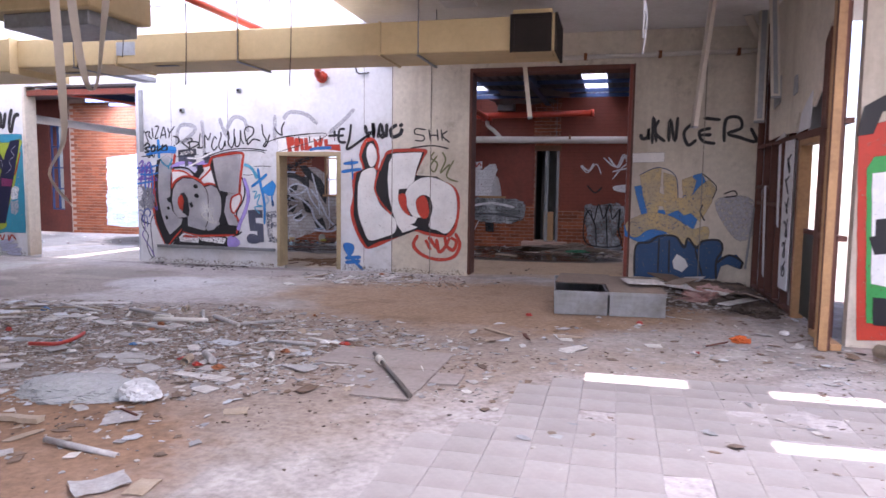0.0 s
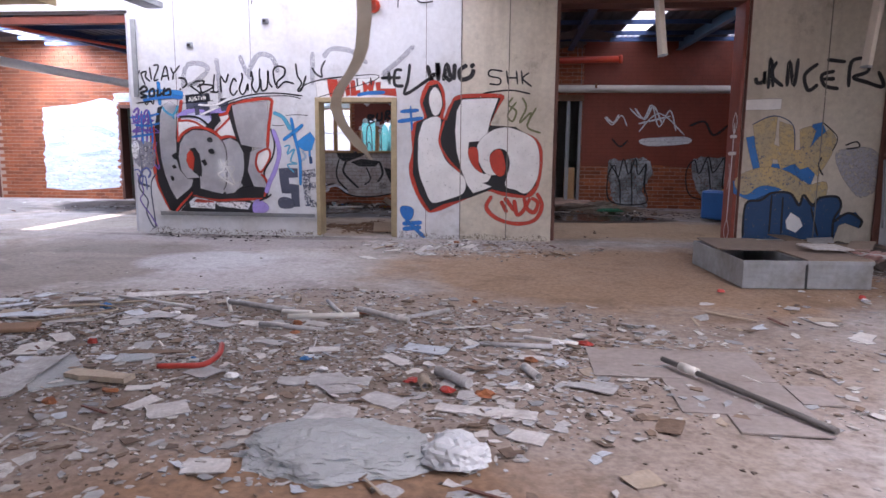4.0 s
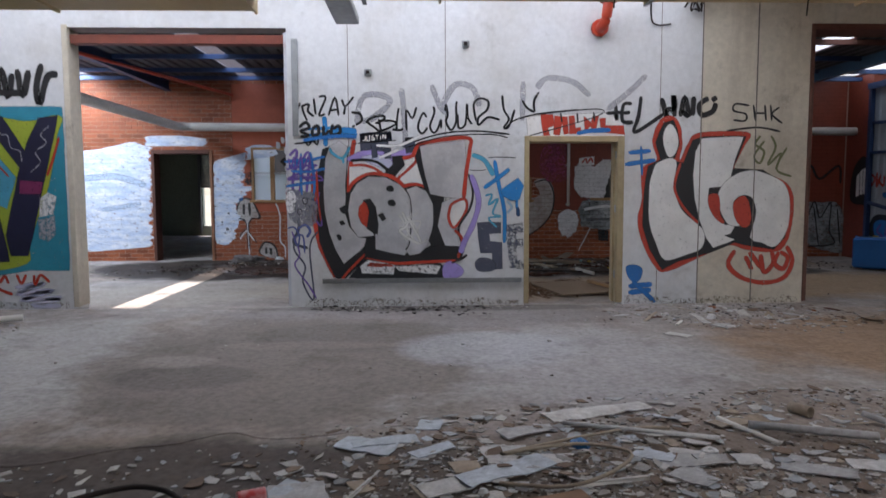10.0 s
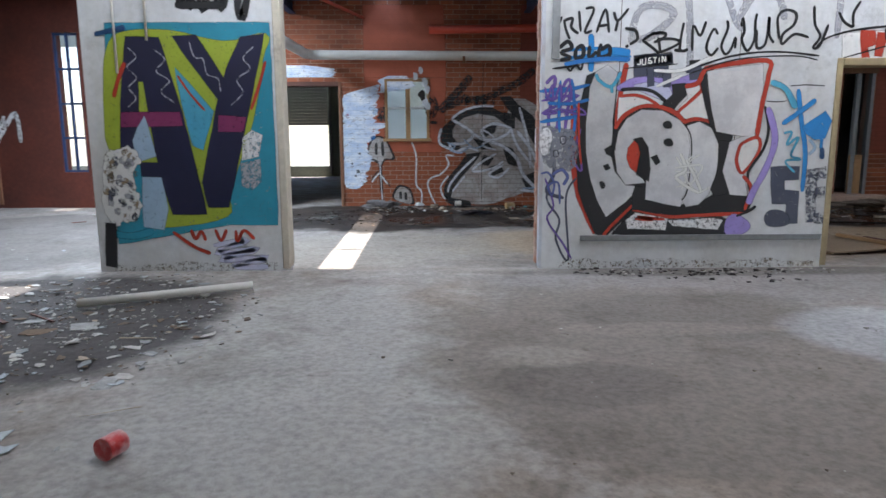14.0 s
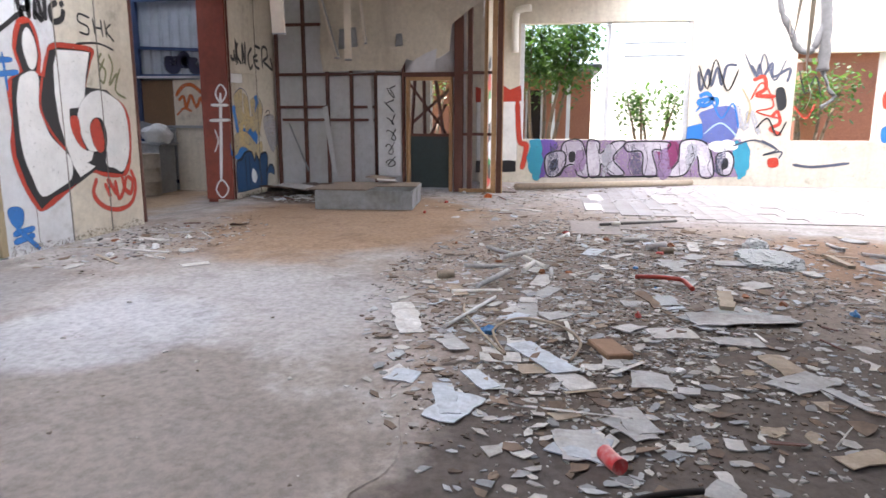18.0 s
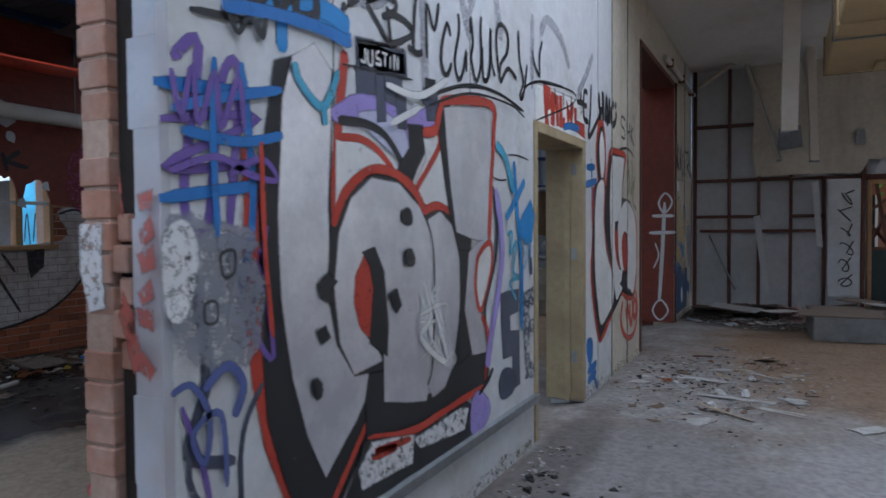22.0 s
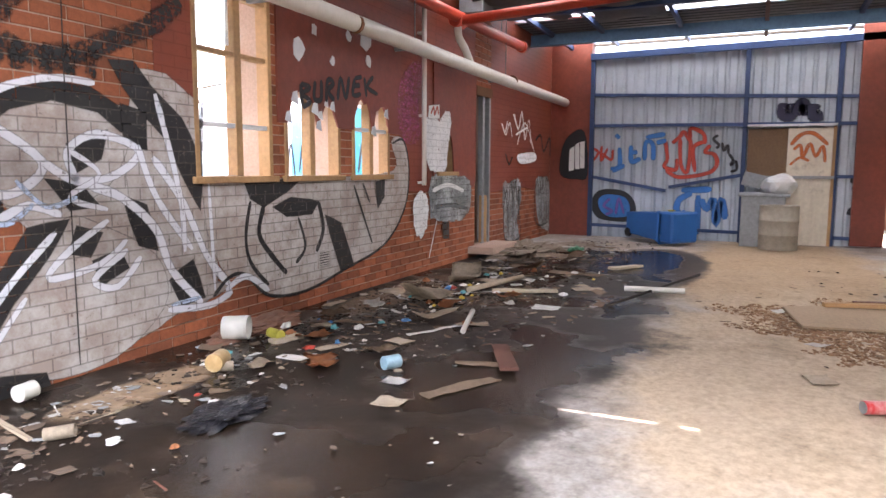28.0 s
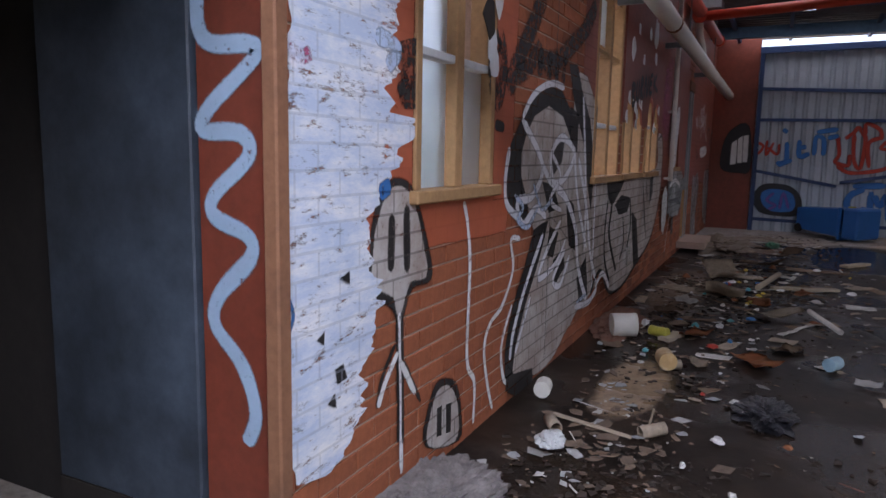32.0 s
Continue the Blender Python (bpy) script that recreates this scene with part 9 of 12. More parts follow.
stroke(g, "stain", SP_BLACK, "F", 0, [(-12.95,0.47), (-12.87,0.46), (-12.89,0.03), (-12.98,0.05)])
rf = random.Random(77)
for k in range(46):
    x, z, q = rf.uniform(-12.93, -12.62), rf.uniform(0.5, 1.18), rf.uniform(0.008, 0.035)
    stroke(g, "fleck", (SP_SLATEWASH, SP_GRIME, SP_STAIN, SP_GREYWASH)[k % 4], "F", 0, [(x + q * rf.uniform(0.5, 1.4) * math.cos(a), z + q * rf.uniform(0.5, 1.6) * math.sin(a)) for a in (0.3, 1.4, 2.6, 3.7, 5.0)])
g = graffiti("graffiti_marks", "red strokes and white smears on the broken wall end", "x", -8.702, -1)
stroke(g, "smear", SP_WORN, "F", 0, [(11.33,1.36), (11.27,1.36), (11.27,1.25), (11.26,1.15), (11.3,1.14), (11.33,1.25)])
stroke(g, "stroke", SP_FADED, "F", 0, [(11.11,1.43), (11.07,1.44), (11.08,1.41), (11.1,1.41)])
stroke(g, "stroke", SP_FADED, "F", 0, [(11.1,1.34), (11.07,1.38), (11.07,1.34), (11.1,1.32)])
stroke(g, "stroke", SP_FADED, "F", 0, [(11.11,1.28), (11.07,1.3), (11.07,1.26), (11.1,1.25)])
stroke(g, "stroke", SP_FADED, "F", 0, [(11.11,1.18), (11.07,1.22), (11.07,1.19), (11.11,1.17)])
stroke(g, "stroke", SP_FADED, "F", 0, [(11.12,1.14), (11.07,1.14), (11.07,1.11), (11.11,1.12)])
stroke(g, "stroke", SP_FADED, "F", 0, [(11.18,1.18), (11.15,1.12), (11.15,1.05), (11.18,1.12)])
stroke(g, "stroke", SP_FADED, "F", 0, [(11.15,1.1), (11.11,1.0), (11.13,0.99), (11.15,1.05)])
stroke(g, "stroke", SP_FADED, "L", 0.008, [(11.18,1.49), (11.17,1.38)])
stroke(g, "stroke", SP_FADED, "F", 0, [(11.11,1.03), (11.07,0.99), (11.08,0.98), (11.11,1.0)])
g = graffiti("graffiti_arc", "faded grey loops sprayed above the tags", "y", 11.05, -1)
stroke(g, "arc", SP_GREYWASH, "L", 0.06, [(-7.85,2.16), (-7.79,2.45), (-7.62,2.51), (-7.45,2.43), (-7.64,2.24), (-7.79,2.19)])
stroke(g, "arc", SP_GREYWASH, "L", 0.06, [(-7.32,2.58), (-7.29,2.33), (-7.27,1.91)])
stroke(g, "arc", SP_GREYWASH, "L", 0.06, [(-6.96,2.62), (-6.86,2.37), (-6.78,2.29)])
stroke(g, "arc", SP_GREYWASH, "L", 0.06, [(-6.84,2.37), (-6.68,2.62), (-6.47,2.58), (-6.39,2.37)])
stroke(g, "arc", SP_GREYWASH, "L", 0.06, [(-5.87,2.66), (-5.88,2.2)])
stroke(g, "arc", SP_GREYWASH, "L", 0.06, [(-5.71,2.58), (-5.58,2.7), (-5.28,2.66), (-5.07,2.49)])
stroke(g, "arc", SP_GREYWASH, "L", 0.06, [(-4.86,2.33), (-4.6,2.54), (-4.39,2.74)])
g = graffiti("graffiti_tag", "black sprayed curly word tag across the upper wall", "y", 11.05, -1)
stroke(g, "stroke", SP_BLACK, "L", 0.025, [(-7.74, 2.19), (-7.63, 2.25), (-7.52, 2.25), (-7.55, 2.20), (-7.63, 2.17)])
stroke(g, "stroke", SP_BLACK, "L", 0.025, [(-7.74, 2.19), (-7.65, 2.13), (-7.57, 2.08), (-7.59, 2.22)])
stroke(g, "stroke", SP_BLACK, "L", 0.025, [(-7.59, 2.20), (-7.45, 2.20), (-7.38, 2.17), (-7.48, 2.11), (-7.57, 2.08)])
stroke(g, "stroke", SP_BLACK, "L", 0.024, [(-7.38, 2.09), (-7.37, 2.23), (-7.35, 2.35)])
stroke(g, "stroke", SP_BLACK, "L", 0.025, [(-7.43, 2.10), (-7.34, 2.09), (-7.30, 2.11)])
stroke(g, "stroke", SP_BLACK, "L", 0.025, [(-7.26, 2.09), (-7.26, 2.32), (-7.19, 2.23), (-7.14, 2.36)])
stroke(g, "stroke", SP_BLACK, "L", 0.025, [(-7.02, 2.24), (-7.06, 2.29), (-7.11, 2.19), (-7.12, 2.10), (-7.07, 2.05), (-7.01, 2.12)])
stroke(g, "stroke", SP_BLACK, "L", 0.025, [(-6.94, 2.37), (-6.93, 2.29), (-6.98, 2.14), (-6.94, 2.06), (-6.89, 2.10), (-6.85, 2.21), (-6.85, 2.11)])
stroke(g, "stroke", SP_BLACK, "L", 0.025, [(-6.80, 2.31), (-6.79, 2.39), (-6.77, 2.27), (-6.79, 2.19), (-6.73, 2.09), (-6.67, 2.19), (-6.67, 2.36), (-6.66, 2.43)])
stroke(g, "stroke", SP_BLACK, "L", 0.025, [(-6.65, 2.28), (-6.64, 2.12), (-6.56, 2.16), (-6.54, 2.40), (-6.53, 2.24), (-6.48, 2.16)])
stroke(g, "stroke", SP_BLACK, "L", 0.025, [(-6.43, 2.19), (-6.46, 2.39), (-6.39, 2.46), (-6.29, 2.43), (-6.30, 2.33), (-6.40, 2.24), (-6.40, 2.15), (-6.29, 2.24), (-6.15, 2.21)])
stroke(g, "stroke", SP_BLACK, "L", 0.025, [(-6.12, 2.50), (-6.10, 2.33), (-6.04, 2.22), (-6.10, 2.12), (-6.04, 2.13), (-5.97, 2.33)])
stroke(g, "stroke", SP_BLACK, "L", 0.025, [(-5.88, 2.44), (-5.82, 2.35), (-5.73, 2.30)])
stroke(g, "stroke", SP_BLACK, "L", 0.025, [(-5.68, 2.54), (-5.74, 2.43), (-5.73, 2.30)])
stroke(g, "stroke", SP_BLACK, "L", 0.025, [(-7.91, 2.30), (-7.81, 2.28), (-7.79, 2.20), (-7.86, 2.15)])
stroke(g, "stroke", SP_BLACK, "L", 0.025, [(-7.90, 2.13), (-7.87, 2.14)])
stroke(g, "stroke", SP_BLACK, "L", 0.016, [(-6.08, 2.11), (-6.00, 2.19), (-5.87, 2.24), (-5.63, 2.29), (-5.21, 2.33)])
g = graffiti("graffiti_tag", "thin black arc sprayed under a tag", "y", 11.05, -1)
stroke(g, "stroke", SP_BLACK, "L", 0.018, [(-7.32,1.9), (-6.88,2.04), (-6.45,2.08), (-6.03,2.04)])
g = graffiti("graffiti_tag", "small black word tag beside the opening", "y", 11.05, -1)
stroke(g, "stroke", SP_BLACK, "L", 0.024, [(-8.58, 2.40), (-8.55, 2.33), (-8.51, 2.41)])
stroke(g, "stroke", SP_BLACK, "L", 0.024, [(-8.49, 2.38), (-8.47, 2.29), (-8.43, 2.20)])
stroke(g, "stroke", SP_BLACK, "L", 0.025, [(-8.49, 2.37), (-8.41, 2.39), (-8.42, 2.31), (-8.35, 2.25)])
stroke(g, "stroke", SP_BLACK, "L", 0.024, [(-8.35, 2.46), (-8.33, 2.27)])
stroke(g, "stroke", SP_BLACK, "L", 0.024, [(-8.29, 2.48), (-8.21, 2.47), (-8.29, 2.27), (-8.22, 2.28)])
stroke(g, "stroke", SP_BLACK, "L", 0.024, [(-8.18, 2.26), (-8.10, 2.47), (-8.06, 2.26)])
stroke(g, "stroke", SP_BLACK, "L", 0.025, [(-8.16, 2.32), (-8.08, 2.33)])
stroke(g, "stroke", SP_BLACK, "L", 0.024, [(-8.02, 2.45), (-7.98, 2.37), (-7.88, 2.48)])
stroke(g, "stroke", SP_BLACK, "L", 0.024, [(-7.98, 2.37), (-8.00, 2.27)])
g = graffiti("graffiti_tag", "small black looping word over blue lines", "y", 11.049, -1)
stroke(g, "stroke", SP_BLACK, "L", 0.035, [(-8.53,2.12), (-8.45,2.18), (-8.41,2.12), (-8.51,2.08), (-8.42,2.03), (-8.52,2.01)])
stroke(g, "stroke", SP_BLACK, "L", 0.035, [(-8.37,2.11), (-8.31,2.14), (-8.3,2.05), (-8.37,2.03), (-8.37,2.11)])
stroke(g, "stroke", SP_BLACK, "L", 0.035, [(-8.24,2.14), (-8.24,2.03), (-8.17,2.09)])
stroke(g, "stroke", SP_BLACK, "L", 0.035, [(-8.13,2.16), (-8.15,2.04), (-8.05,2.06), (-8.06,2.14), (-8.13,2.1)])
g = graffiti("graffiti_tag", "blue brushed lines crossing a word", "y", 11.05, -1)
stroke(g, "stroke", SP_AZURE, "L", 0.049, [(-8.23, 2.25), (-8.22, 2.08), (-8.22, 1.90)])
stroke(g, "stroke", SP_AZURE, "L", 0.033, [(-8.50, 2.02), (-8.17, 2.05), (-7.84, 2.04)])
stroke(g, "stroke", SP_AZURE, "L", 0.061, [(-8.14, 2.08), (-7.99, 2.09), (-7.85, 2.07)])
stroke(g, "stroke", SP_AZURE, "L", 0.027, [(-8.51, 2.09), (-8.33, 2.11), (-8.03, 2.12)])
g = graffiti("graffiti_tag", "black tag in three angular letters", "y", 11.05, -1)
stroke(g, "stroke", SP_BLACK, "L", 0.042, [(-4.76,2.4), (-4.74,2.2)])
stroke(g, "stroke", SP_BLACK, "L", 0.042, [(-4.87,2.29), (-4.68,2.3)])
stroke(g, "stroke", SP_BLACK, "L", 0.042, [(-4.56,2.4), (-4.66,2.39), (-4.67,2.2), (-4.54,2.18)])
stroke(g, "stroke", SP_BLACK, "L", 0.042, [(-4.66,2.29), (-4.58,2.3)])
stroke(g, "stroke", SP_BLACK, "L", 0.042, [(-4.45,2.49), (-4.48,2.25), (-4.53,2.08), (-4.44,2.1), (-4.16,2.29)])
g = graffiti("graffiti_tag", "small boxed black lettering on the wall", "y", 11.05, -1)
stroke(g, "panel", SP_SLATE, "F", 0, [(-7.81, 2.04), (-7.45, 2.06), (-7.44, 1.98), (-7.80, 1.94)])
stroke(g, "letter", SP_WHITE, "L", 0.011, [(-7.75, 2.02), (-7.75, 1.97), (-7.78, 1.97)])
stroke(g, "letter", SP_WHITE, "L", 0.011, [(-7.73, 2.02), (-7.73, 1.97), (-7.70, 1.97), (-7.70, 2.03)])
stroke(g, "letter", SP_WHITE, "L", 0.011, [(-7.65, 2.03), (-7.67, 2.02), (-7.67, 2.00), (-7.65, 2.00), (-7.64, 1.98), (-7.68, 1.98)])
stroke(g, "letter", SP_WHITE, "L", 0.011, [(-7.63, 2.03), (-7.59, 2.03)])
stroke(g, "letter", SP_WHITE, "L", 0.011, [(-7.61, 2.03), (-7.61, 1.98)])
stroke(g, "letter", SP_WHITE, "L", 0.011, [(-7.57, 2.03), (-7.57, 1.98)])
stroke(g, "letter", SP_WHITE, "L", 0.011, [(-7.54, 1.98), (-7.54, 2.04), (-7.51, 1.99), (-7.51, 2.04)])
stroke(g, "stroke", SP_BLACK, "L", 0.011, [(-7.90, 1.93), (-7.39, 1.97)])
stroke(g, "bar", SP_SLATE, "F", 0, [(-7.67, 1.93), (-7.63, 1.94), (-7.62, 1.77), (-7.66, 1.76)])
stroke(g, "bar", SP_SLATE, "F", 0, [(-7.52, 1.91), (-7.46, 1.91), (-7.46, 1.76), (-7.51, 1.76)])
stroke(g, "bar", SP_SLATE, "F", 0, [(-7.30, 1.94), (-7.17, 1.96), (-7.16, 1.84), (-7.26, 1.83), (-7.26, 1.89), (-7.29, 1.89)])
g = graffiti("graffiti_tag", "black dripping tag in pointed letters", "y", 11.05, -1)
stroke(g, "stroke", SP_BLACK, "L", 0.046, [(0.29,2.29), (0.31,2.22), (0.39,2.24), (0.4,2.37), (0.41,2.2)])
stroke(g, "stroke", SP_BLACK, "L", 0.046, [(0.46,2.14), (0.47,2.54), (0.52,2.16)])
stroke(g, "stroke", SP_BLACK, "L", 0.046, [(0.55,2.5), (0.49,2.32), (0.65,2.17)])
stroke(g, "stroke", SP_BLACK, "L", 0.046, [(0.7,2.17), (0.71,2.5), (0.79,2.18), (0.82,2.54)])
stroke(g, "stroke", SP_BLACK, "L", 0.046, [(1.08,2.47), (0.92,2.32), (0.98,2.12), (1.1,2.2)])
stroke(g, "stroke", SP_BLACK, "L", 0.046, [(1.3,2.37), (1.14,2.32), (1.19,2.18), (1.37,2.14)])
stroke(g, "stroke", SP_BLACK, "L", 0.046, [(1.16,2.27), (1.31,2.27)])
stroke(g, "stroke", SP_BLACK, "L", 0.046, [(1.19,2.52), (1.43,2.49)])
stroke(g, "stroke", SP_BLACK, "L", 0.046, [(1.49,2.16), (1.5,2.49), (1.68,2.52), (1.72,2.37), (1.54,2.29), (1.7,2.23), (1.93,2.17), (1.85,2.37)])
g = graffiti("graffiti_tag", "tangled thin coloured scrawl between the windows", "x", 4.078, -1)
stroke(g, "stroke", SP_BLACK, "L", 0.03, [(3.18,2.32), (2.99,1.88), (2.87,2.43), (2.62,1.84), (2.43,2.25)])
g = graffiti("graffiti_tag", "tangled thin coloured scrawl between the windows", "x", 4.078, -1)
stroke(g, "stroke", SP_SLATE, "L", 0.03, [(2.34,2.53), (2.09,2.1), (1.99,2.53), (1.77,2.03), (1.58,2.42)])
g = graffiti("graffiti_tag", "tangled thin coloured scrawl between the windows", "x", 4.078, -1)
stroke(g, "stroke", SP_RED, "L", 0.03, [(2.17,1.66), (1.98,1.99), (1.74,1.55), (2.05,1.44), (1.61,1.31)])
g = graffiti("graffiti_tag", "tangled thin coloured scrawl between the windows", "x", 4.078, -1)
stroke(g, "stroke", SP_BLUE, "L", 0.03, [(3.18,1.44), (2.93,1.66), (2.69,1.31), (2.49,1.6), (2.35,1.11)])
g = graffiti("graffiti_tag", "tangled thin coloured scrawl between the windows", "x", 4.078, -1)
stroke(g, "stroke", SP_SKY, "L", 0.03, [(3.0,1.0), (2.69,1.22), (2.34,0.93)])
g = graffiti("graffiti_tag", "tangled thin coloured scrawl between the windows", "x", 4.078, -1)
stroke(g, "stroke", SP_BLACK, "L", 0.03, [(2.03,1.11), (1.83,1.31), (1.63,0.98), (1.48,1.25)])
g = graffiti("graffiti_tag", "tangled thin coloured scrawl between the windows", "x", 4.078, -1)
stroke(g, "stroke", SP_OCHRE, "L", 0.03, [(2.34,1.88), (2.17,1.55), (2.21,1.22)])
g = graffiti("graffiti_tag", "tangled thin coloured scrawl between the windows", "x", 4.078, -1)
stroke(g, "stroke", SP_BLACK, "L", 0.03, [(1.33,2.21), (1.18,1.77), (1.03,2.1), (0.9,1.71)])
g = graffiti("graffiti_tag", "tangled thin coloured scrawl between the windows", "x", 4.078, -1)
stroke(g, "stroke", SP_RED, "L", 0.03, [(1.37,1.55), (1.14,1.31), (0.99,1.6)])
g = graffiti("graffiti_tag", "tangled thin coloured scrawl between the windows", "x", 4.078, -1)
stroke(g, "stroke", SP_SLATE, "L", 0.03, [(2.44,0.77), (2.02,0.89), (1.57,0.69)])
g = graffiti("wall_grime", "brown grime and splashes along the foot of the wall", "y", 11.0485, -1)
stroke(g, "splash", SP_GRIME, "F", 0, [(-5.9, 0.0), (-5.9, 0.05), (-6.06, 0.03), (-6.23, 0.03), (-6.39, 0.07), (-6.55, 0.04), (-6.71, 0.05), (-6.88, 0.02), (-7.04, 0.07), (-7.2, 0.02), (-7.36, 0.07), (-7.53, 0.05), (-7.69, 0.07), (-7.85, 0.04), (-8.01, 0.03), (-8.18, 0.07), (-8.34, 0.07), (-8.5, 0.03), (-8.5, 0.0)])
stroke(g, "splash", SP_GRIME, "F", 0, [(-2.45, 0.0), (-2.45, 0.02), (-2.62, 0.07), (-2.78, 0.03), (-2.95, 0.02), (-3.11, 0.02), (-3.28, 0.05), (-3.44, 0.07), (-3.61, 0.03), (-3.77, 0.03), (-3.94, 0.03), (-4.1, 0.05), (-4.27, 0.05), (-4.43, 0.07), (-4.6, 0.07), (-4.6, 0.0)])
stroke(g, "splash", SP_GRIME, "F", 0, [(-11.3, 0.0), (-11.3, 0.05), (-11.48, 0.07), (-11.66, 0.05), (-11.83, 0.05), (-12.01, 0.05), (-12.19, 0.07), (-12.37, 0.05), (-12.54, 0.04), (-12.72, 0.02), (-12.9, 0.04), (-12.9, 0.0)])
stroke(g, "splash", SP_GRIME, "F", 0, [(1.9, 0.0), (1.9, 0.05), (1.73, 0.04), (1.56, 0.05), (1.39, 0.04), (1.22, 0.03), (1.05, 0.05), (0.88, 0.03), (0.71, 0.02), (0.54, 0.02), (0.37, 0.04), (0.2, 0.03), (0.2, 0.0)])
g = graffiti("graffiti_tag", "pale scrawled tag on the dark red wall", "y", 17.405, -1)
stroke(g, "stroke", SP_WORN, "L", 0.081, [(-18.3,1.65), (-18.22,1.16), (-18.0,1.71), (-17.94,1.11), (-17.72,1.65)])
stroke(g, "stroke", SP_WORN, "L", 0.081, [(-17.83,1.27), (-17.51,1.7), (-17.46,1.16)])


# ---- debris ----
DEB = [worn("plaster_shard", (0.74, 0.73, 0.70), (0.42, 0.37, 0.32), 0.9, small=25, big=9, dirtiness=0.8, grain=0.45), worn("grey_shard", (0.56, 0.56, 0.55), (0.34, 0.31, 0.28), 0.85, small=25, big=9, dirtiness=0.8, grain=0.45),
       worn("card_shard", (0.50, 0.41, 0.31), (0.28, 0.21, 0.14), 0.9, small=25, big=9, dirtiness=0.8, grain=0.45), worn("brown_shard", (0.24, 0.16, 0.105), (0.12, 0.08, 0.05), 0.9, small=25, big=9, dirtiness=0.8, grain=0.45),
       worn("blue_shard", (0.62, 0.68, 0.73), (0.44, 0.46, 0.48), 0.75, small=25, big=9, dirtiness=0.8, grain=0.45)]
PALE_WOOD = worn("weathered_wood", (0.46, 0.38, 0.28), (0.25, 0.18, 0.12), 0.85, small=25)
WHITE_PVC = worn("white_pvc", (0.72, 0.70, 0.64), (0.45, 0.4, 0.33), 0.45, grain=0.12)
rnd = random.Random(77)


def shard_mesh(k):
    bm = bmesh.new()
    n = rnd.randint(4, 8)
    if k % 3 == 0:
        a, b = rnd.uniform(0.10, 0.2), rnd.uniform(0.06, 0.14)
        pts = [(-a, -b), (a * rnd.uniform(0.5, 1), -b), (a, b * rnd.uniform(0.3, 1)), (a * rnd.uniform(-0.2, 0.6), b), (-a * rnd.uniform(0.7, 1), b * rnd.uniform(0.6, 1))]
    else:
        pts = [((r := rnd.uniform(0.06, 0.19)) * math.cos(i * 2 * math.pi / n), r * 0.8 * math.sin(i * 2 * math.pi / n)) for i in range(n)]
    edge = []
    for (ax, ay), (bx, by) in zip(pts, pts[1:] + pts[:1]):
        edge.append((ax, ay))
        for q in (0.34, 0.67):
            if rnd.random() < 0.75:
                edge.append((ax + (bx - ax) * q + rnd.uniform(-0.016, 0.016), ay + (by - ay) * q + rnd.uniform(-0.016, 0.016)))
    pts = edge
    t, curl = rnd.uniform(0.003, 0.010), rnd.uniform(-0.6, 1.6)
    f = [bm.verts.new((x, y, curl * x * x)) for x, y in pts]
    g = [bm.verts.new((x, y, curl * x * x + t)) for x, y in pts]
    c0, c1 = bm.verts.new((0, 0, 0)), bm.verts.new((0.01, 0, t + rnd.uniform(0, 0.01)))
    m = len(pts)
    for i in range(m):
        j = (i + 1) % m
        bm.faces.new((f[j], f[i], c0))
        bm.faces.new((g[i], g[j], c1))
        bm.faces.new((f[i], f[j], g[j], g[i]))
    return mesh(bm, "shard", DEB[k % 5])


SHARDS = [shard_mesh(k) for k in range(25)]
WORDS = {0: ("white plasterboard shard lying in the dust", "plaster shard"), 1: ("grey fibre board shard on the floor", "board shard"), 2: ("torn beige cardboard scrap on the floor", "card scrap"),
         3: ("brown broken board piece on the floor", "board piece"), 4: ("pale blue vinyl tile fragment on the floor", "tile fragment")}


def stick_mesh(k):
    bm = bmesh.new()
    L, w, h = rnd.uniform(0.2, 0.7), rnd.uniform(0.006, 0.02), rnd.uniform(0.003, 0.009)
    box(bm, -L / 2, -w, 0, L / 2, w, h * 2)
    for v in bm.verts:
        v.co += Vector((rnd.uniform(-0.03, 0.03), rnd.uniform(-0.008, 0.008), rnd.uniform(0, 0.01)))
    return mesh(bm, "stick", (PALE_WOOD, DEB[0], WHITE_PVC, DARK_TIMBER)[k % 4])


STICKS = [stick_mesh(k) for k in range(8)]
TUBES = []
for k in range(4):
    bm = bmesh.new()
    L, r = (0.2, 0.4, 0.5, 0.14)[k], (0.022, 0.012, 0.014, 0.03)[k]
    tube(bm, [(-L / 2, 0, r), (L / 2, 0, r)], r, 12)
    bmesh.ops.delete(bm, geom=[f for f in bm.faces if len(f.verts) > 4], context="FACES")
    bmesh.ops.solidify(bm, geom=bm.faces[:], thickness=0.004)
    TUBES.append(mesh(bm, "tube", (DEB[0], WHITE_PVC, DEB[1], DEB[2])[k]))


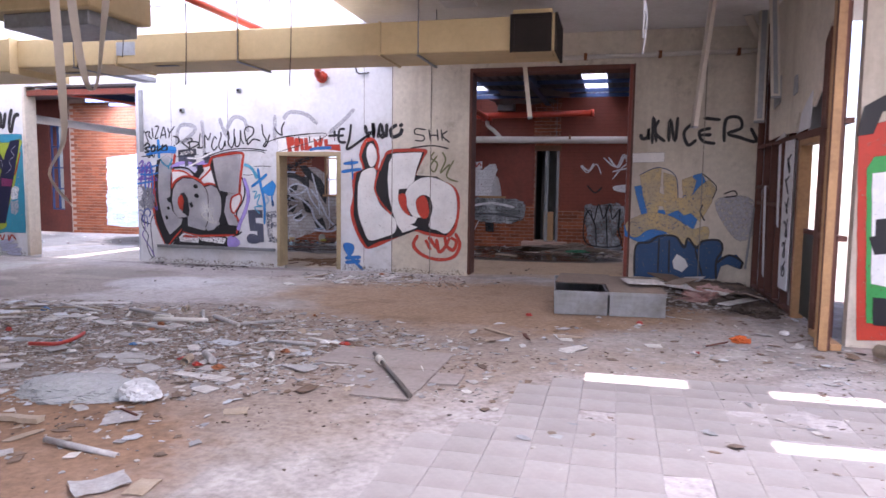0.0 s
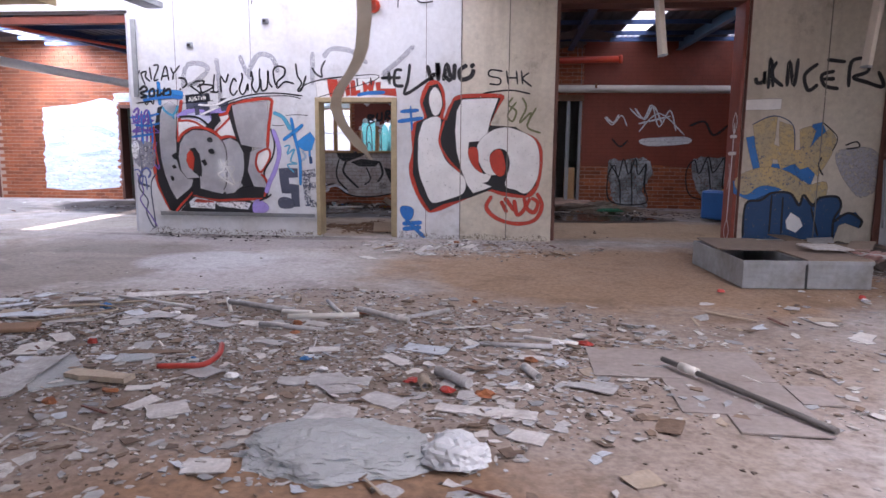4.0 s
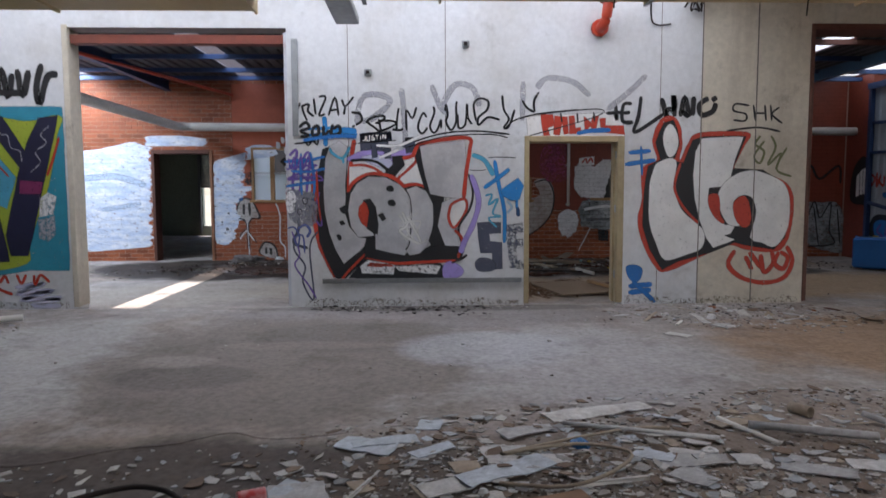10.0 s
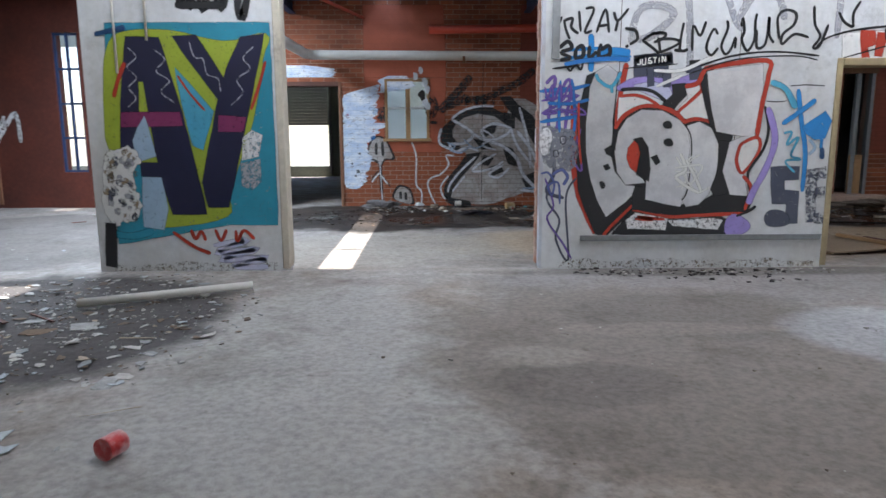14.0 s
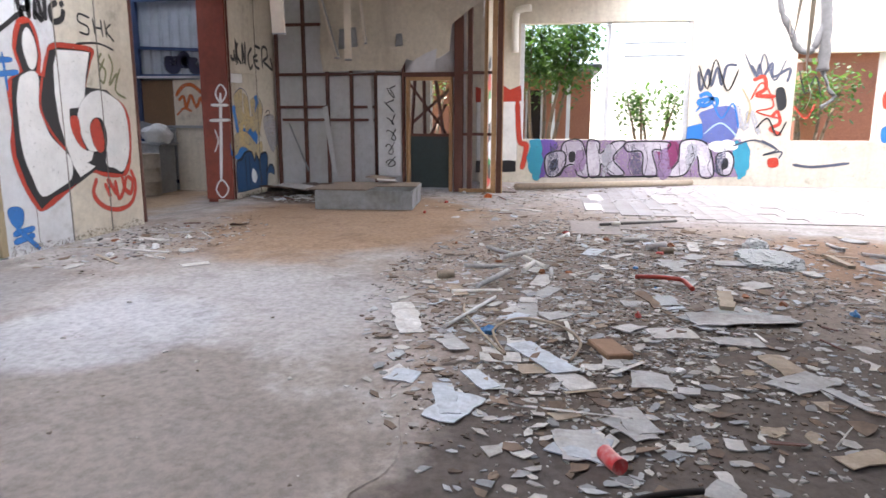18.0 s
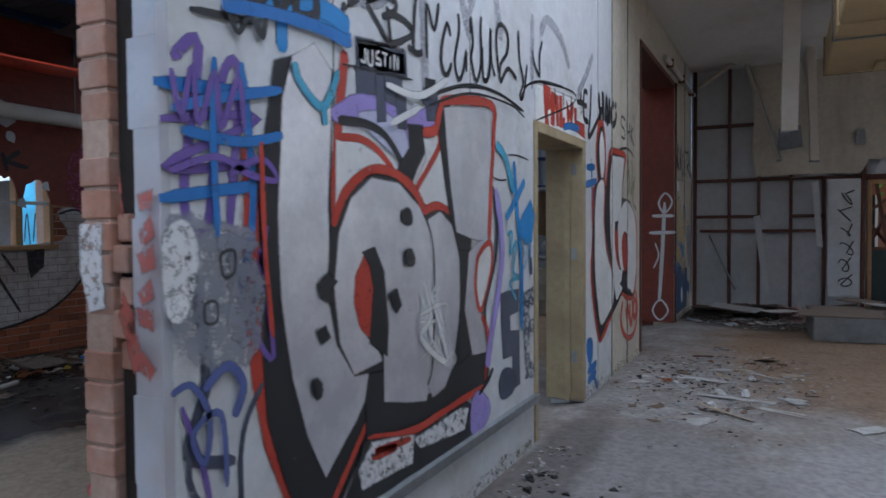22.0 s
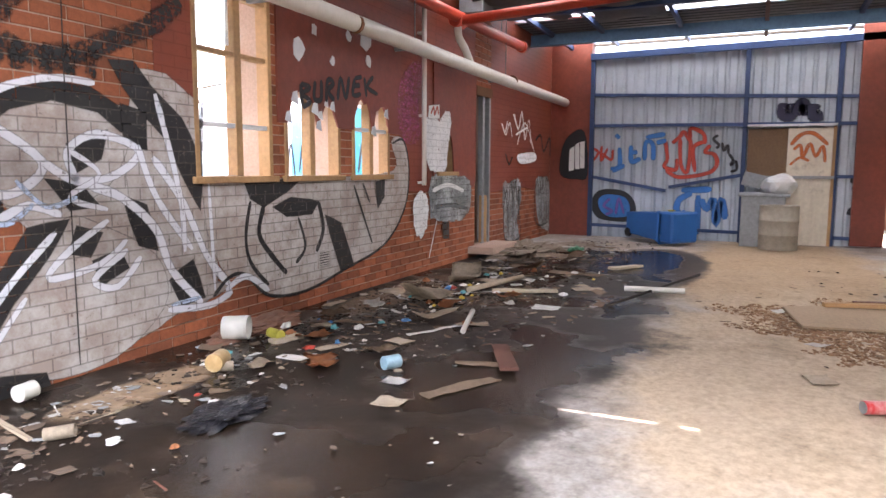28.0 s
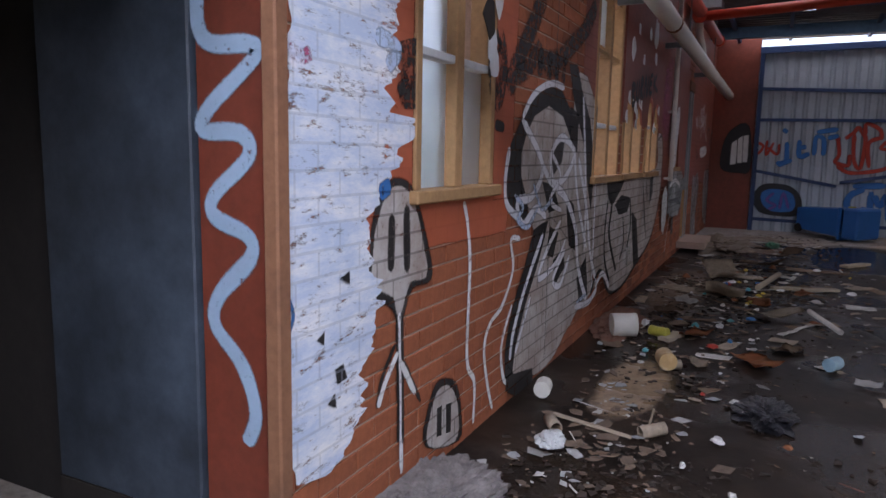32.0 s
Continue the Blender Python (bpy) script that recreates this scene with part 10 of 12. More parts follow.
def scatter(cx, cy, rx, ry, count, group, big=1.0, mix=(0.35, 0.25, 0.15, 0.1, 0.15)):
    for _ in range(count):
        a, r = rnd.uniform(0, 2 * math.pi), math.sqrt(rnd.random())
        x, y = cx + rx * r * math.cos(a), cy + ry * r * math.sin(a)
        if AY0 - 0.12 < y < AY1 + 0.12 or y > BY0 - 0.12 or x > 3.9:
            continue
        p = rnd.random()
        z = floor_height(x, y) + 0.004
        if p < 0.9:
            want = rnd.choices(range(5), mix)[0]
            k = rnd.choice([i for i in range(25) if i % 5 == want])
            ob = new(("plaster_shard", "board_shard", "card_scrap", "board_piece", "tile_fragment")[want], SHARDS[k])
            label, cat = WORDS[want]
            s = (0.13 + 0.67 * rnd.random() ** 2.4) * big
            m = pose(x, y, z, rnd.gauss(0, 7), rnd.gauss(0, 7), rnd.uniform(0, 360))
        elif p < 0.985:
            k = rnd.randrange(8)
            ob = new("stick", STICKS[k])
            label, cat, s = ("pale broken timber strip on the floor", "thin grey plaster strip lying on the floor", "white plastic trim strip on the floor", "dark splintered batten on the floor")[k % 4], "stick", rnd.uniform(0.35, 1.0) * big
            m = pose(x, y, z + 0.01, rnd.gauss(0, 2), rnd.gauss(0, 3), rnd.uniform(0, 360))
        else:
            k = rnd.randrange(4)
            ob = new("loose_tube", TUBES[k])
            label, cat, s = ("short pale cardboard tube on the floor", "white plastic pipe length on the floor", "long grey tube on the floor", "wide beige tube end on the floor")[k], "tube", 1.0
            m = pose(x, y, z, 0, rnd.gauss(0, 2), rnd.uniform(0, 360))
        ob.matrix_world = m @ Matrix.Diagonal((s, s, s, 1))
        tagged(ob, label, cat, group)


scatter(-4.7, 5.3, 2.9, 2.0, 330, "hall debris", 0.72, (0.2, 0.25, 0.2, 0.2, 0.15))
scatter(-5.6, 6.1, 2.0, 1.1, 90, "hall debris", 0.9, (0.2, 0.25, 0.2, 0.2, 0.15))
scatter(-4.2, 3.2, 1.7, 1.0, 70, "hall debris", 0.9)
scatter(-2.6, 5.2, 1.2, 1.0, 60, "hall debris", 0.8)
scatter(-1.3, 6.6, 1.6, 0.7, 40, "hall debris", 0.8)
scatter(-3.5, 10.2, 1.5, 0.75, 75, "debris along the wall")
scatter(1.0, 10.1, 0.95, 0.9, 80, "debris in the corner", 1.5)
scatter(1.5, 7.9, 1.0, 1.5, 30, "debris in the corner")
scatter(2.6, 4.9, 1.3, 2.4, 40, "hall debris")
scatter(-12.4, 9.1, 1.4, 1.7, 50, "debris by the wall end")
scatter(-6.2, 16.75, 3.6, 0.55, 150, "debris along the brick wall", 0.75, (0.2, 0.2, 0.25, 0.3, 0.05))
scatter(-4.6, 15.7, 3.4, 0.9, 60, "shed debris", 0.9, (0.2, 0.2, 0.25, 0.3, 0.05))
scatter(-0.8, 16.3, 1.7, 0.9, 60, "shed debris", 0.9, (0.2, 0.2, 0.25, 0.3, 0.05))
scatter(-10.2, 16.85, 0.9, 0.4, 45, "rubble at the brick wall", 0.45, (0.2, 0.35, 0.15, 0.25, 0.05))
scatter(-10.0, 15.4, 1.8, 1.0, 25, "shed debris", 0.4, (0.15, 0.2, 0.2, 0.4, 0.05))
scatter(-5.0, 12.6, 1.6, 0.8, 25, "shed debris", 0.8, (0.1, 0.1, 0.3, 0.5, 0))
scatter(-14.5, 14.5, 1.5, 2.5, 30, "debris by the wall end")
scatter(-12.2, 8.0, 1.2, 1.4, 60, "debris by the wall end", 0.9)


def crumbs(name, label, material, spots, seed, lo=0.006, hi=0.03):
    """Uncountable small bits as one object."""
    r = random.Random(seed)
    verts, faces = [], []
    for cx, cy, rx, ry, count in spots:
        for _ in range(count):
            a, q = r.uniform(0, 2 * math.pi), r.random() ** 0.6
            x, y = cx + rx * q * math.cos(a), cy + ry * q * math.sin(a)
            if q > 0.62 + 0.7 * noise.noise(Vector((x * 1.6, y * 1.6, seed))) + 0.4 * noise.noise(Vector((x * 5, y * 5, seed))):
                continue
            if AY0 - 0.03 < y < AY1 + 0.03 and not (BIG[0] < x < BIG[2] or RIGHT[0] < x < RIGHT[2]) or y > BY0 - 0.04 and x > -12:
                continue
            z, s, t = floor_height(x, y) - 0.002, lo + (hi - lo) * r.random() ** 2, r.uniform(0, 6.3)
            h = s * r.uniform(0.15, 0.6)
            i = len(verts)
            for k in range(3):
                u = t + k * 2.1 + r.uniform(-0.4, 0.4)
                verts.append((x + s * math.cos(u), y + s * math.sin(u), z + r.uniform(0, h * 0.5)))
            for k in range(3):
                u = t + k * 2.1
                verts.append((x + s * 0.8 * math.cos(u), y + s * 0.8 * math.sin(u), z + h + r.uniform(0, h * 0.4)))
            faces += [(i + 3, i + 4, i + 5), (i, i + 1, i + 4, i + 3), (i + 1, i + 2, i + 5, i + 4), (i + 2, i, i + 3, i + 5)]
    me = bpy.data.meshes.new(name)
    me.from_pydata(verts, [], faces)
    me.materials.append(material)
    return tagged(new(name, me), label, "rubble", kind="stuff")


HALL_SPOTS = [(-4.4, 5.3, 4.0, 2.3, 11000), (-6.6, 5.6, 2.0, 1.3, 3500), (-1, 5, 2, 3, 400), (-8.8, 5.2, 1.9, 1.3, 450), (-3.5, 10.1, 2.2, 1.0, 1200), (-7, 10.85, 2.2, 0.2, 300), (1.2, 9.7, 1.2, 1.6, 800), (1.5, 4.5, 3.0, 4.0, 900), (-12.6, 9.2, 1.8, 1.9, 1100), (-8, 8, 4.5, 3, 90)]
SHED_SPOTS = [(-6, 16.6, 5, 0.9, 2600), (-5, 15.9, 5.5, 1.2, 1500), (-10.3, 16.6, 1.3, 0.9, 1400), (-11, 15.4, 2.3, 1.6, 900), (0, 15.8, 2, 1.4, 600), (-3, 12.5, 4, 1.2, 60)]
ISL = dict(islands=True)
crumbs("plaster_crumbs", "pale plaster crumbs strewn over the hall floor", worn("pale_crumbs", (0.62, 0.59, 0.55), (0.36, 0.31, 0.26), 0.9, small=30, **ISL), HALL_SPOTS, 5, 0.004, 0.024)
crumbs("wall_foot_dirt", "dark dirt and chips along the foot of the painted wall", SHADE_AND_DIRT, [(-7.2, 10.8, 1.5, 0.22, 420), (-7.4, 10.6, 1.4, 0.4, 120), (-3.4, 10.6, 1.3, 0.5, 300)], 16, 0.003, 0.034)
crumbs("dirt_crumbs", "dark dirt and chips strewn over the hall floor", worn("dark_crumbs", (0.20, 0.155, 0.115), (0.08, 0.06, 0.05), 0.9, small=30, **ISL), HALL_SPOTS, 6, 0.004, 0.018)
crumbs("shed_crumbs", "brown chips and grit on the wet shed floor", worn("brown_crumbs", (0.055, 0.035, 0.024), (0.026, 0.018, 0.012), 0.8, small=30, **ISL), SHED_SPOTS, 7)
crumbs("shed_pale_crumbs", "pale chips on the wet shed floor", DEB[0], [(a, b, c, d, e // 70) for a, b, c, d, e in SHED_SPOTS], 8)
crumbs("leaf_litter", "dry brown leaf litter on the shed floor", worn("dry_leaves", (0.36, 0.20, 0.105), (0.2, 0.11, 0.06), 0.9, small=30, **ISL), [(-5.75, 12.6, 0.9, 1.0, 6500), (-6.9, 12.2, 0.7, 0.5, 1700), (-4.9, 13.3, 1.1, 0.6, 3500), (-4.3, 12.4, 0.9, 0.8, 1800)], 9, 0.006, 0.024)


def flakes(name, label, material, spots, seed, lo=0.008, hi=0.06):
    """Thin ragged flakes of board and paint, too many to count, as one object."""
    r = random.Random(seed)
    verts, faces = [], []
    for cx, cy, rx, ry, count in spots:
        for _ in range(count):
            a, q = r.uniform(0, 2 * math.pi), r.random() ** 0.55
            x, y = cx + rx * q * math.cos(a), cy + ry * q * math.sin(a)
            if AY0 - 0.08 < y < AY1 + 0.08 or y > BY0 - 0.08 or x > 3.95:
                continue
            z, s, n = floor_height(x, y) + 0.002, lo + (hi - lo) * r.random() ** 3, r.randint(4, 6)
            t, turn, flat = r.uniform(0.001, 0.005), r.uniform(0, 6.3), r.uniform(0.35, 1.0)
            tx, ty = r.gauss(0, 0.07), r.gauss(0, 0.07)
            i = len(verts)
            for k in range(n):
                u, rad = k * 2 * math.pi / n, s * r.uniform(0.45, 1.2)
                px, py = rad * math.cos(u), rad * flat * math.sin(u)
                wx, wy = px * math.cos(turn) - py * math.sin(turn), px * math.sin(turn) + py * math.cos(turn)
                h = z + abs(tx) * s + abs(ty) * s + tx * wx + ty * wy
                verts += [(x + wx, y + wy, h), (x + wx, y + wy, h + t)]
            faces.append(tuple(i + 2 * k + 1 for k in range(n)))
            faces += [(i + 2 * k, i + 2 * ((k + 1) % n), i + 2 * ((k + 1) % n) + 1, i + 2 * k + 1) for k in range(n)]
    me = bpy.data.meshes.new(name)
    me.from_pydata(verts, [], faces)
    me.materials.append(material)
    return tagged(new(name, me), label, "rubble", kind="stuff")


FLAKE_SPOTS = [(-4.7, 5.5, 3.1, 1.9, 1500), (-6.9, 6.0, 1.3, 0.9, 300), (-4.2, 3.2, 1.9, 1.2, 260), (-2.4, 5.3, 1.5, 1.1, 220), (-3.4, 10.2, 1.7, 0.8, 130), (1.0, 9.9, 1.1, 1.2, 260), (1.4, 7.6, 1.4, 1.8, 160), (-8.3, 5.3, 2.2, 1.0, 260), (-12.5, 9.2, 1.5, 1.7, 240), (0.5, 5.6, 2.2, 2.0, 160), (2.6, 4.6, 1.3, 2.6, 160)]
SHED_FLAKES = [(-6.2, 16.7, 3.8, 0.6, 420), (-4.4, 15.8, 3.6, 1.1, 220), (-0.8, 16.2, 1.9, 1.0, 220), (-10.0, 16.8, 0.9, 0.4, 110), (-10.0, 15.6, 1.9, 1.2, 36), (-4.6, 13.0, 2.2, 1.0, 40)]
flakes("pale_flakes", "pale plaster and paper flakes strewn over the floor", worn("pale_flake", (0.74, 0.71, 0.66), (0.40, 0.34, 0.28), 0.9, small=30, big=6, **ISL), FLAKE_SPOTS + [(a, b, c, d, e // 8) for a, b, c, d, e in SHED_FLAKES], 41)
flakes("grey_flakes", "blue-grey board flakes strewn over the floor", worn("grey_flake", (0.55, 0.57, 0.58), (0.28, 0.24, 0.20), 0.85, small=30, big=6, **ISL), [(a, b, c, d, e * 3 // 4) for a, b, c, d, e in FLAKE_SPOTS] + [(a, b, c, d, e // 7) for a, b, c, d, e in SHED_FLAKES], 42, 0.01, 0.065)
flakes("brown_flakes", "brown dirty board and bark flakes on the floor", worn("brown_flake", (0.27, 0.19, 0.135), (0.10, 0.07, 0.05), 0.9, small=30, big=6, **ISL), [(a, b, c, d, e * 2 // 3) for a, b, c, d, e in FLAKE_SPOTS] + SHED_FLAKES, 43, 0.01, 0.07)


# ---- single pieces of litter ----
def lump(name, label, cat, x, y, z, sx, sy, sz, material, seed, rough=0.35, sub=5, freq=2.2):
    bm = bmesh.new()
    bmesh.ops.create_icosphere(bm, subdivisions=sub, radius=1.0)
    for v in bm.verts:
        d = 1 + rough * noise.noise(v.co * freq + Vector((seed, 0, 0))) + rough * 0.5 * noise.noise(v.co * freq * 3 + Vector((0, seed, 0))) + rough * 0.35 * noise.noise(v.co * freq * 9)
        v.co = Vector((v.co.x * sx * d, v.co.y * sy * d, max(-0.1, v.co.z) * sz * d))
        v.co += Vector((x, y, z + (SHED_Z if y > AY1 else 0)))
    return tagged(part(name, bm, material), label, cat)


FILM, n_, l_, b_ = nodes("clear_film", 0.25)
b_.inputs["Base Color"].default_value = (0.5, 0.53, 0.52, 1)
b_.inputs["Alpha"].default_value = 0.75
f_ = noise_at(n_, l_, 9, 6, 0.7)
bumped(n_, l_, b_, f_, 0.8, 0.05)
lump("plastic_sheet", "crumpled translucent plastic sheet on the litter", "plastic sheet", -3.7, 3.95, 0.0, 0.42, 0.28, 0.09, FILM, 1.0, 0.2, 5, 1.5)
lump("plastic_film", "scrunched white plastic film on the litter", "plastic sheet", -3.15, 3.92, 0.02, 0.14, 0.12, 0.10, PLASTIC, 4.0, 0.25, 4, 1.8)
rod = holder("black_rod", "dark metal rod with a white plastic joint", "rod")
bm = bmesh.new()
tube(bm, [(-1.98, 5.37, 0.05), (-1.37, 4.39, 0.03)], 0.017, 10)
part("rod", bm, worn("dull_rod", (0.13, 0.115, 0.10), (0.06, 0.05, 0.045), 0.5), rod)
bm = bmesh.new()
tube(bm, [(-1.90, 5.24, 0.048), (-1.83, 5.13, 0.046)], 0.028, 12)
part("joint", bm, WHITE_PVC, rod)
LINO = worn("brown_lino", (0.36, 0.31, 0.28), (0.26, 0.21, 0.18), 0.75, small=20, big=3)
for k, (x0, y0, x1, y1) in enumerate(((-2.42, 5.14, -1.37, 5.72), (-2.03, 4.61, -1.37, 5.13), (-1.36, 4.8, -1.14, 5.09), (-1.81, 4.37, -1.38, 4.6))):
    ob = block("floor_sheet", (x0, y0, 0.0, x1, y1, 0.006 + 0.001 * k), LINO)
    tagged(ob, "loose brown floor sheet lying on the concrete", "floor sheet", "loose floor sheets")

SCRAPS = {"white": (DEB[0], "white plasterboard sheet"), "grey": (DEB[1], "grey lining sheet"), "blue": (DEB[4], "pale blue vinyl sheet"), "tan": (DEB[2], "curled beige card sheet"),
          "brown": (DEB[3], "brown board strip"), "clear": (FILM, "crumpled clear plastic sheet"), "wood": (PALE_WOOD, "weathered timber offcut")}


def scrap(x, y, L, w, turn, hue, lift=0.012):
    """A bent, torn-edged sheet lying on the litter."""
    seed = x * 7.3 + y * 3.1
    bm = bmesh.new()
    bend, twist = 0.9 * noise.noise(Vector((seed, 1, 0))), 0.25 * noise.noise(Vector((seed, 5, 0)))
    if hue == "wood":
        bend, twist = 0.05, 0.0
    nx, ny = max(3, int(L / 0.06)), max(2, int(w / 0.05))
    low, high = [], []
    for j in range(ny + 1):
        for i in range(nx + 1):
            u, v = (i / nx - 0.5) * L, (j / ny - 0.5) * w
            rim = 0.022 if i in (0, nx) or j in (0, ny) else 0.004
            u += rim * noise.noise(Vector((u * 21, v * 21, seed)))
            v += rim * noise.noise(Vector((u * 19, v * 23, seed + 9)))
            z = lift + bend * v * v * 4 + twist * u * v * 2 + 0.012 * noise.noise(Vector((u * 6, v * 6, seed)))
            low.append(bm.verts.new((u, v, z)))
            high.append(bm.verts.new((u, v, z + (0.03 if hue == "wood" else 0.005))))
    r = nx + 1
    for j in range(ny):
        for i in range(nx):
            a, b, c, d = j * r + i, j * r + i + 1, (j + 1) * r + i + 1, (j + 1) * r + i
            bm.faces.new((high[a], high[b], high[c], high[d]))
            bm.faces.new((low[d], low[c], low[b], low[a]))
    ring = [i for i in range(r)] + [j * r + nx for j in range(1, ny + 1)] + [ny * r + i for i in range(nx - 1, -1, -1)] + [j * r for j in range(ny - 1, 0, -1)]
    for a, b in zip(ring, ring[1:] + ring[:1]):
        bm.faces.new((low[a], low[b], high[b], high[a]))
    drop = min(v.co.z for v in bm.verts)
    material, words = SCRAPS[hue]
    ob = part("curled_sheet", bm, material)
    ob.matrix_world = pose(x, y, floor_height(x, y) - drop + 0.004, 0, 0, turn)
    return tagged(ob, words + " lying on the floor litter", "sheet", "loose sheets")


scrap(-4.00, 4.86, 0.54, 0.14, 7, "grey")
scrap(-3.93, 4.83, 0.34, 0.20, -53, "grey")
scrap(-3.50, 5.54, 0.33, 0.16, -20, "blue")
scrap(-3.60, 4.60, 0.25, 0.13, -34, "grey")
scrap(-3.65, 5.29, 0.26, 0.10, -50, "white")
scrap(-2.79, 5.43, 0.17, 0.09, 0, "white")
scrap(-2.46, 4.94, 0.28, 0.16, -26, "grey")
scrap(-3.04, 4.50, 0.53, 0.10, -8, "white")
scrap(-2.83, 4.20, 0.18, 0.12, -22, "white")
scrap(-4.94, 4.61, 0.24, 0.07, 17, "white")
scrap(-4.79, 6.02, 0.37, 0.14, -11, "white")
scrap(-4.39, 6.08, 0.19, 0.10, -25, "white")
scrap(-5.75, 6.12, 0.39, 0.15, -1, "grey")
scrap(-6.53, 6.53, 0.30, 0.12, 28, "grey")
scrap(-0.50, 6.69, 0.29, 0.12, -70, "white")
scrap(-0.43, 6.16, 0.16, 0.08, -63, "white")
scrap(-6.45, 6.13, 0.17, 0.15, 0, "white")
scrap(-4.58, 5.58, 0.23, 0.10, -15, "grey")
scrap(-4.17, 5.46, 0.19, 0.10, 16, "white")
scrap(-2.87, 4.89, 0.13, 0.09, -13, "white")
scrap(-5.17, 5.98, 0.34, 0.12, -23, "grey")
scrap(-5.29, 4.71, 0.42, 0.10, -10, "wood")
scrap(-5.64, 4.80, 0.60, 0.30, -49, "clear")
scrap(-5.31, 5.13, 0.24, 0.16, 12, "clear")
scrap(-3.14, 4.71, 0.14, 0.12, -12, "grey")
scrap(-3.86, 3.00, 0.23, 0.30, 29, "grey")
scrap(-3.69, 2.75, 0.18, 0.15, -3, "white")
scrap(-3.64, 3.33, 0.48, 0.05, 4, "wood")
scrap(-3.33, 3.15, 0.22, 0.06, 77, "tan")
scrap(-3.36, 2.73, 0.13, 0.12, 23, "white")
scrap(-2.43, 2.71, 0.18, 0.25, -38, "grey")
scrap(-2.22, 2.74, 0.11, 0.15, 5, "tan")
scrap(-4.20, 3.75, 0.20, 0.12, 9, "white")
scrap(-2.99, 3.56, 0.22, 0.20, 34, "grey")
scrap(-2.37, 3.84, 0.15, 0.12, 28, "tan")
scrap(-4.85, 4.39, 0.18, 0.10, 63, "white")
scrap(-0.38, 6.24, 0.29, 0.12, 55, "white")
scrap(0.34, 6.58, 0.14, 0.12, 12, "white")
scrap(-0.44, 6.74, 0.24, 0.12, 5, "tan")
scrap(-6.02, 6.90, 0.70, 0.16, 18, "white")
scrap(-7.30, 6.44, 0.37, 0.10, 14, "blue")
scrap(-7.67, 5.82, 0.26, 0.20, 13, "grey")
scrap(-6.92, 5.45, 0.22, 0.20, -5, "grey")
scrap(-6.67, 5.60, 0.17, 0.10, -13, "white")
scrap(-5.91, 6.19, 0.20, 0.13, -37, "blue")
scrap(-5.73, 6.21, 0.17, 0.10, -31, "white")
scrap(-5.25, 6.66, 0.37, 0.12, 19, "tan")
scrap(-5.46, 6.11, 0.13, 0.12, -4, "white")
scrap(-6.04, 5.46, 0.19, 0.12, -39, "white")
scrap(-7.42, 5.59, 0.27, 0.13, 15, "grey")
scrap(-7.75, 6.08, 0.14, 0.05, 39, "white")
scrap(-7.88, 5.31, 0.11, 0.05, 10, "white")
scrap(-7.59, 5.21, 0.09, 0.07, 6, "white")
scrap(-8.10, 5.26, 0.20, 0.09, 63, "grey")
scrap(-7.97, 5.34, 0.10, 0.12, -37, "grey")
scrap(-8.85, 5.36, 0.34, 0.25, 17, "grey")
scrap(-7.01, 5.84, 0.22, 0.14, 27, "white")
scrap(-6.89, 6.05, 0.14, 0.13, 12, "tan")
scrap(-6.67, 6.28, 0.23, 0.12, 5, "white")
scrap(-5.81, 5.92, 0.20, 0.14, -53, "grey")
scrap(-7.39, 5.89, 0.13, 0.09, -61, "tan")
scrap(-7.04, 5.29, 0.08, 0.10, -14, "grey")
scrap(-6.70, 6.00, 0.51, 0.15, 31, "blue")
scrap(-7.40, 6.39, 0.32, 0.18, -20, "blue")
scrap(-7.69, 5.83, 0.24, 0.20, -105, "blue")
scrap(-7.50, 5.62, 0.24, 0.12, -144, "grey")
scrap(-5.76, 4.70, 0.70, 0.22, -80, "grey")
scrap(-3.83, 4.14, 0.68, 0.25, -91, "grey")
scrap(-7.65, 4.75, 0.21, 0.10, -67, "tan")
scrap(-6.20, 4.85, 0.30, 0.15, -81, "grey")
scrap(-6.85, 4.71, 0.31, 0.20, -53, "grey")
scrap(-7.03, 4.56, 0.28, 0.06, -154, "grey")
scrap(-6.71, 6.22, 0.21, 0.15, -79, "white")
scrap(-6.68, 5.62, 0.11, 0.16, -100, "white")
scrap(-6.57, 4.72, 0.30, 0.14, -168, "tan")
scrap(-4.73, 4.90, 0.17, 0.20, -114, "grey")
scrap(-4.68, 4.33, 0.21, 0.20, -145, "white")
scrap(-6.08, 5.21, 0.28, 0.20, -80, "white")
scrap(-7.06, 6.70, 0.15, 0.14, -98, "blue")
scrap(-7.05, 6.30, 0.25, 0.10, -146, "blue")
scrap(-5.27, 5.24, 0.48, 0.08, -169, "brown")
scrap(-3.50, 10.30, 0.42, 0.12, -105, "white")
scrap(-4.11, 9.99, 0.58, 0.08, -96, "white")
scrap(-4.66, 9.14, 0.25, 0.14, -50, "white")
scrap(7.22, -1.01, 0.35, 0.10, -80, "grey")
scrap(-6.42, 15.67, 0.28, 0.12, -67, "tan")
scrap(-7.18, 15.96, 0.19, 0.16, -108, "tan")
scrap(-6.71, 15.85, 0.64, 0.04, -24, "white")
scrap(-5.36, 16.83, 0.70, 0.30, -112, "tan")
scrap(-4.20, 16.38, 0.45, 0.20, -78, "tan")
scrap(-8.02, 15.09, 0.57, 0.10, -28, "brown")
scrap(-7.50, 15.18, 0.33, 0.08, -74, "brown")
scrap(-8.43, 15.36, 0.17, 0.15, -80, "tan")
scrap(-4.72, 15.74, 0.70, 0.10, -67, "wood")
scrap(-5.46, 15.29, 0.25, 0.20, -81, "white")
scrap(-4.25, 15.16, 0.34, 0.15, -56, "tan")
scrap(-3.19, 15.57, 0.70, 0.20, -99, "brown")
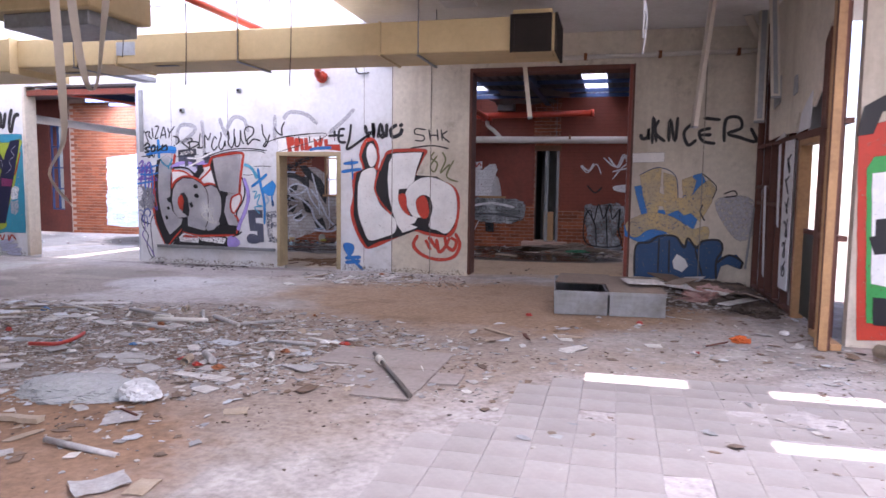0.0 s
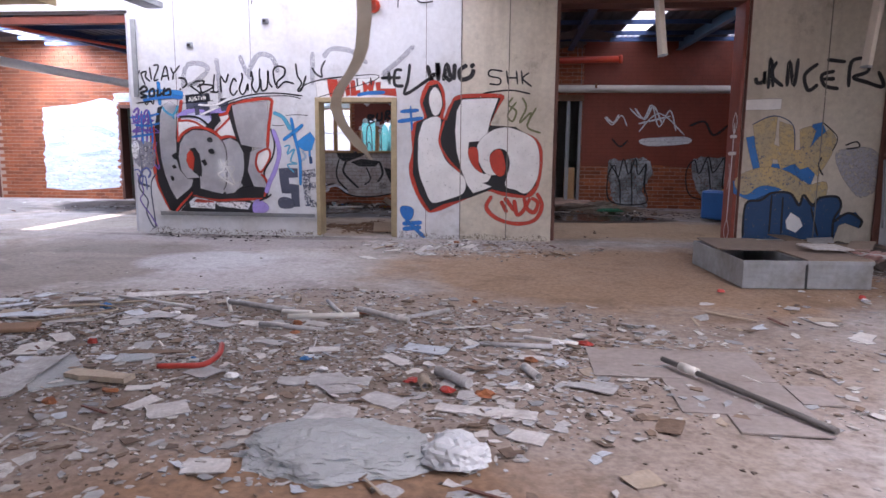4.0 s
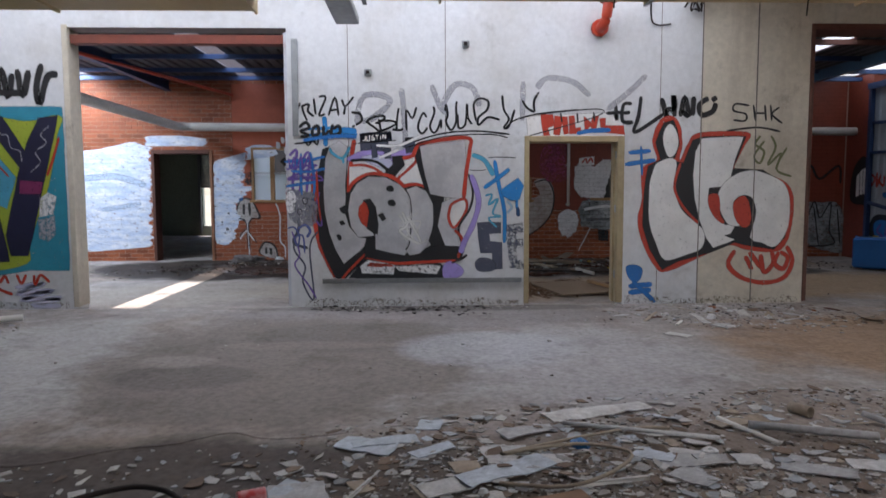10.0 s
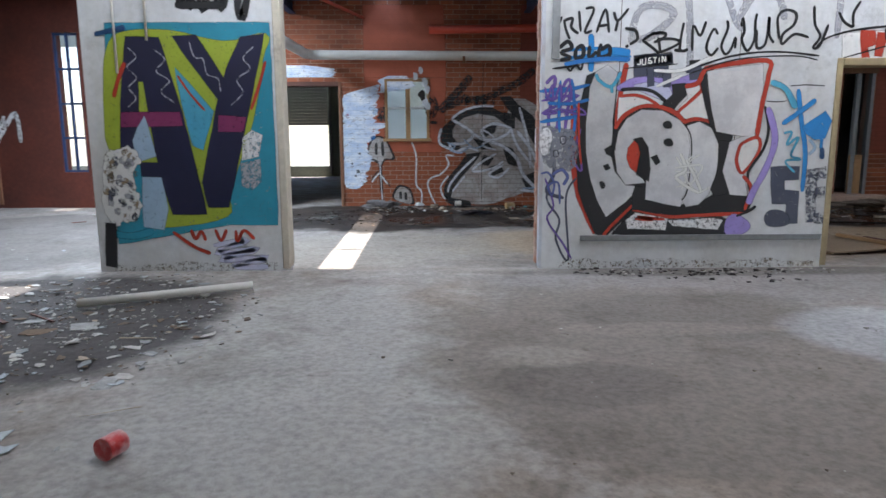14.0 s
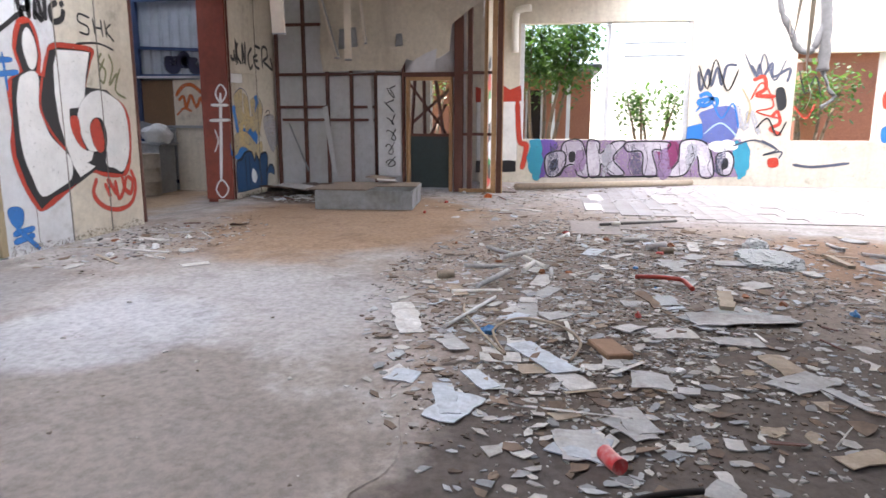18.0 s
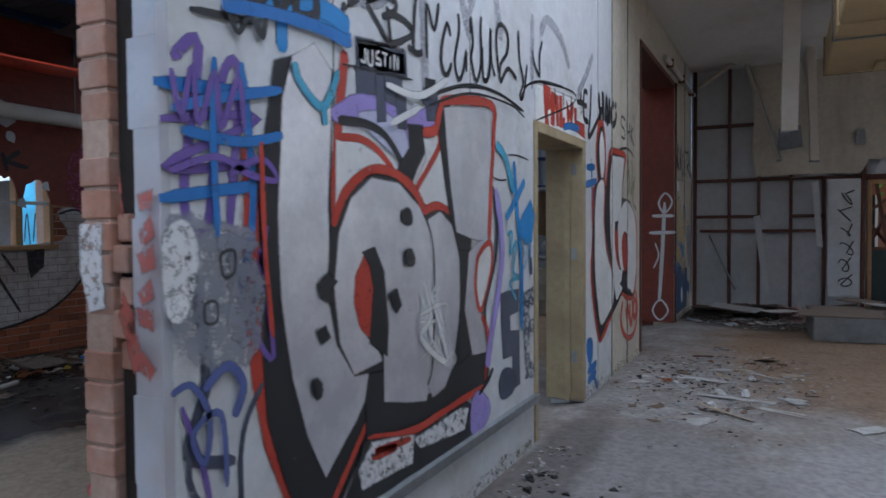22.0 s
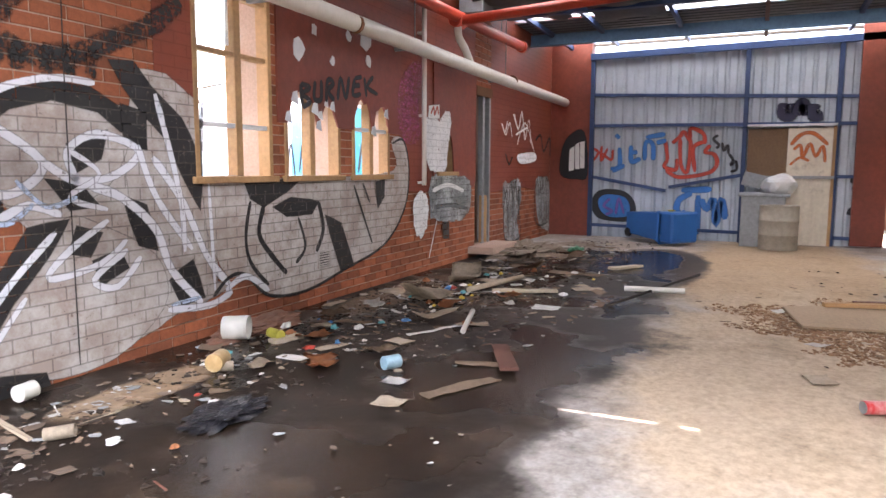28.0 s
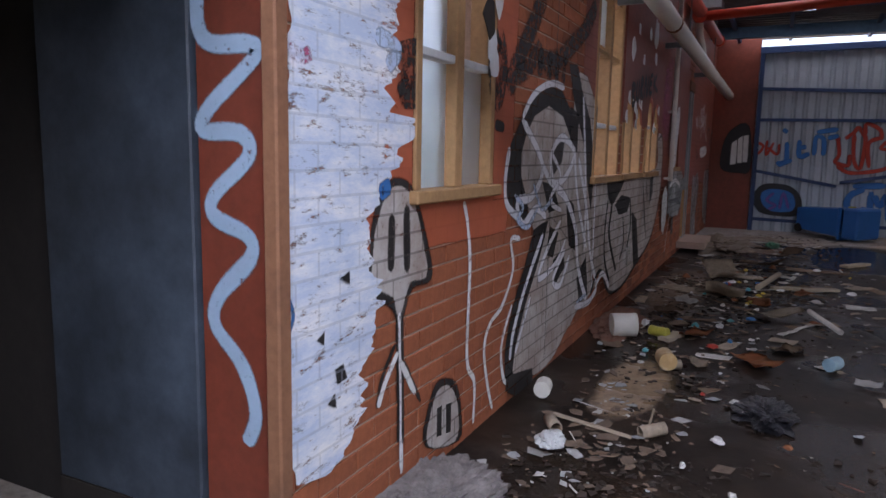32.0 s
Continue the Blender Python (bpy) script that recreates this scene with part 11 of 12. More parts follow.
scrap(-3.15, 16.70, 0.67, 0.06, -68, "white")
scrap(-2.38, 15.07, 0.55, 0.12, -33, "wood")
scrap(-7.54, 16.75, 0.26, 0.08, -18, "wood")
scrap(-7.54, 16.34, 0.24, 0.10, -19, "tan")
scrap(-6.76, 16.63, 0.31, 0.10, -73, "brown")
scrap(-6.14, 17.23, 0.32, 0.10, 2, "tan")
scrap(-7.92, 16.41, 0.23, 0.10, -90, "white")
scrap(-6.94, 13.09, 0.14, 0.20, -73, "tan")


def can(x, y, turn, material, label, r=0.033, L=0.12, name="drink_can"):
    ob = holder(name, label, "can")
    bm = bmesh.new()
    tube(bm, [(-L / 2, 0, r), (-L / 2 + 0.008, 0, r), (0, 0.002, r * 0.96), (L / 2 - 0.008, 0, r), (L / 2, 0, r)], r, 14)
    part("body", bm, material, ob)
    bm = bmesh.new()
    tube(bm, [(L / 2, 0, r), (L / 2 + 0.006, 0, r)], r * 0.88, 14)
    part("lid", bm, GREY_METAL, ob)
    ob.matrix_world = pose(x, y, floor_height(x, y) + 0.012, 0, 0, turn)
    return ob


CAN_RED = worn("red_can_paint", (0.55, 0.03, 0.03), (0.7, 0.7, 0.68), 0.3, big=12, dirtiness=0.6, grain=0.08)
can(-7.85, 5.72, 25, CAN_RED, "crushed red and white drink can")
can(-7.5, 12.85, 115, CAN_RED, "red and white striped can on concrete", 0.038, 0.18, "spray_can")
can(-7.55, 16.85, 70, worn("yellow_can", (0.55, 0.5, 0.08), (0.4, 0.3, 0.05), 0.4), "dull yellow can in the rubble", 0.04, 0.15)
can(-8.36, 16.68, 20, worn("orange_tin", (0.55, 0.36, 0.16), (0.7, 0.66, 0.55), 0.5, big=8), "pale orange tin on the wet floor", 0.06, 0.15, "tin")
can(-7.86, 15.66, -30, worn("pale_blue_cup", (0.3, 0.5, 0.6), (0.6, 0.65, 0.65), 0.4), "pale blue crushed cup", 0.045, 0.12, "cup")
can(-9.28, 17.25, 10, WHITE_PVC, "white plastic cup by the wall", 0.05, 0.11, "cup")
can(-11.1, 7.05, 70, CAN_RED, "small red plastic cup on concrete", 0.05, 0.1, "cup")
bucket = holder("paint_pail", "dirty white plastic pail on its side", "pail")
bm = bmesh.new()
tube(bm, [(-0.09, 0, 0.09), (0.09, 0, 0.095)], 0.085, 18)
bmesh.ops.delete(bm, geom=[f for f in bm.faces if len(f.verts) > 4][-1:], context="FACES")
bmesh.ops.solidify(bm, geom=bm.faces[:], thickness=0.006)
part("body", bm, WHITE_PVC, bucket)
bm = bmesh.new()
tube(bm, [(0.075, 0, 0.095), (0.095, 0, 0.095)], 0.092, 18)
bmesh.ops.delete(bm, geom=[f for f in bm.faces if len(f.verts) > 4], context="FACES")
part("rim", bm, WHITE_PVC, bucket)
bucket.matrix_world = pose(-7.7, 17.1, SHED_Z, 0, 0, -65)
lump("black_bag", "torn black plastic bag on the wet floor", "bag", -9.0, 16.05, 0.0, 0.24, 0.13, 0.045, worn("black_film", (0.012, 0.012, 0.016), (0.03, 0.03, 0.035), 0.3, grain=0.1), 7.0, 0.5)
lump("mortar_mound", "mound of grey mortar rubble against the wall", "rubble", -10.72, 17.22, -0.03, 0.36, 0.24, 0.13, worn("mortar_rubble", (0.27, 0.245, 0.235), (0.12, 0.10, 0.09), 0.95, small=24, big=5, grain=0.6, dirtiness=0.7, bump=0.8), 2.0, 0.4, 6, 1.9)
lump("brick_mound", "low mound of brick rubble and dirt", "rubble", -7.3, 17.22, -0.02, 0.55, 0.2, 0.10, worn("brick_rubble", (0.24, 0.11, 0.07), (0.15, 0.1, 0.08), 0.95, small=18, big=4, bump=0.6), 5.0, 0.3, 5, 1.4)
lump("dirt_mound", "low mound of rubble by the narrow doorway", "rubble", -1.2, 16.9, 0.0, 0.9, 0.4, 0.12, DARK_CARD, 8.0, 0.6)
lump("white_rag", "crumpled white paper on the rubble", "paper", -10.0, 16.98, 0.04, 0.09, 0.07, 0.05, PLASTIC, 9.0, 0.3, 4, 1.6)
for k, (x, y, s) in enumerate(((-5.6, 16.5, 0.3), (-3.3, 16.2, 0.25), (-6.4, 16.0, 0.2), (-2.2, 15.9, 0.28), (-4.3, 16.6, 0.3))):
    bm = bmesh.new()
    ground_sheet(bm, -s, -s * 0.6, s, s * 0.6, s / 5, lambda a, b: 0.03 + 0.9 * a * a + 0.25 * noise.noise(Vector((a * 4, b * 4, k))) * s)
    bmesh.ops.solidify(bm, geom=bm.faces[:], thickness=0.005)
    ob = part("torn_card", bm, DEB[2 if k % 2 == 0 else 3])
    ob.matrix_world = pose(x, y, 0.02 + SHED_Z, 6, 8, k * 50)
    tagged(ob, "bent torn cardboard sheet on the wet floor", "cardboard", "torn cardboard")
for a, b, r, m, label in (((-4.35, 14.75, 0.05), (-4.2, 14.15, 0.04), 0.03, WHITE_PVC, "white plastic pipe lying on the floor"), ((-6.9, 15.55, 0.05), (-6.2, 15.75, 0.06), 0.022, WHITE_PVC, "pale pole on the wet floor"),
                          ((-5.3, 14.75, 0.03), (-2.9, 14.1, 0.04), 0.014, VOID, "long dark rod lying on the floor"), ((-12.5, 9.5, 0.05), (-11.3, 10.1, 0.05), 0.035, WHITE_PVC, "white pipe lying by the wall"),
                          ((-5.2, 16.2, 0.06), (-4.0, 16.0, 0.04), 0.03, PALE_WOOD, "broken timber pole on the rubble"), ((2.2, 6.6, 0.08), (3.9, 3.2, 0.06), 0.06, PALE_WOOD, "long timber lying under the windows")):
    bm = bmesh.new()
    tube(bm, [a, b], r, 9)
    tagged(part("pole", bm, m), label, "pole").location.z = SHED_Z if a[1] > AY1 else 0.0
hose = holder("black_hose", "coil of black cable in the dirt", "hose")
for k, (turns, phase) in enumerate(((2.6, 0.0), (1.0, 2.0))):
    bm = bmesh.new()
    loop = [(-8.45 + (0.155 + 0.012 * i - 0.03 * k) * math.cos(phase + i * 0.7), 5.37 + (0.125 + 0.008 * i - 0.02 * k) * math.sin(phase + i * 0.7), 0.018 + 0.012 * k + 0.004 * (i % 3)) for i in range(int(turns * 9))]
    if not k:
        loop = loop[:18] + [(-8.66, 5.6, 0.03), (-8.45, 5.82, 0.04), (-8.23, 5.76, 0.05), (-8.08, 5.6, 0.03), (-8.0, 5.42, 0.02)]
    tube(bm, rounded(loop, False), 0.0125, 7)
    part("coil", bm, VOID, hose)
bm = bmesh.new()
box(bm, -0.35, -0.06, 0, 0.35, 0.06, 0.02)
ob = part("plank", bm, DARK_TIMBER)
ob.matrix_world = pose(-7.35, 15.05, 0.01 + SHED_Z, 0, 2, 25)
tagged(ob, "dark wet plank lying on the floor", "plank")
lump("green_bag", "green plastic scrap on the debris", "bag", -0.9, 16.1, 0.02, 0.25, 0.1, 0.05, worn("green_film", (0.02, 0.22, 0.1), (0.02, 0.1, 0.05), 0.4), 3.0, 0.5)
lump("orange_rag", "orange cloth scrap on the floor", "rag", 1.15, 7.0, 0.0, 0.08, 0.06, 0.05, worn("orange_cloth", (0.6, 0.14, 0.03), (0.3, 0.08, 0.03), 0.9), 3.5, 0.5)
lump("crumpled_cloth", "pink and white crumpled cloth lying in the corner", "cloth", 1.2, 9.55, 0.02, 0.35, 0.22, 0.14, worn("pink_cloth", (0.55, 0.38, 0.34), (0.35, 0.1, 0.08), 0.9, big=9), 6.5, 0.6)

# small coloured litter and single pieces in the hall
BITS = {"red": worn("red_scrap", (0.5, 0.05, 0.03), (0.3, 0.04, 0.03), 0.5), "blue": worn("blue_scrap", (0.05, 0.22, 0.5), (0.04, 0.1, 0.25), 0.45), "yellow": worn("yellow_scrap", (0.6, 0.42, 0.06), (0.35, 0.25, 0.06), 0.5),
        "white": worn("white_scrap", (0.8, 0.8, 0.78), (0.5, 0.47, 0.42), 0.5, big=9), "rusty": worn("rusty_scrap", (0.36, 0.13, 0.05), (0.2, 0.08, 0.04), 0.8), "teal": worn("teal_scrap", (0.1, 0.42, 0.45), (0.1, 0.25, 0.25), 0.45)}
rq = random.Random(31)
for cx, cy, rx, ry, count, tints in ((-4.6, 5.5, 2.6, 1.7, 26, ("white", "white", "rusty", "red", "blue", "white")), (-6.3, 16.6, 2.8, 0.5, 40, ("white", "blue", "yellow", "red", "rusty", "white", "teal")), (-4.0, 15.9, 2.6, 0.7, 22, ("white", "rusty", "rusty", "yellow")),
                                     (-9.4, 16.4, 1.0, 0.5, 6, ("white", "rusty")), (-3.4, 10.3, 1.2, 0.5, 8, ("white", "rusty")), (0.6, 7.6, 1.6, 1.6, 10, ("white", "white", "red"))):
    for _ in range(count):
        hue = rq.choice(tints)
        a, r = rq.uniform(0, 6.28), math.sqrt(rq.random())
        s = rq.uniform(0.02, 0.055)
        lump("litter_scrap", "small crumpled %s scrap on the floor" % hue, "scrap", cx + rx * r * math.cos(a), min(BY0 - 0.1, cy + ry * r * math.sin(a)), 0.005, s, s * rq.uniform(0.5, 1.0), s * rq.uniform(0.3, 0.8), BITS[hue], rq.uniform(0, 50), 0.6, 2, 2.5)
bm = bmesh.new()
tube(bm, rounded([(-5.03, 4.89, 0.03), (-4.88, 4.9, 0.035), (-4.76, 4.93, 0.04), (-4.74, 5.1, 0.05), (-4.8, 5.28, 0.06)], False), 0.018, 8)
tagged(part("red_hose", bm, BITS["red"]), "short bent red hose on the debris", "hose")
for a, b, r, m, label in (((-5.27, 6.5, 0.05), (-4.65, 6.31, 0.04), 0.022, DEB[1], "grey plastic downpipe length on the debris"), ((-4.7, 6.18, 0.06), (-4.45, 6.1, 0.08), 0.02, WHITE_PVC, "white pipe stub on the debris"), ((-4.15, 6.4, 0.05), (-3.7, 6.12, 0.04), 0.022, DEB[0], "pale cardboard tube on the debris"),
                          ((-4.6, 6.0, 0.07), (-4.1, 6.2, 0.05), 0.02, WHITE_PVC, "white trim pipe on the debris"), ((-3.35, 5.0, 0.04), (-3.15, 4.8, 0.04), 0.03, DEB[1], "grey tube end on the floor"), ((-6.3, 6.6, 0.04), (-5.5, 6.35, 0.03), 0.012, BITS["white"], "thin white rod on the debris")):
    bm = bmesh.new()
    tube(bm, [a, b], r, 10)
    tagged(part("pipe_length", bm, m), label, "pipe")
for k, (x, y, z, sx, sy, sz) in enumerate(((1.5, 9.9, -0.02, 0.42, 0.7, 0.16), (1.2, 10.6, -0.02, 0.6, 0.3, 0.14), (1.65, 8.9, -0.02, 0.25, 0.5, 0.10))):
    lump("dirt_mound", "dark heap of dirt and rubble by the studs", "rubble", x, y, z, sx, sy, sz, worn("dark_rubble", (0.12, 0.09, 0.07), (0.06, 0.05, 0.04), 0.95, small=20, bump=0.6), 12.0 + k, 0.35, 5, 2.0)
for k, (x, y, w, L, tilt, turn) in enumerate(((1.35, 9.8, 0.35, 0.9, 8, 20), (1.0, 10.3, 0.3, 0.7, -6, 70), (0.9, 9.6, 0.16, 1.1, 5, -30), (1.55, 9.1, 0.22, 0.8, 14, 95), (0.75, 10.6, 0.4, 0.5, 10, 40), (1.4, 8.6, 0.12, 1.0, 4, 60), (0.3, 8.55, 0.3, 0.45, 3, 15), (0.75, 8.75, 0.24, 0.5, -4, 60))):
    ob = block("broken_board", (-L / 2, -w / 2, 0, L / 2, w / 2, 0.014), (DEB[3], DEB[1], DEB[0], DARK_CARD)[k % 4], bevel=0.003)
    ob.matrix_world = pose(x, y, (0.14 if k < 6 else 0.33), tilt, tilt * 0.6, turn)
    tagged(ob, "broken %s board piled in the corner" % ("brown", "grey", "white", "dark brown")[k % 4], "board", "boards in the corner")
bm = bmesh.new()
tube(bm, rounded([(-6.75, 5.85, 0.02), (-6.45, 5.78, 0.03), (-6.2, 5.9, 0.05), (-6.05, 6.15, 0.04), (-6.3, 6.3, 0.03), (-6.7, 6.2, 0.02), (-6.0, 6.5, 0.03), (-5.7, 6.55, 0.02)], False), 0.009, 6)
tagged(part("cable_loop", bm, PALE_WOOD), "loop of pale stiff cable on the debris", "cable")
ob = block("clay_slab", (-0.14, -0.08, 0, 0.14, 0.08, 0.035), worn("fired_clay", (0.33, 0.2, 0.12), (0.25, 0.15, 0.09), 0.9), bevel=0.008)
ob.matrix_world = pose(-6.5, 5.62, 0.0, 3, 0, 20)
tagged(ob, "broken brown clay slab on the dirt", "slab")
rc = random.Random(5)
for k in range(26):
    x, y, q = rc.uniform(-8.2, -0.6), rc.uniform(15.4, 17.0), rc.uniform(0.06, 0.16)
    bend, kink = rc.uniform(-2.5, 2.5), rc.uniform(0.5, 1.5)
    bm = bmesh.new()
    ground_sheet(bm, -q, -q * 0.7, q, q * 0.7, q / 4, lambda a, b: 0.02 + bend * a * a * 0.6 + abs(b) * 0.15 * kink + 0.3 * q * noise.noise(Vector((a * 12, b * 12, k))))
    for v in bm.verts:
        v.co.x += 0.35 * q * noise.noise(Vector((v.co.y * 14, k, 2)))
        v.co.y += 0.35 * q * noise.noise(Vector((v.co.x * 14, k, 7)))
    bmesh.ops.solidify(bm, geom=bm.faces[:], thickness=0.004)
    low = min(v.co.z for v in bm.verts)
    hue = k % 4
    ob = part("torn_card", bm, (DEB[2], BITS["rusty"], DEB[3], DEB[0])[hue])
    ob.matrix_world = pose(x, y, SHED_Z - low, 0, 0, rc.uniform(0, 360))
    tagged(ob, "crumpled torn %s lying on the wet floor" % ("beige cardboard", "rust-brown cardboard", "dark brown cardboard", "dirty white paper")[hue], "cardboard", "torn cardboard")
bm = bmesh.new()
edge = [(-10.4, 6.1), (-9.9, 6.35), (-9.5, 6.28), (-9.1, 6.22), (-8.75, 6.42), (-8.45, 6.5), (-8.2, 6.66), (-7.95, 6.55), (-7.6, 6.6), (-7.2, 6.72), (-6.8, 6.68)]
line = rounded([(x, y, floor_height(x, y)) for x, y in edge], False, 6)
rows = []
for i, c in enumerate(line):
    j = 0.03 * noise.noise(Vector((i * 0.7, 3.1, 0)))
    w = 0.02 + 0.015 * noise.noise(Vector((i * 0.5, 8.0, 0)))
    rows.append([bm.verts.new((c.x, c.y + j + w + 0.05, c.z - 0.004)), bm.verts.new((c.x, c.y + j + w, c.z + 0.004)), bm.verts.new((c.x, c.y + j, c.z + 0.006)), bm.verts.new((c.x, c.y + j - 0.012, c.z - 0.006))])
for a, b in zip(rows, rows[1:]):
    for k in range(3):
        bm.faces.new((a[k], b[k], b[k + 1], a[k + 1]))
setting(part("floor_edge", bm, FLOOR_M), "broken lip of the concrete topping", "floor")


# ---- outside the windows ----
LEAF = worn("leaves", (0.085, 0.16, 0.035), (0.04, 0.08, 0.02), 0.55, **ISL)
n_, l_ = LEAF.node_tree.nodes, LEAF.node_tree.links
tl_ = n_.new("ShaderNodeBsdfTranslucent")
tl_.inputs[0].default_value = (0.10, 0.22, 0.03, 1)
ml_ = n_.new("ShaderNodeMixShader")
ml_.inputs[0].default_value = 0.35
l_.new(n_["Principled BSDF"].outputs[0], ml_.inputs[1])
l_.new(tl_.outputs[0], ml_.inputs[2])
l_.new(ml_.outputs[0], n_["Material Output"].inputs[0])
BARK = worn("bark", (0.22, 0.16, 0.11), (0.12, 0.09, 0.06), 0.9)


def tree(x, y, height, spread, seed, leaves, label):
    r = random.Random(seed)
    ob = holder("tree", label, "tree")
    ob.matrix_world = pose(x, y, -0.35)
    bm = bmesh.new()
    tips = []
    for k in range(5):
        a = k * 1.3 + r.uniform(-0.3, 0.3)
        base = Vector((0.15 * math.cos(a), 0.15 * math.sin(a), 0))
        mid = base + Vector((0.25 * spread * math.cos(a), 0.25 * spread * math.sin(a), height * 0.45))
        tip = mid + Vector((0.3 * spread * math.cos(a + 0.5), 0.3 * spread * math.sin(a + 0.5), height * 0.4))
        line = rounded([base, mid, tip], False, 5)
        for p, q, w in zip(line, line[1:], (0.06, 0.055, 0.05, 0.045, 0.04, 0.034, 0.028, 0.022, 0.016, 0.012)):
            tube(bm, [p, q], w, 6)
        tips += line[7:]
    part("trunk", bm, BARK, ob)
    verts, faces = [], []
    for _ in range(leaves):
        c = r.choice(tips) + Vector((r.gauss(0, 0.3), r.gauss(0, 0.3), r.gauss(0, 0.25))) * spread * 0.6
        d = Vector((r.uniform(-1, 1), r.uniform(-1, 1), r.uniform(-0.8, 0.4))).normalized() * r.uniform(0.09, 0.19)
        s = d.cross(Vector((0, 0, 1))).normalized() * 0.045
        i = len(verts)
        verts += [c, c + d * 0.5 + s, c + d, c + d * 0.5 - s]
        faces.append((i, i + 1, i + 2, i + 3))
    me = bpy.data.meshes.new("crown")
    me.from_pydata([tuple(v) for v in verts], [], faces)
    me.materials.append(LEAF)
    crown = new("crown", me)
    crown.parent = ob
    crown["kind"] = "stuff"
    return ob


tree(7.2, 6.3, 4.4, 1.9, 1, 7500, "leafy green tree close outside the window")
tree(6.8, 3.6, 2.6, 1.0, 2, 900, "thin leafy shrub outside the window")
tree(6.4, 0.4, 3.0, 1.2, 3, 1000, "sparse leafy tree outside the small window")
tree(7.6, 9.3, 3.4, 1.0, 4, 260, "bare thin branches outside the doorway")
frames_ = holder("broken_framing", "tangle of dark broken framing in the side room", "frame")
for a, b in (((3.7, 8.9, 0.0), (3.8, 8.75, 2.3)), ((3.6, 9.0, 2.2), (3.7, 8.1, 1.0)), ((3.5, 8.0, 0.1), (3.6, 8.35, 2.4)), ((3.8, 8.95, 1.1), (3.7, 8.0, 1.9)), ((3.6, 8.6, 0.6), (3.7, 8.1, 1.6)), ((3.5, 8.5, 0.0), (3.6, 8.55, 2.5))):
    beam("bar", a, b, 0.06, 0.05, DARK_TIMBER, frames_)
house = holder("brick_house", "low red brick building with dark windows", "building")
bm = bmesh.new()
panelled(bm, 4.9, 14.0, -0.35, 2.6, [(6.25, 0.7, 6.75, 2.1), (7.6, 0.7, 8.6, 2.1)], lambda a, b, c, d: box(bm, 10.0, a, b, 10.3, c, d))
part("wall", bm, worn("house_brick", (0.38, 0.16, 0.09), (0.25, 0.1, 0.06), 0.9, small=25), house)
for y0, z0, y1, z1 in ((6.25, 0.7, 6.75, 2.1), (7.6, 0.7, 8.6, 2.1)):
    wn_ = block("window", (10.2, y0, z0, 10.24, y1, z1), VOID, house)
    block("frame", (10.1, y0, z0, 10.16, y0 + 0.06, z1), WHITE_WALL, wn_)
    block("frame", (10.1, y1 - 0.06, z0, 10.16, y1, z1), WHITE_WALL, wn_)
for y in (5.95, 5.55):
    block("post", (8.9, y - 0.05, -0.35, 9.0, y + 0.05, 2.6), WHITE_WALL, house)
block("roof", (8.8, 4.7, 2.6, 15.0, 14.4, 2.72), ROOF_SHEET, house)
yard = holder("yard_wall", "red brick building side across the yard", "building")
YARD_BRICK = worn("yard_brick", (0.36, 0.15, 0.085), (0.24, 0.1, 0.06), 0.9, small=25)
block("wall", (9.5, -5.0, -0.35, 9.8, 0.9, 3.0), YARD_BRICK, yard)
block("window", (9.46, -0.3, 0.8, 9.5, 0.4, 2.0), VOID, yard)
block("roof", (9.2, -5.2, 3.0, 13.0, 1.1, 3.12), ROOF_SHEET, yard)
pier = holder("brick_pillar", "free-standing red brick pillar outside", "pillar")
block("shaft", (7.2, -0.15, -0.35, 7.6, 0.25, 2.6), worn("pillar_brick", (0.42, 0.18, 0.1), (0.28, 0.12, 0.07), 0.9, small=25), pier, bevel=0.01)
block("cap", (7.15, -0.2, 2.6, 7.65, 0.3, 2.68), MORTAR, pier)
LIMP = worn("limp_grey_duct", (0.19, 0.185, 0.18), (0.09, 0.085, 0.08), 0.7, big=3)
lm = holder("hanging_duct", "limp grey flexible duct hanging torn from the roof", "duct")
for line, r in (([(2.5, 2.3, 4.05), (2.5, 2.24, 3.22), (2.5, 2.06, 2.8), (2.5, 1.9, 2.48), (2.5, 1.69, 2.43), (2.5, 1.59, 2.63), (2.5, 1.52, 2.86)], 0.055), ([(2.5, 1.58, 4.05), (2.5, 1.52, 3.3), (2.5, 1.49, 2.89), (2.5, 1.47, 2.33), (2.48, 1.48, 2.1)], 0.09),
                ([(2.48, 1.48, 2.14), (2.47, 1.36, 1.81), (2.46, 1.27, 1.67), (2.46, 1.46, 1.48)], 0.035)):
    bm = bmesh.new()
    tube(bm, rounded(line, False), r, 12)
    for v in bm.verts:
        v.co.x += 0.03 * noise.noise(v.co * 9)
        v.co.y += 0.03 * noise.noise(v.co * 8 + Vector((4, 0, 0)))
    part("length", bm, LIMP, lm)
for y0, y1, z0, z1, m in ((3.32, 3.4, 0.88, 3.17, WHITE_WALL), (6.57, 6.65, 0.88, 3.17, WHITE_WALL), (4.86, 4.94, 0.88, 3.17, WHITE_WALL)):
    wd = holder("window_2", "pale steel window frame without glass", "window", kind="structure")
    block("window_frame", (4.15, y0, z0, 4.25, y1, z1), m, wd)
wd = holder("window_3", "thin cross bars of the empty window", "window", kind="structure")
block("bar", (4.17, 3.42, 2.75, 4.21, 4.6, 2.79), GREY_METAL, wd)
block("bar", (4.17, 3.42, 2.5, 4.21, 4.6, 2.54), GREY_METAL, wd)
tv = holder("vent_elbow", "white vent pipe elbow on the outer wall", "pipe")
bm = bmesh.new()
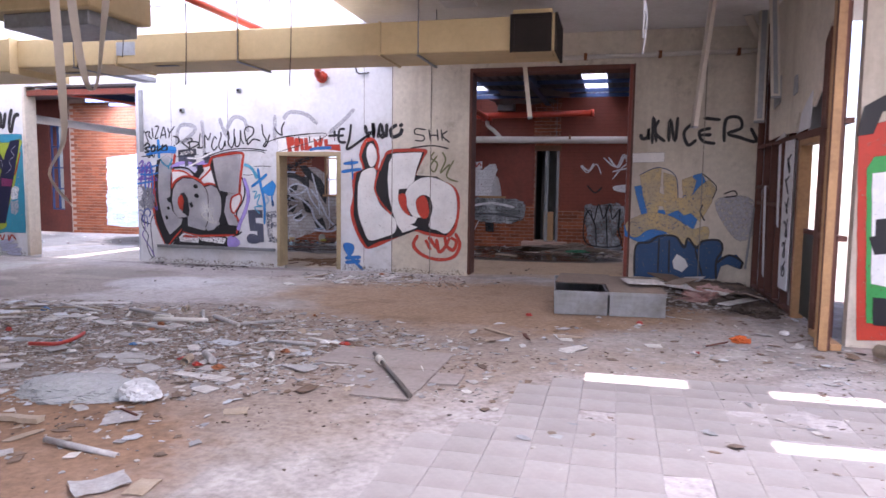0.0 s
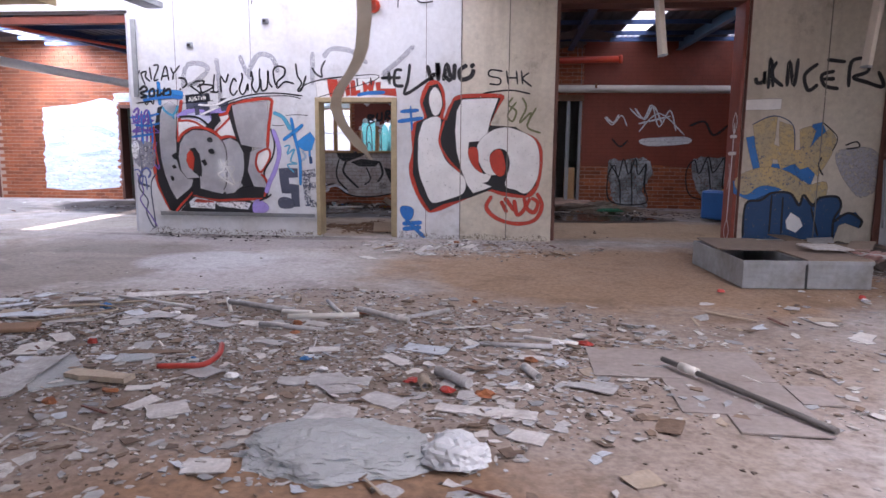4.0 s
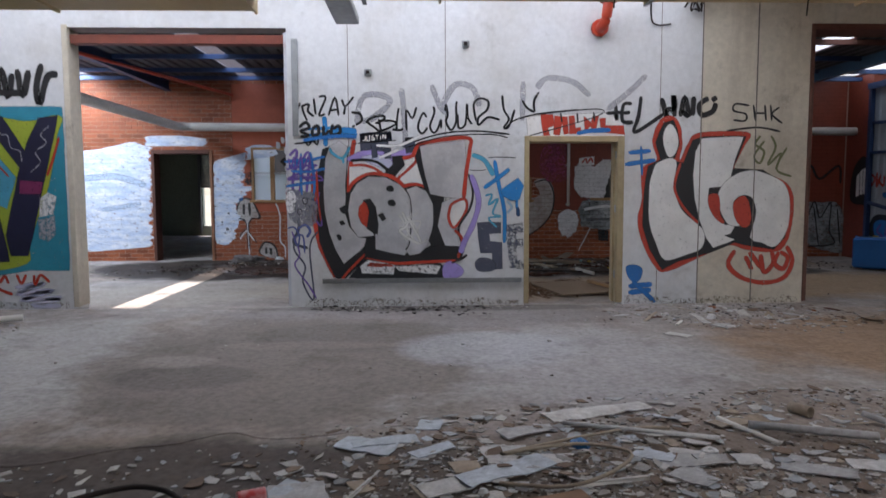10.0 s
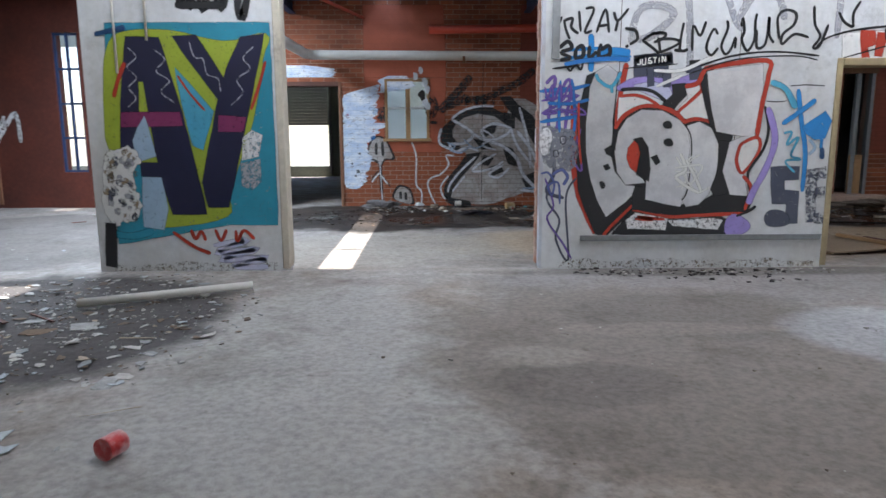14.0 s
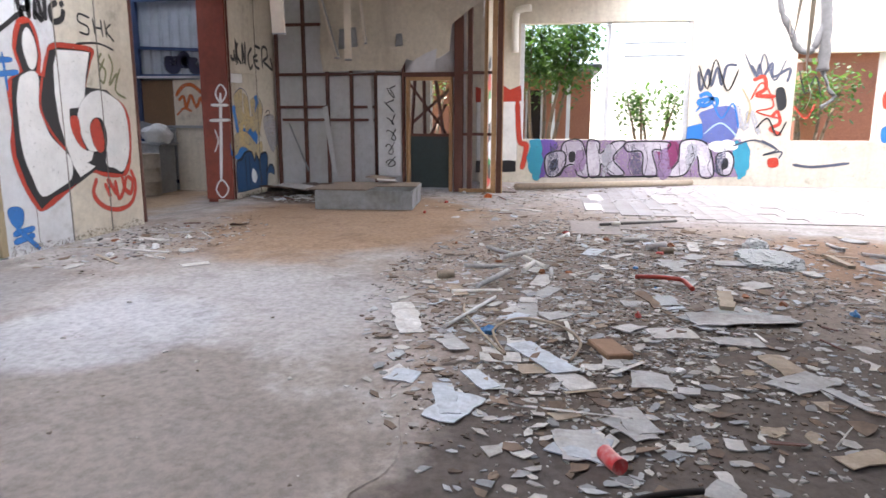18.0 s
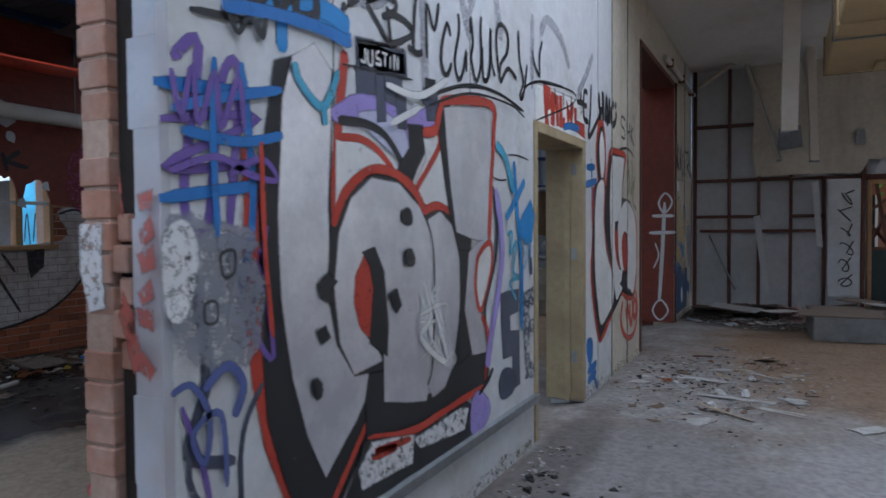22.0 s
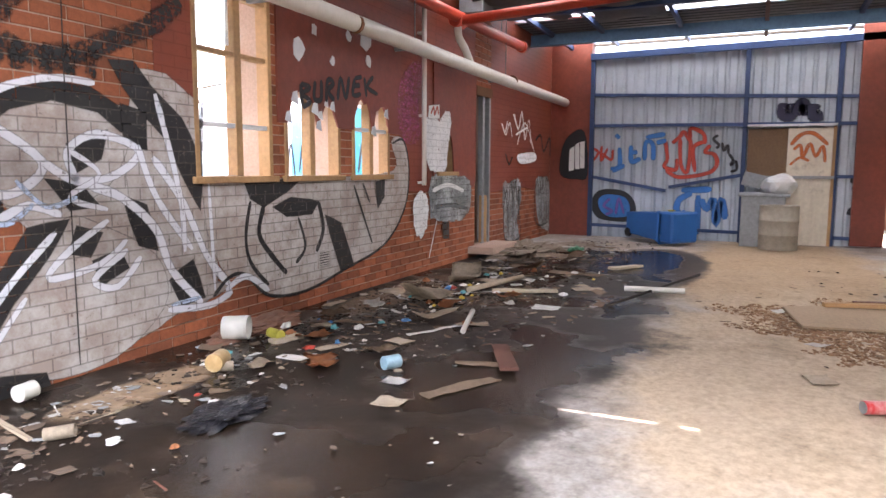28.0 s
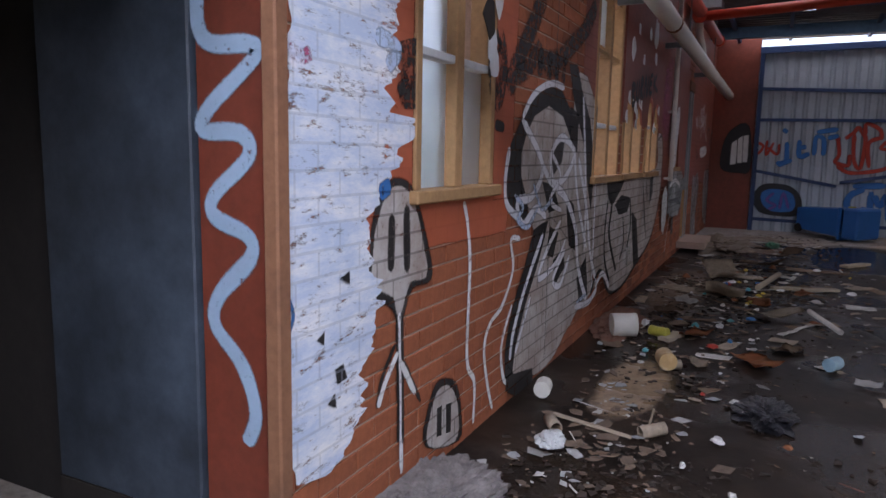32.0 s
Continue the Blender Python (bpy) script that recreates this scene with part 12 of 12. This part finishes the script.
tube(bm, rounded([(4.0, 6.75, 2.6), (4.0, 6.75, 3.3), (3.95, 6.65, 3.42), (3.9, 6.45, 3.44)], False), 0.07, 10)
part("pipe", bm, WHITE_PIPE, tv)

# sheet-clad corner seen past the wall's end
bm = bmesh.new()
corrugate(bm, 12.2, 16.0, 0.0, 3.9, 0.0, 0.2, 0.028)
for v in bm.verts:
    v.co = Vector((-17.6 + v.co.z, v.co.x - 0.2, v.co.y))
CREAM_SHEET = worn("cream_sheet", (0.52, 0.53, 0.50), (0.25, 0.25, 0.24), 0.5, metal=0.1)
setting(part("wall_cream_sheet", bm, CREAM_SHEET), "pale corrugated sheet wall", "wall")
for x, y in ((-16.4, 12.0), (-20.0, 18.0), (-22.5, 23.0)):
    cp = holder("steel_column", "blue painted steel column", "column")
    block("shaft", (x - 0.08, y - 0.08, 0, x + 0.08, y + 0.08, 3.9), BLUE_STEEL, cp, bevel=0.005)
    block("base_plate", (x - 0.14, y - 0.14, 0, x + 0.14, y + 0.14, 0.015), BLUE_STEEL, cp)
bw = holder("roof_beam", "blue painted beam over the west bay", "beam")
block("web", (-28, 12.0, 3.55, -13.0, 12.15, 3.9), BLUE_STEEL, bw)
block("flange", (-28, 11.95, 3.52, -13.0, 12.2, 3.55), BLUE_STEEL, bw)

sd = holder("sheet_door", "dark slab in place of an open doorway in the sheet wall", "door")
# black slab on the sheet paints in the doorway's darkness
block("opening", (-17.555, 14.3, -0.06, -17.5, 15.15, 2.0), VOID, sd)
block("jamb", (-17.56, 15.15, -0.06, -17.46, 15.25, 2.06), PLASTER, sd, bevel=0.006)
block("head", (-17.56, 14.25, 2.0, -17.46, 15.4, 2.07), DARK_TIMBER, sd, bevel=0.006)
st = holder("wall_boards", "tan boards and posts on the dark red wall", "board")
for x0, z0, x1, z1, m in ((-18.74, 2.47, -18.27, 3.56, BROWN), (-18.24, 1.95, -17.98, 3.5, TIMBER), (-18.27, 0.6, -18.2, 3.5, DARK_TIMBER), (-18.0, 0.0, -17.9, 3.55, STAINED_TIMBER)):
    block("board", (x0, BY0 - 0.04, z0, x1, BY0 - 0.005, z1), m, st, bevel=0.004)
wq = holder("window_4", "tall narrow steel window without glass", "window", kind="structure")
for x in (-16.72, -16.5, -16.29):
    block("mullion", (x, BY0 + 0.05, 0.6, x + 0.04, BY0 + 0.1, 3.15), BLUE_STEEL, wq)
for z in (0.6, 1.22, 1.85, 2.48, 3.1):
    block("bar", (-16.68, BY0 + 0.06, z, -16.29, BY0 + 0.09, z + 0.04), BLUE_STEEL, wq)


# ---- bricks of the shed's rear wall ----
wall_b = bpy.data.objects["wall_brick"]
OPEN = [DOOR_B, SLOT_B] + WINDOWS_B
bm = bmesh.new()
box(bm, 0, 0, 0, 0.23, 0.03, 0.076)
bmesh.ops.bevel(bm, geom=[e for e in bm.edges if all(v.co.y < 0.001 for v in e.verts)], offset=0.003, segments=1, affect="EDGES")
ONE = mesh(bm, "brick", BRICK)
rest_v, rest_f, near = [], [], 0
rb = random.Random(9)
for row in range(-2, 44):
    z = row * 0.086 + 0.005
    for col in range(-70, 12):
        x = col * 0.24 + (0.12 if row % 2 else 0.0) + 0.005
        a, b = x, x + 0.23
        for o in OPEN:
            if o[1] - 0.03 < z + 0.04 < o[3]:
                if a < o[2] and b > o[0]:
                    if a >= o[0] - 0.02:
                        a = max(a, o[2])
                    else:
                        b = min(b, o[0])
        if b - a < 0.03 or a < -16 or b > 2.1:
            continue
        out = rb.uniform(0.0, 0.003)
        if b - a > 0.229 and -11.4 < x < -8.75 and z < 2.45 and near < 300:
            near += 1
            ob = new("brick", ONE)
            ob.parent = wall_b
            ob.location = (x, BY0 - out, z)
        else:
            i = len(rest_v)
            y0, y1 = BY0 - out, BY0 + 0.02
            rest_v += [(a, y0, z), (b, y0, z), (b, y0, z + 0.076), (a, y0, z + 0.076), (a, y1, z), (b, y1, z), (b, y1, z + 0.076), (a, y1, z + 0.076)]
            rest_f += [(i, i + 1, i + 2, i + 3), (i, i + 4, i + 5, i + 1), (i + 3, i + 2, i + 6, i + 7), (i, i + 3, i + 7, i + 4), (i + 1, i + 5, i + 6, i + 2)]
me = bpy.data.meshes.new("brickwork")
me.from_pydata(rest_v, [], rest_f)
me.materials.append(BRICK)
rest = new("brickwork", me)
rest.parent = wall_b
rest["kind"] = "stuff"

# ---- vinyl tiles of the hall floor ----
bm = bmesh.new()
box(bm, -0.1165, -0.1165, -0.02, 0.1165, 0.1165, 0.0)
bmesh.ops.bevel(bm, geom=[e for e in bm.edges if all(v.co.z > -0.001 for v in e.verts)], offset=0.002, segments=1, affect="EDGES")
TILE = mesh(bm, "floor_tile", worn("vinyl_tile", (0.37, 0.345, 0.328), (0.25, 0.21, 0.185), 0.6, small=24, big=1.6, dirtiness=0.6, grain=0.22, bump=0.1))
rt = random.Random(14)
for i in range(17):
    for j in range(18):
        x, y = -1.3 + i * 0.235, 1.35 + j * 0.235
        edge = 0.25 * noise.noise(Vector((x * 1.3, y * 1.3, 4.0)))
        if (x + 1.2) * 0.8 + edge < max(0.0, (y - 3.6) * 0.42) or x > 3.95 or y > 5.6 or rt.random() < 0.04:
            continue
        ob = new("floor_tile", TILE)
        ob.parent = floor
        ob.matrix_world = pose(x, y, rt.uniform(-0.0015, 0.001), rt.gauss(0, 0.12), rt.gauss(0, 0.12), rt.gauss(0, 0.25))
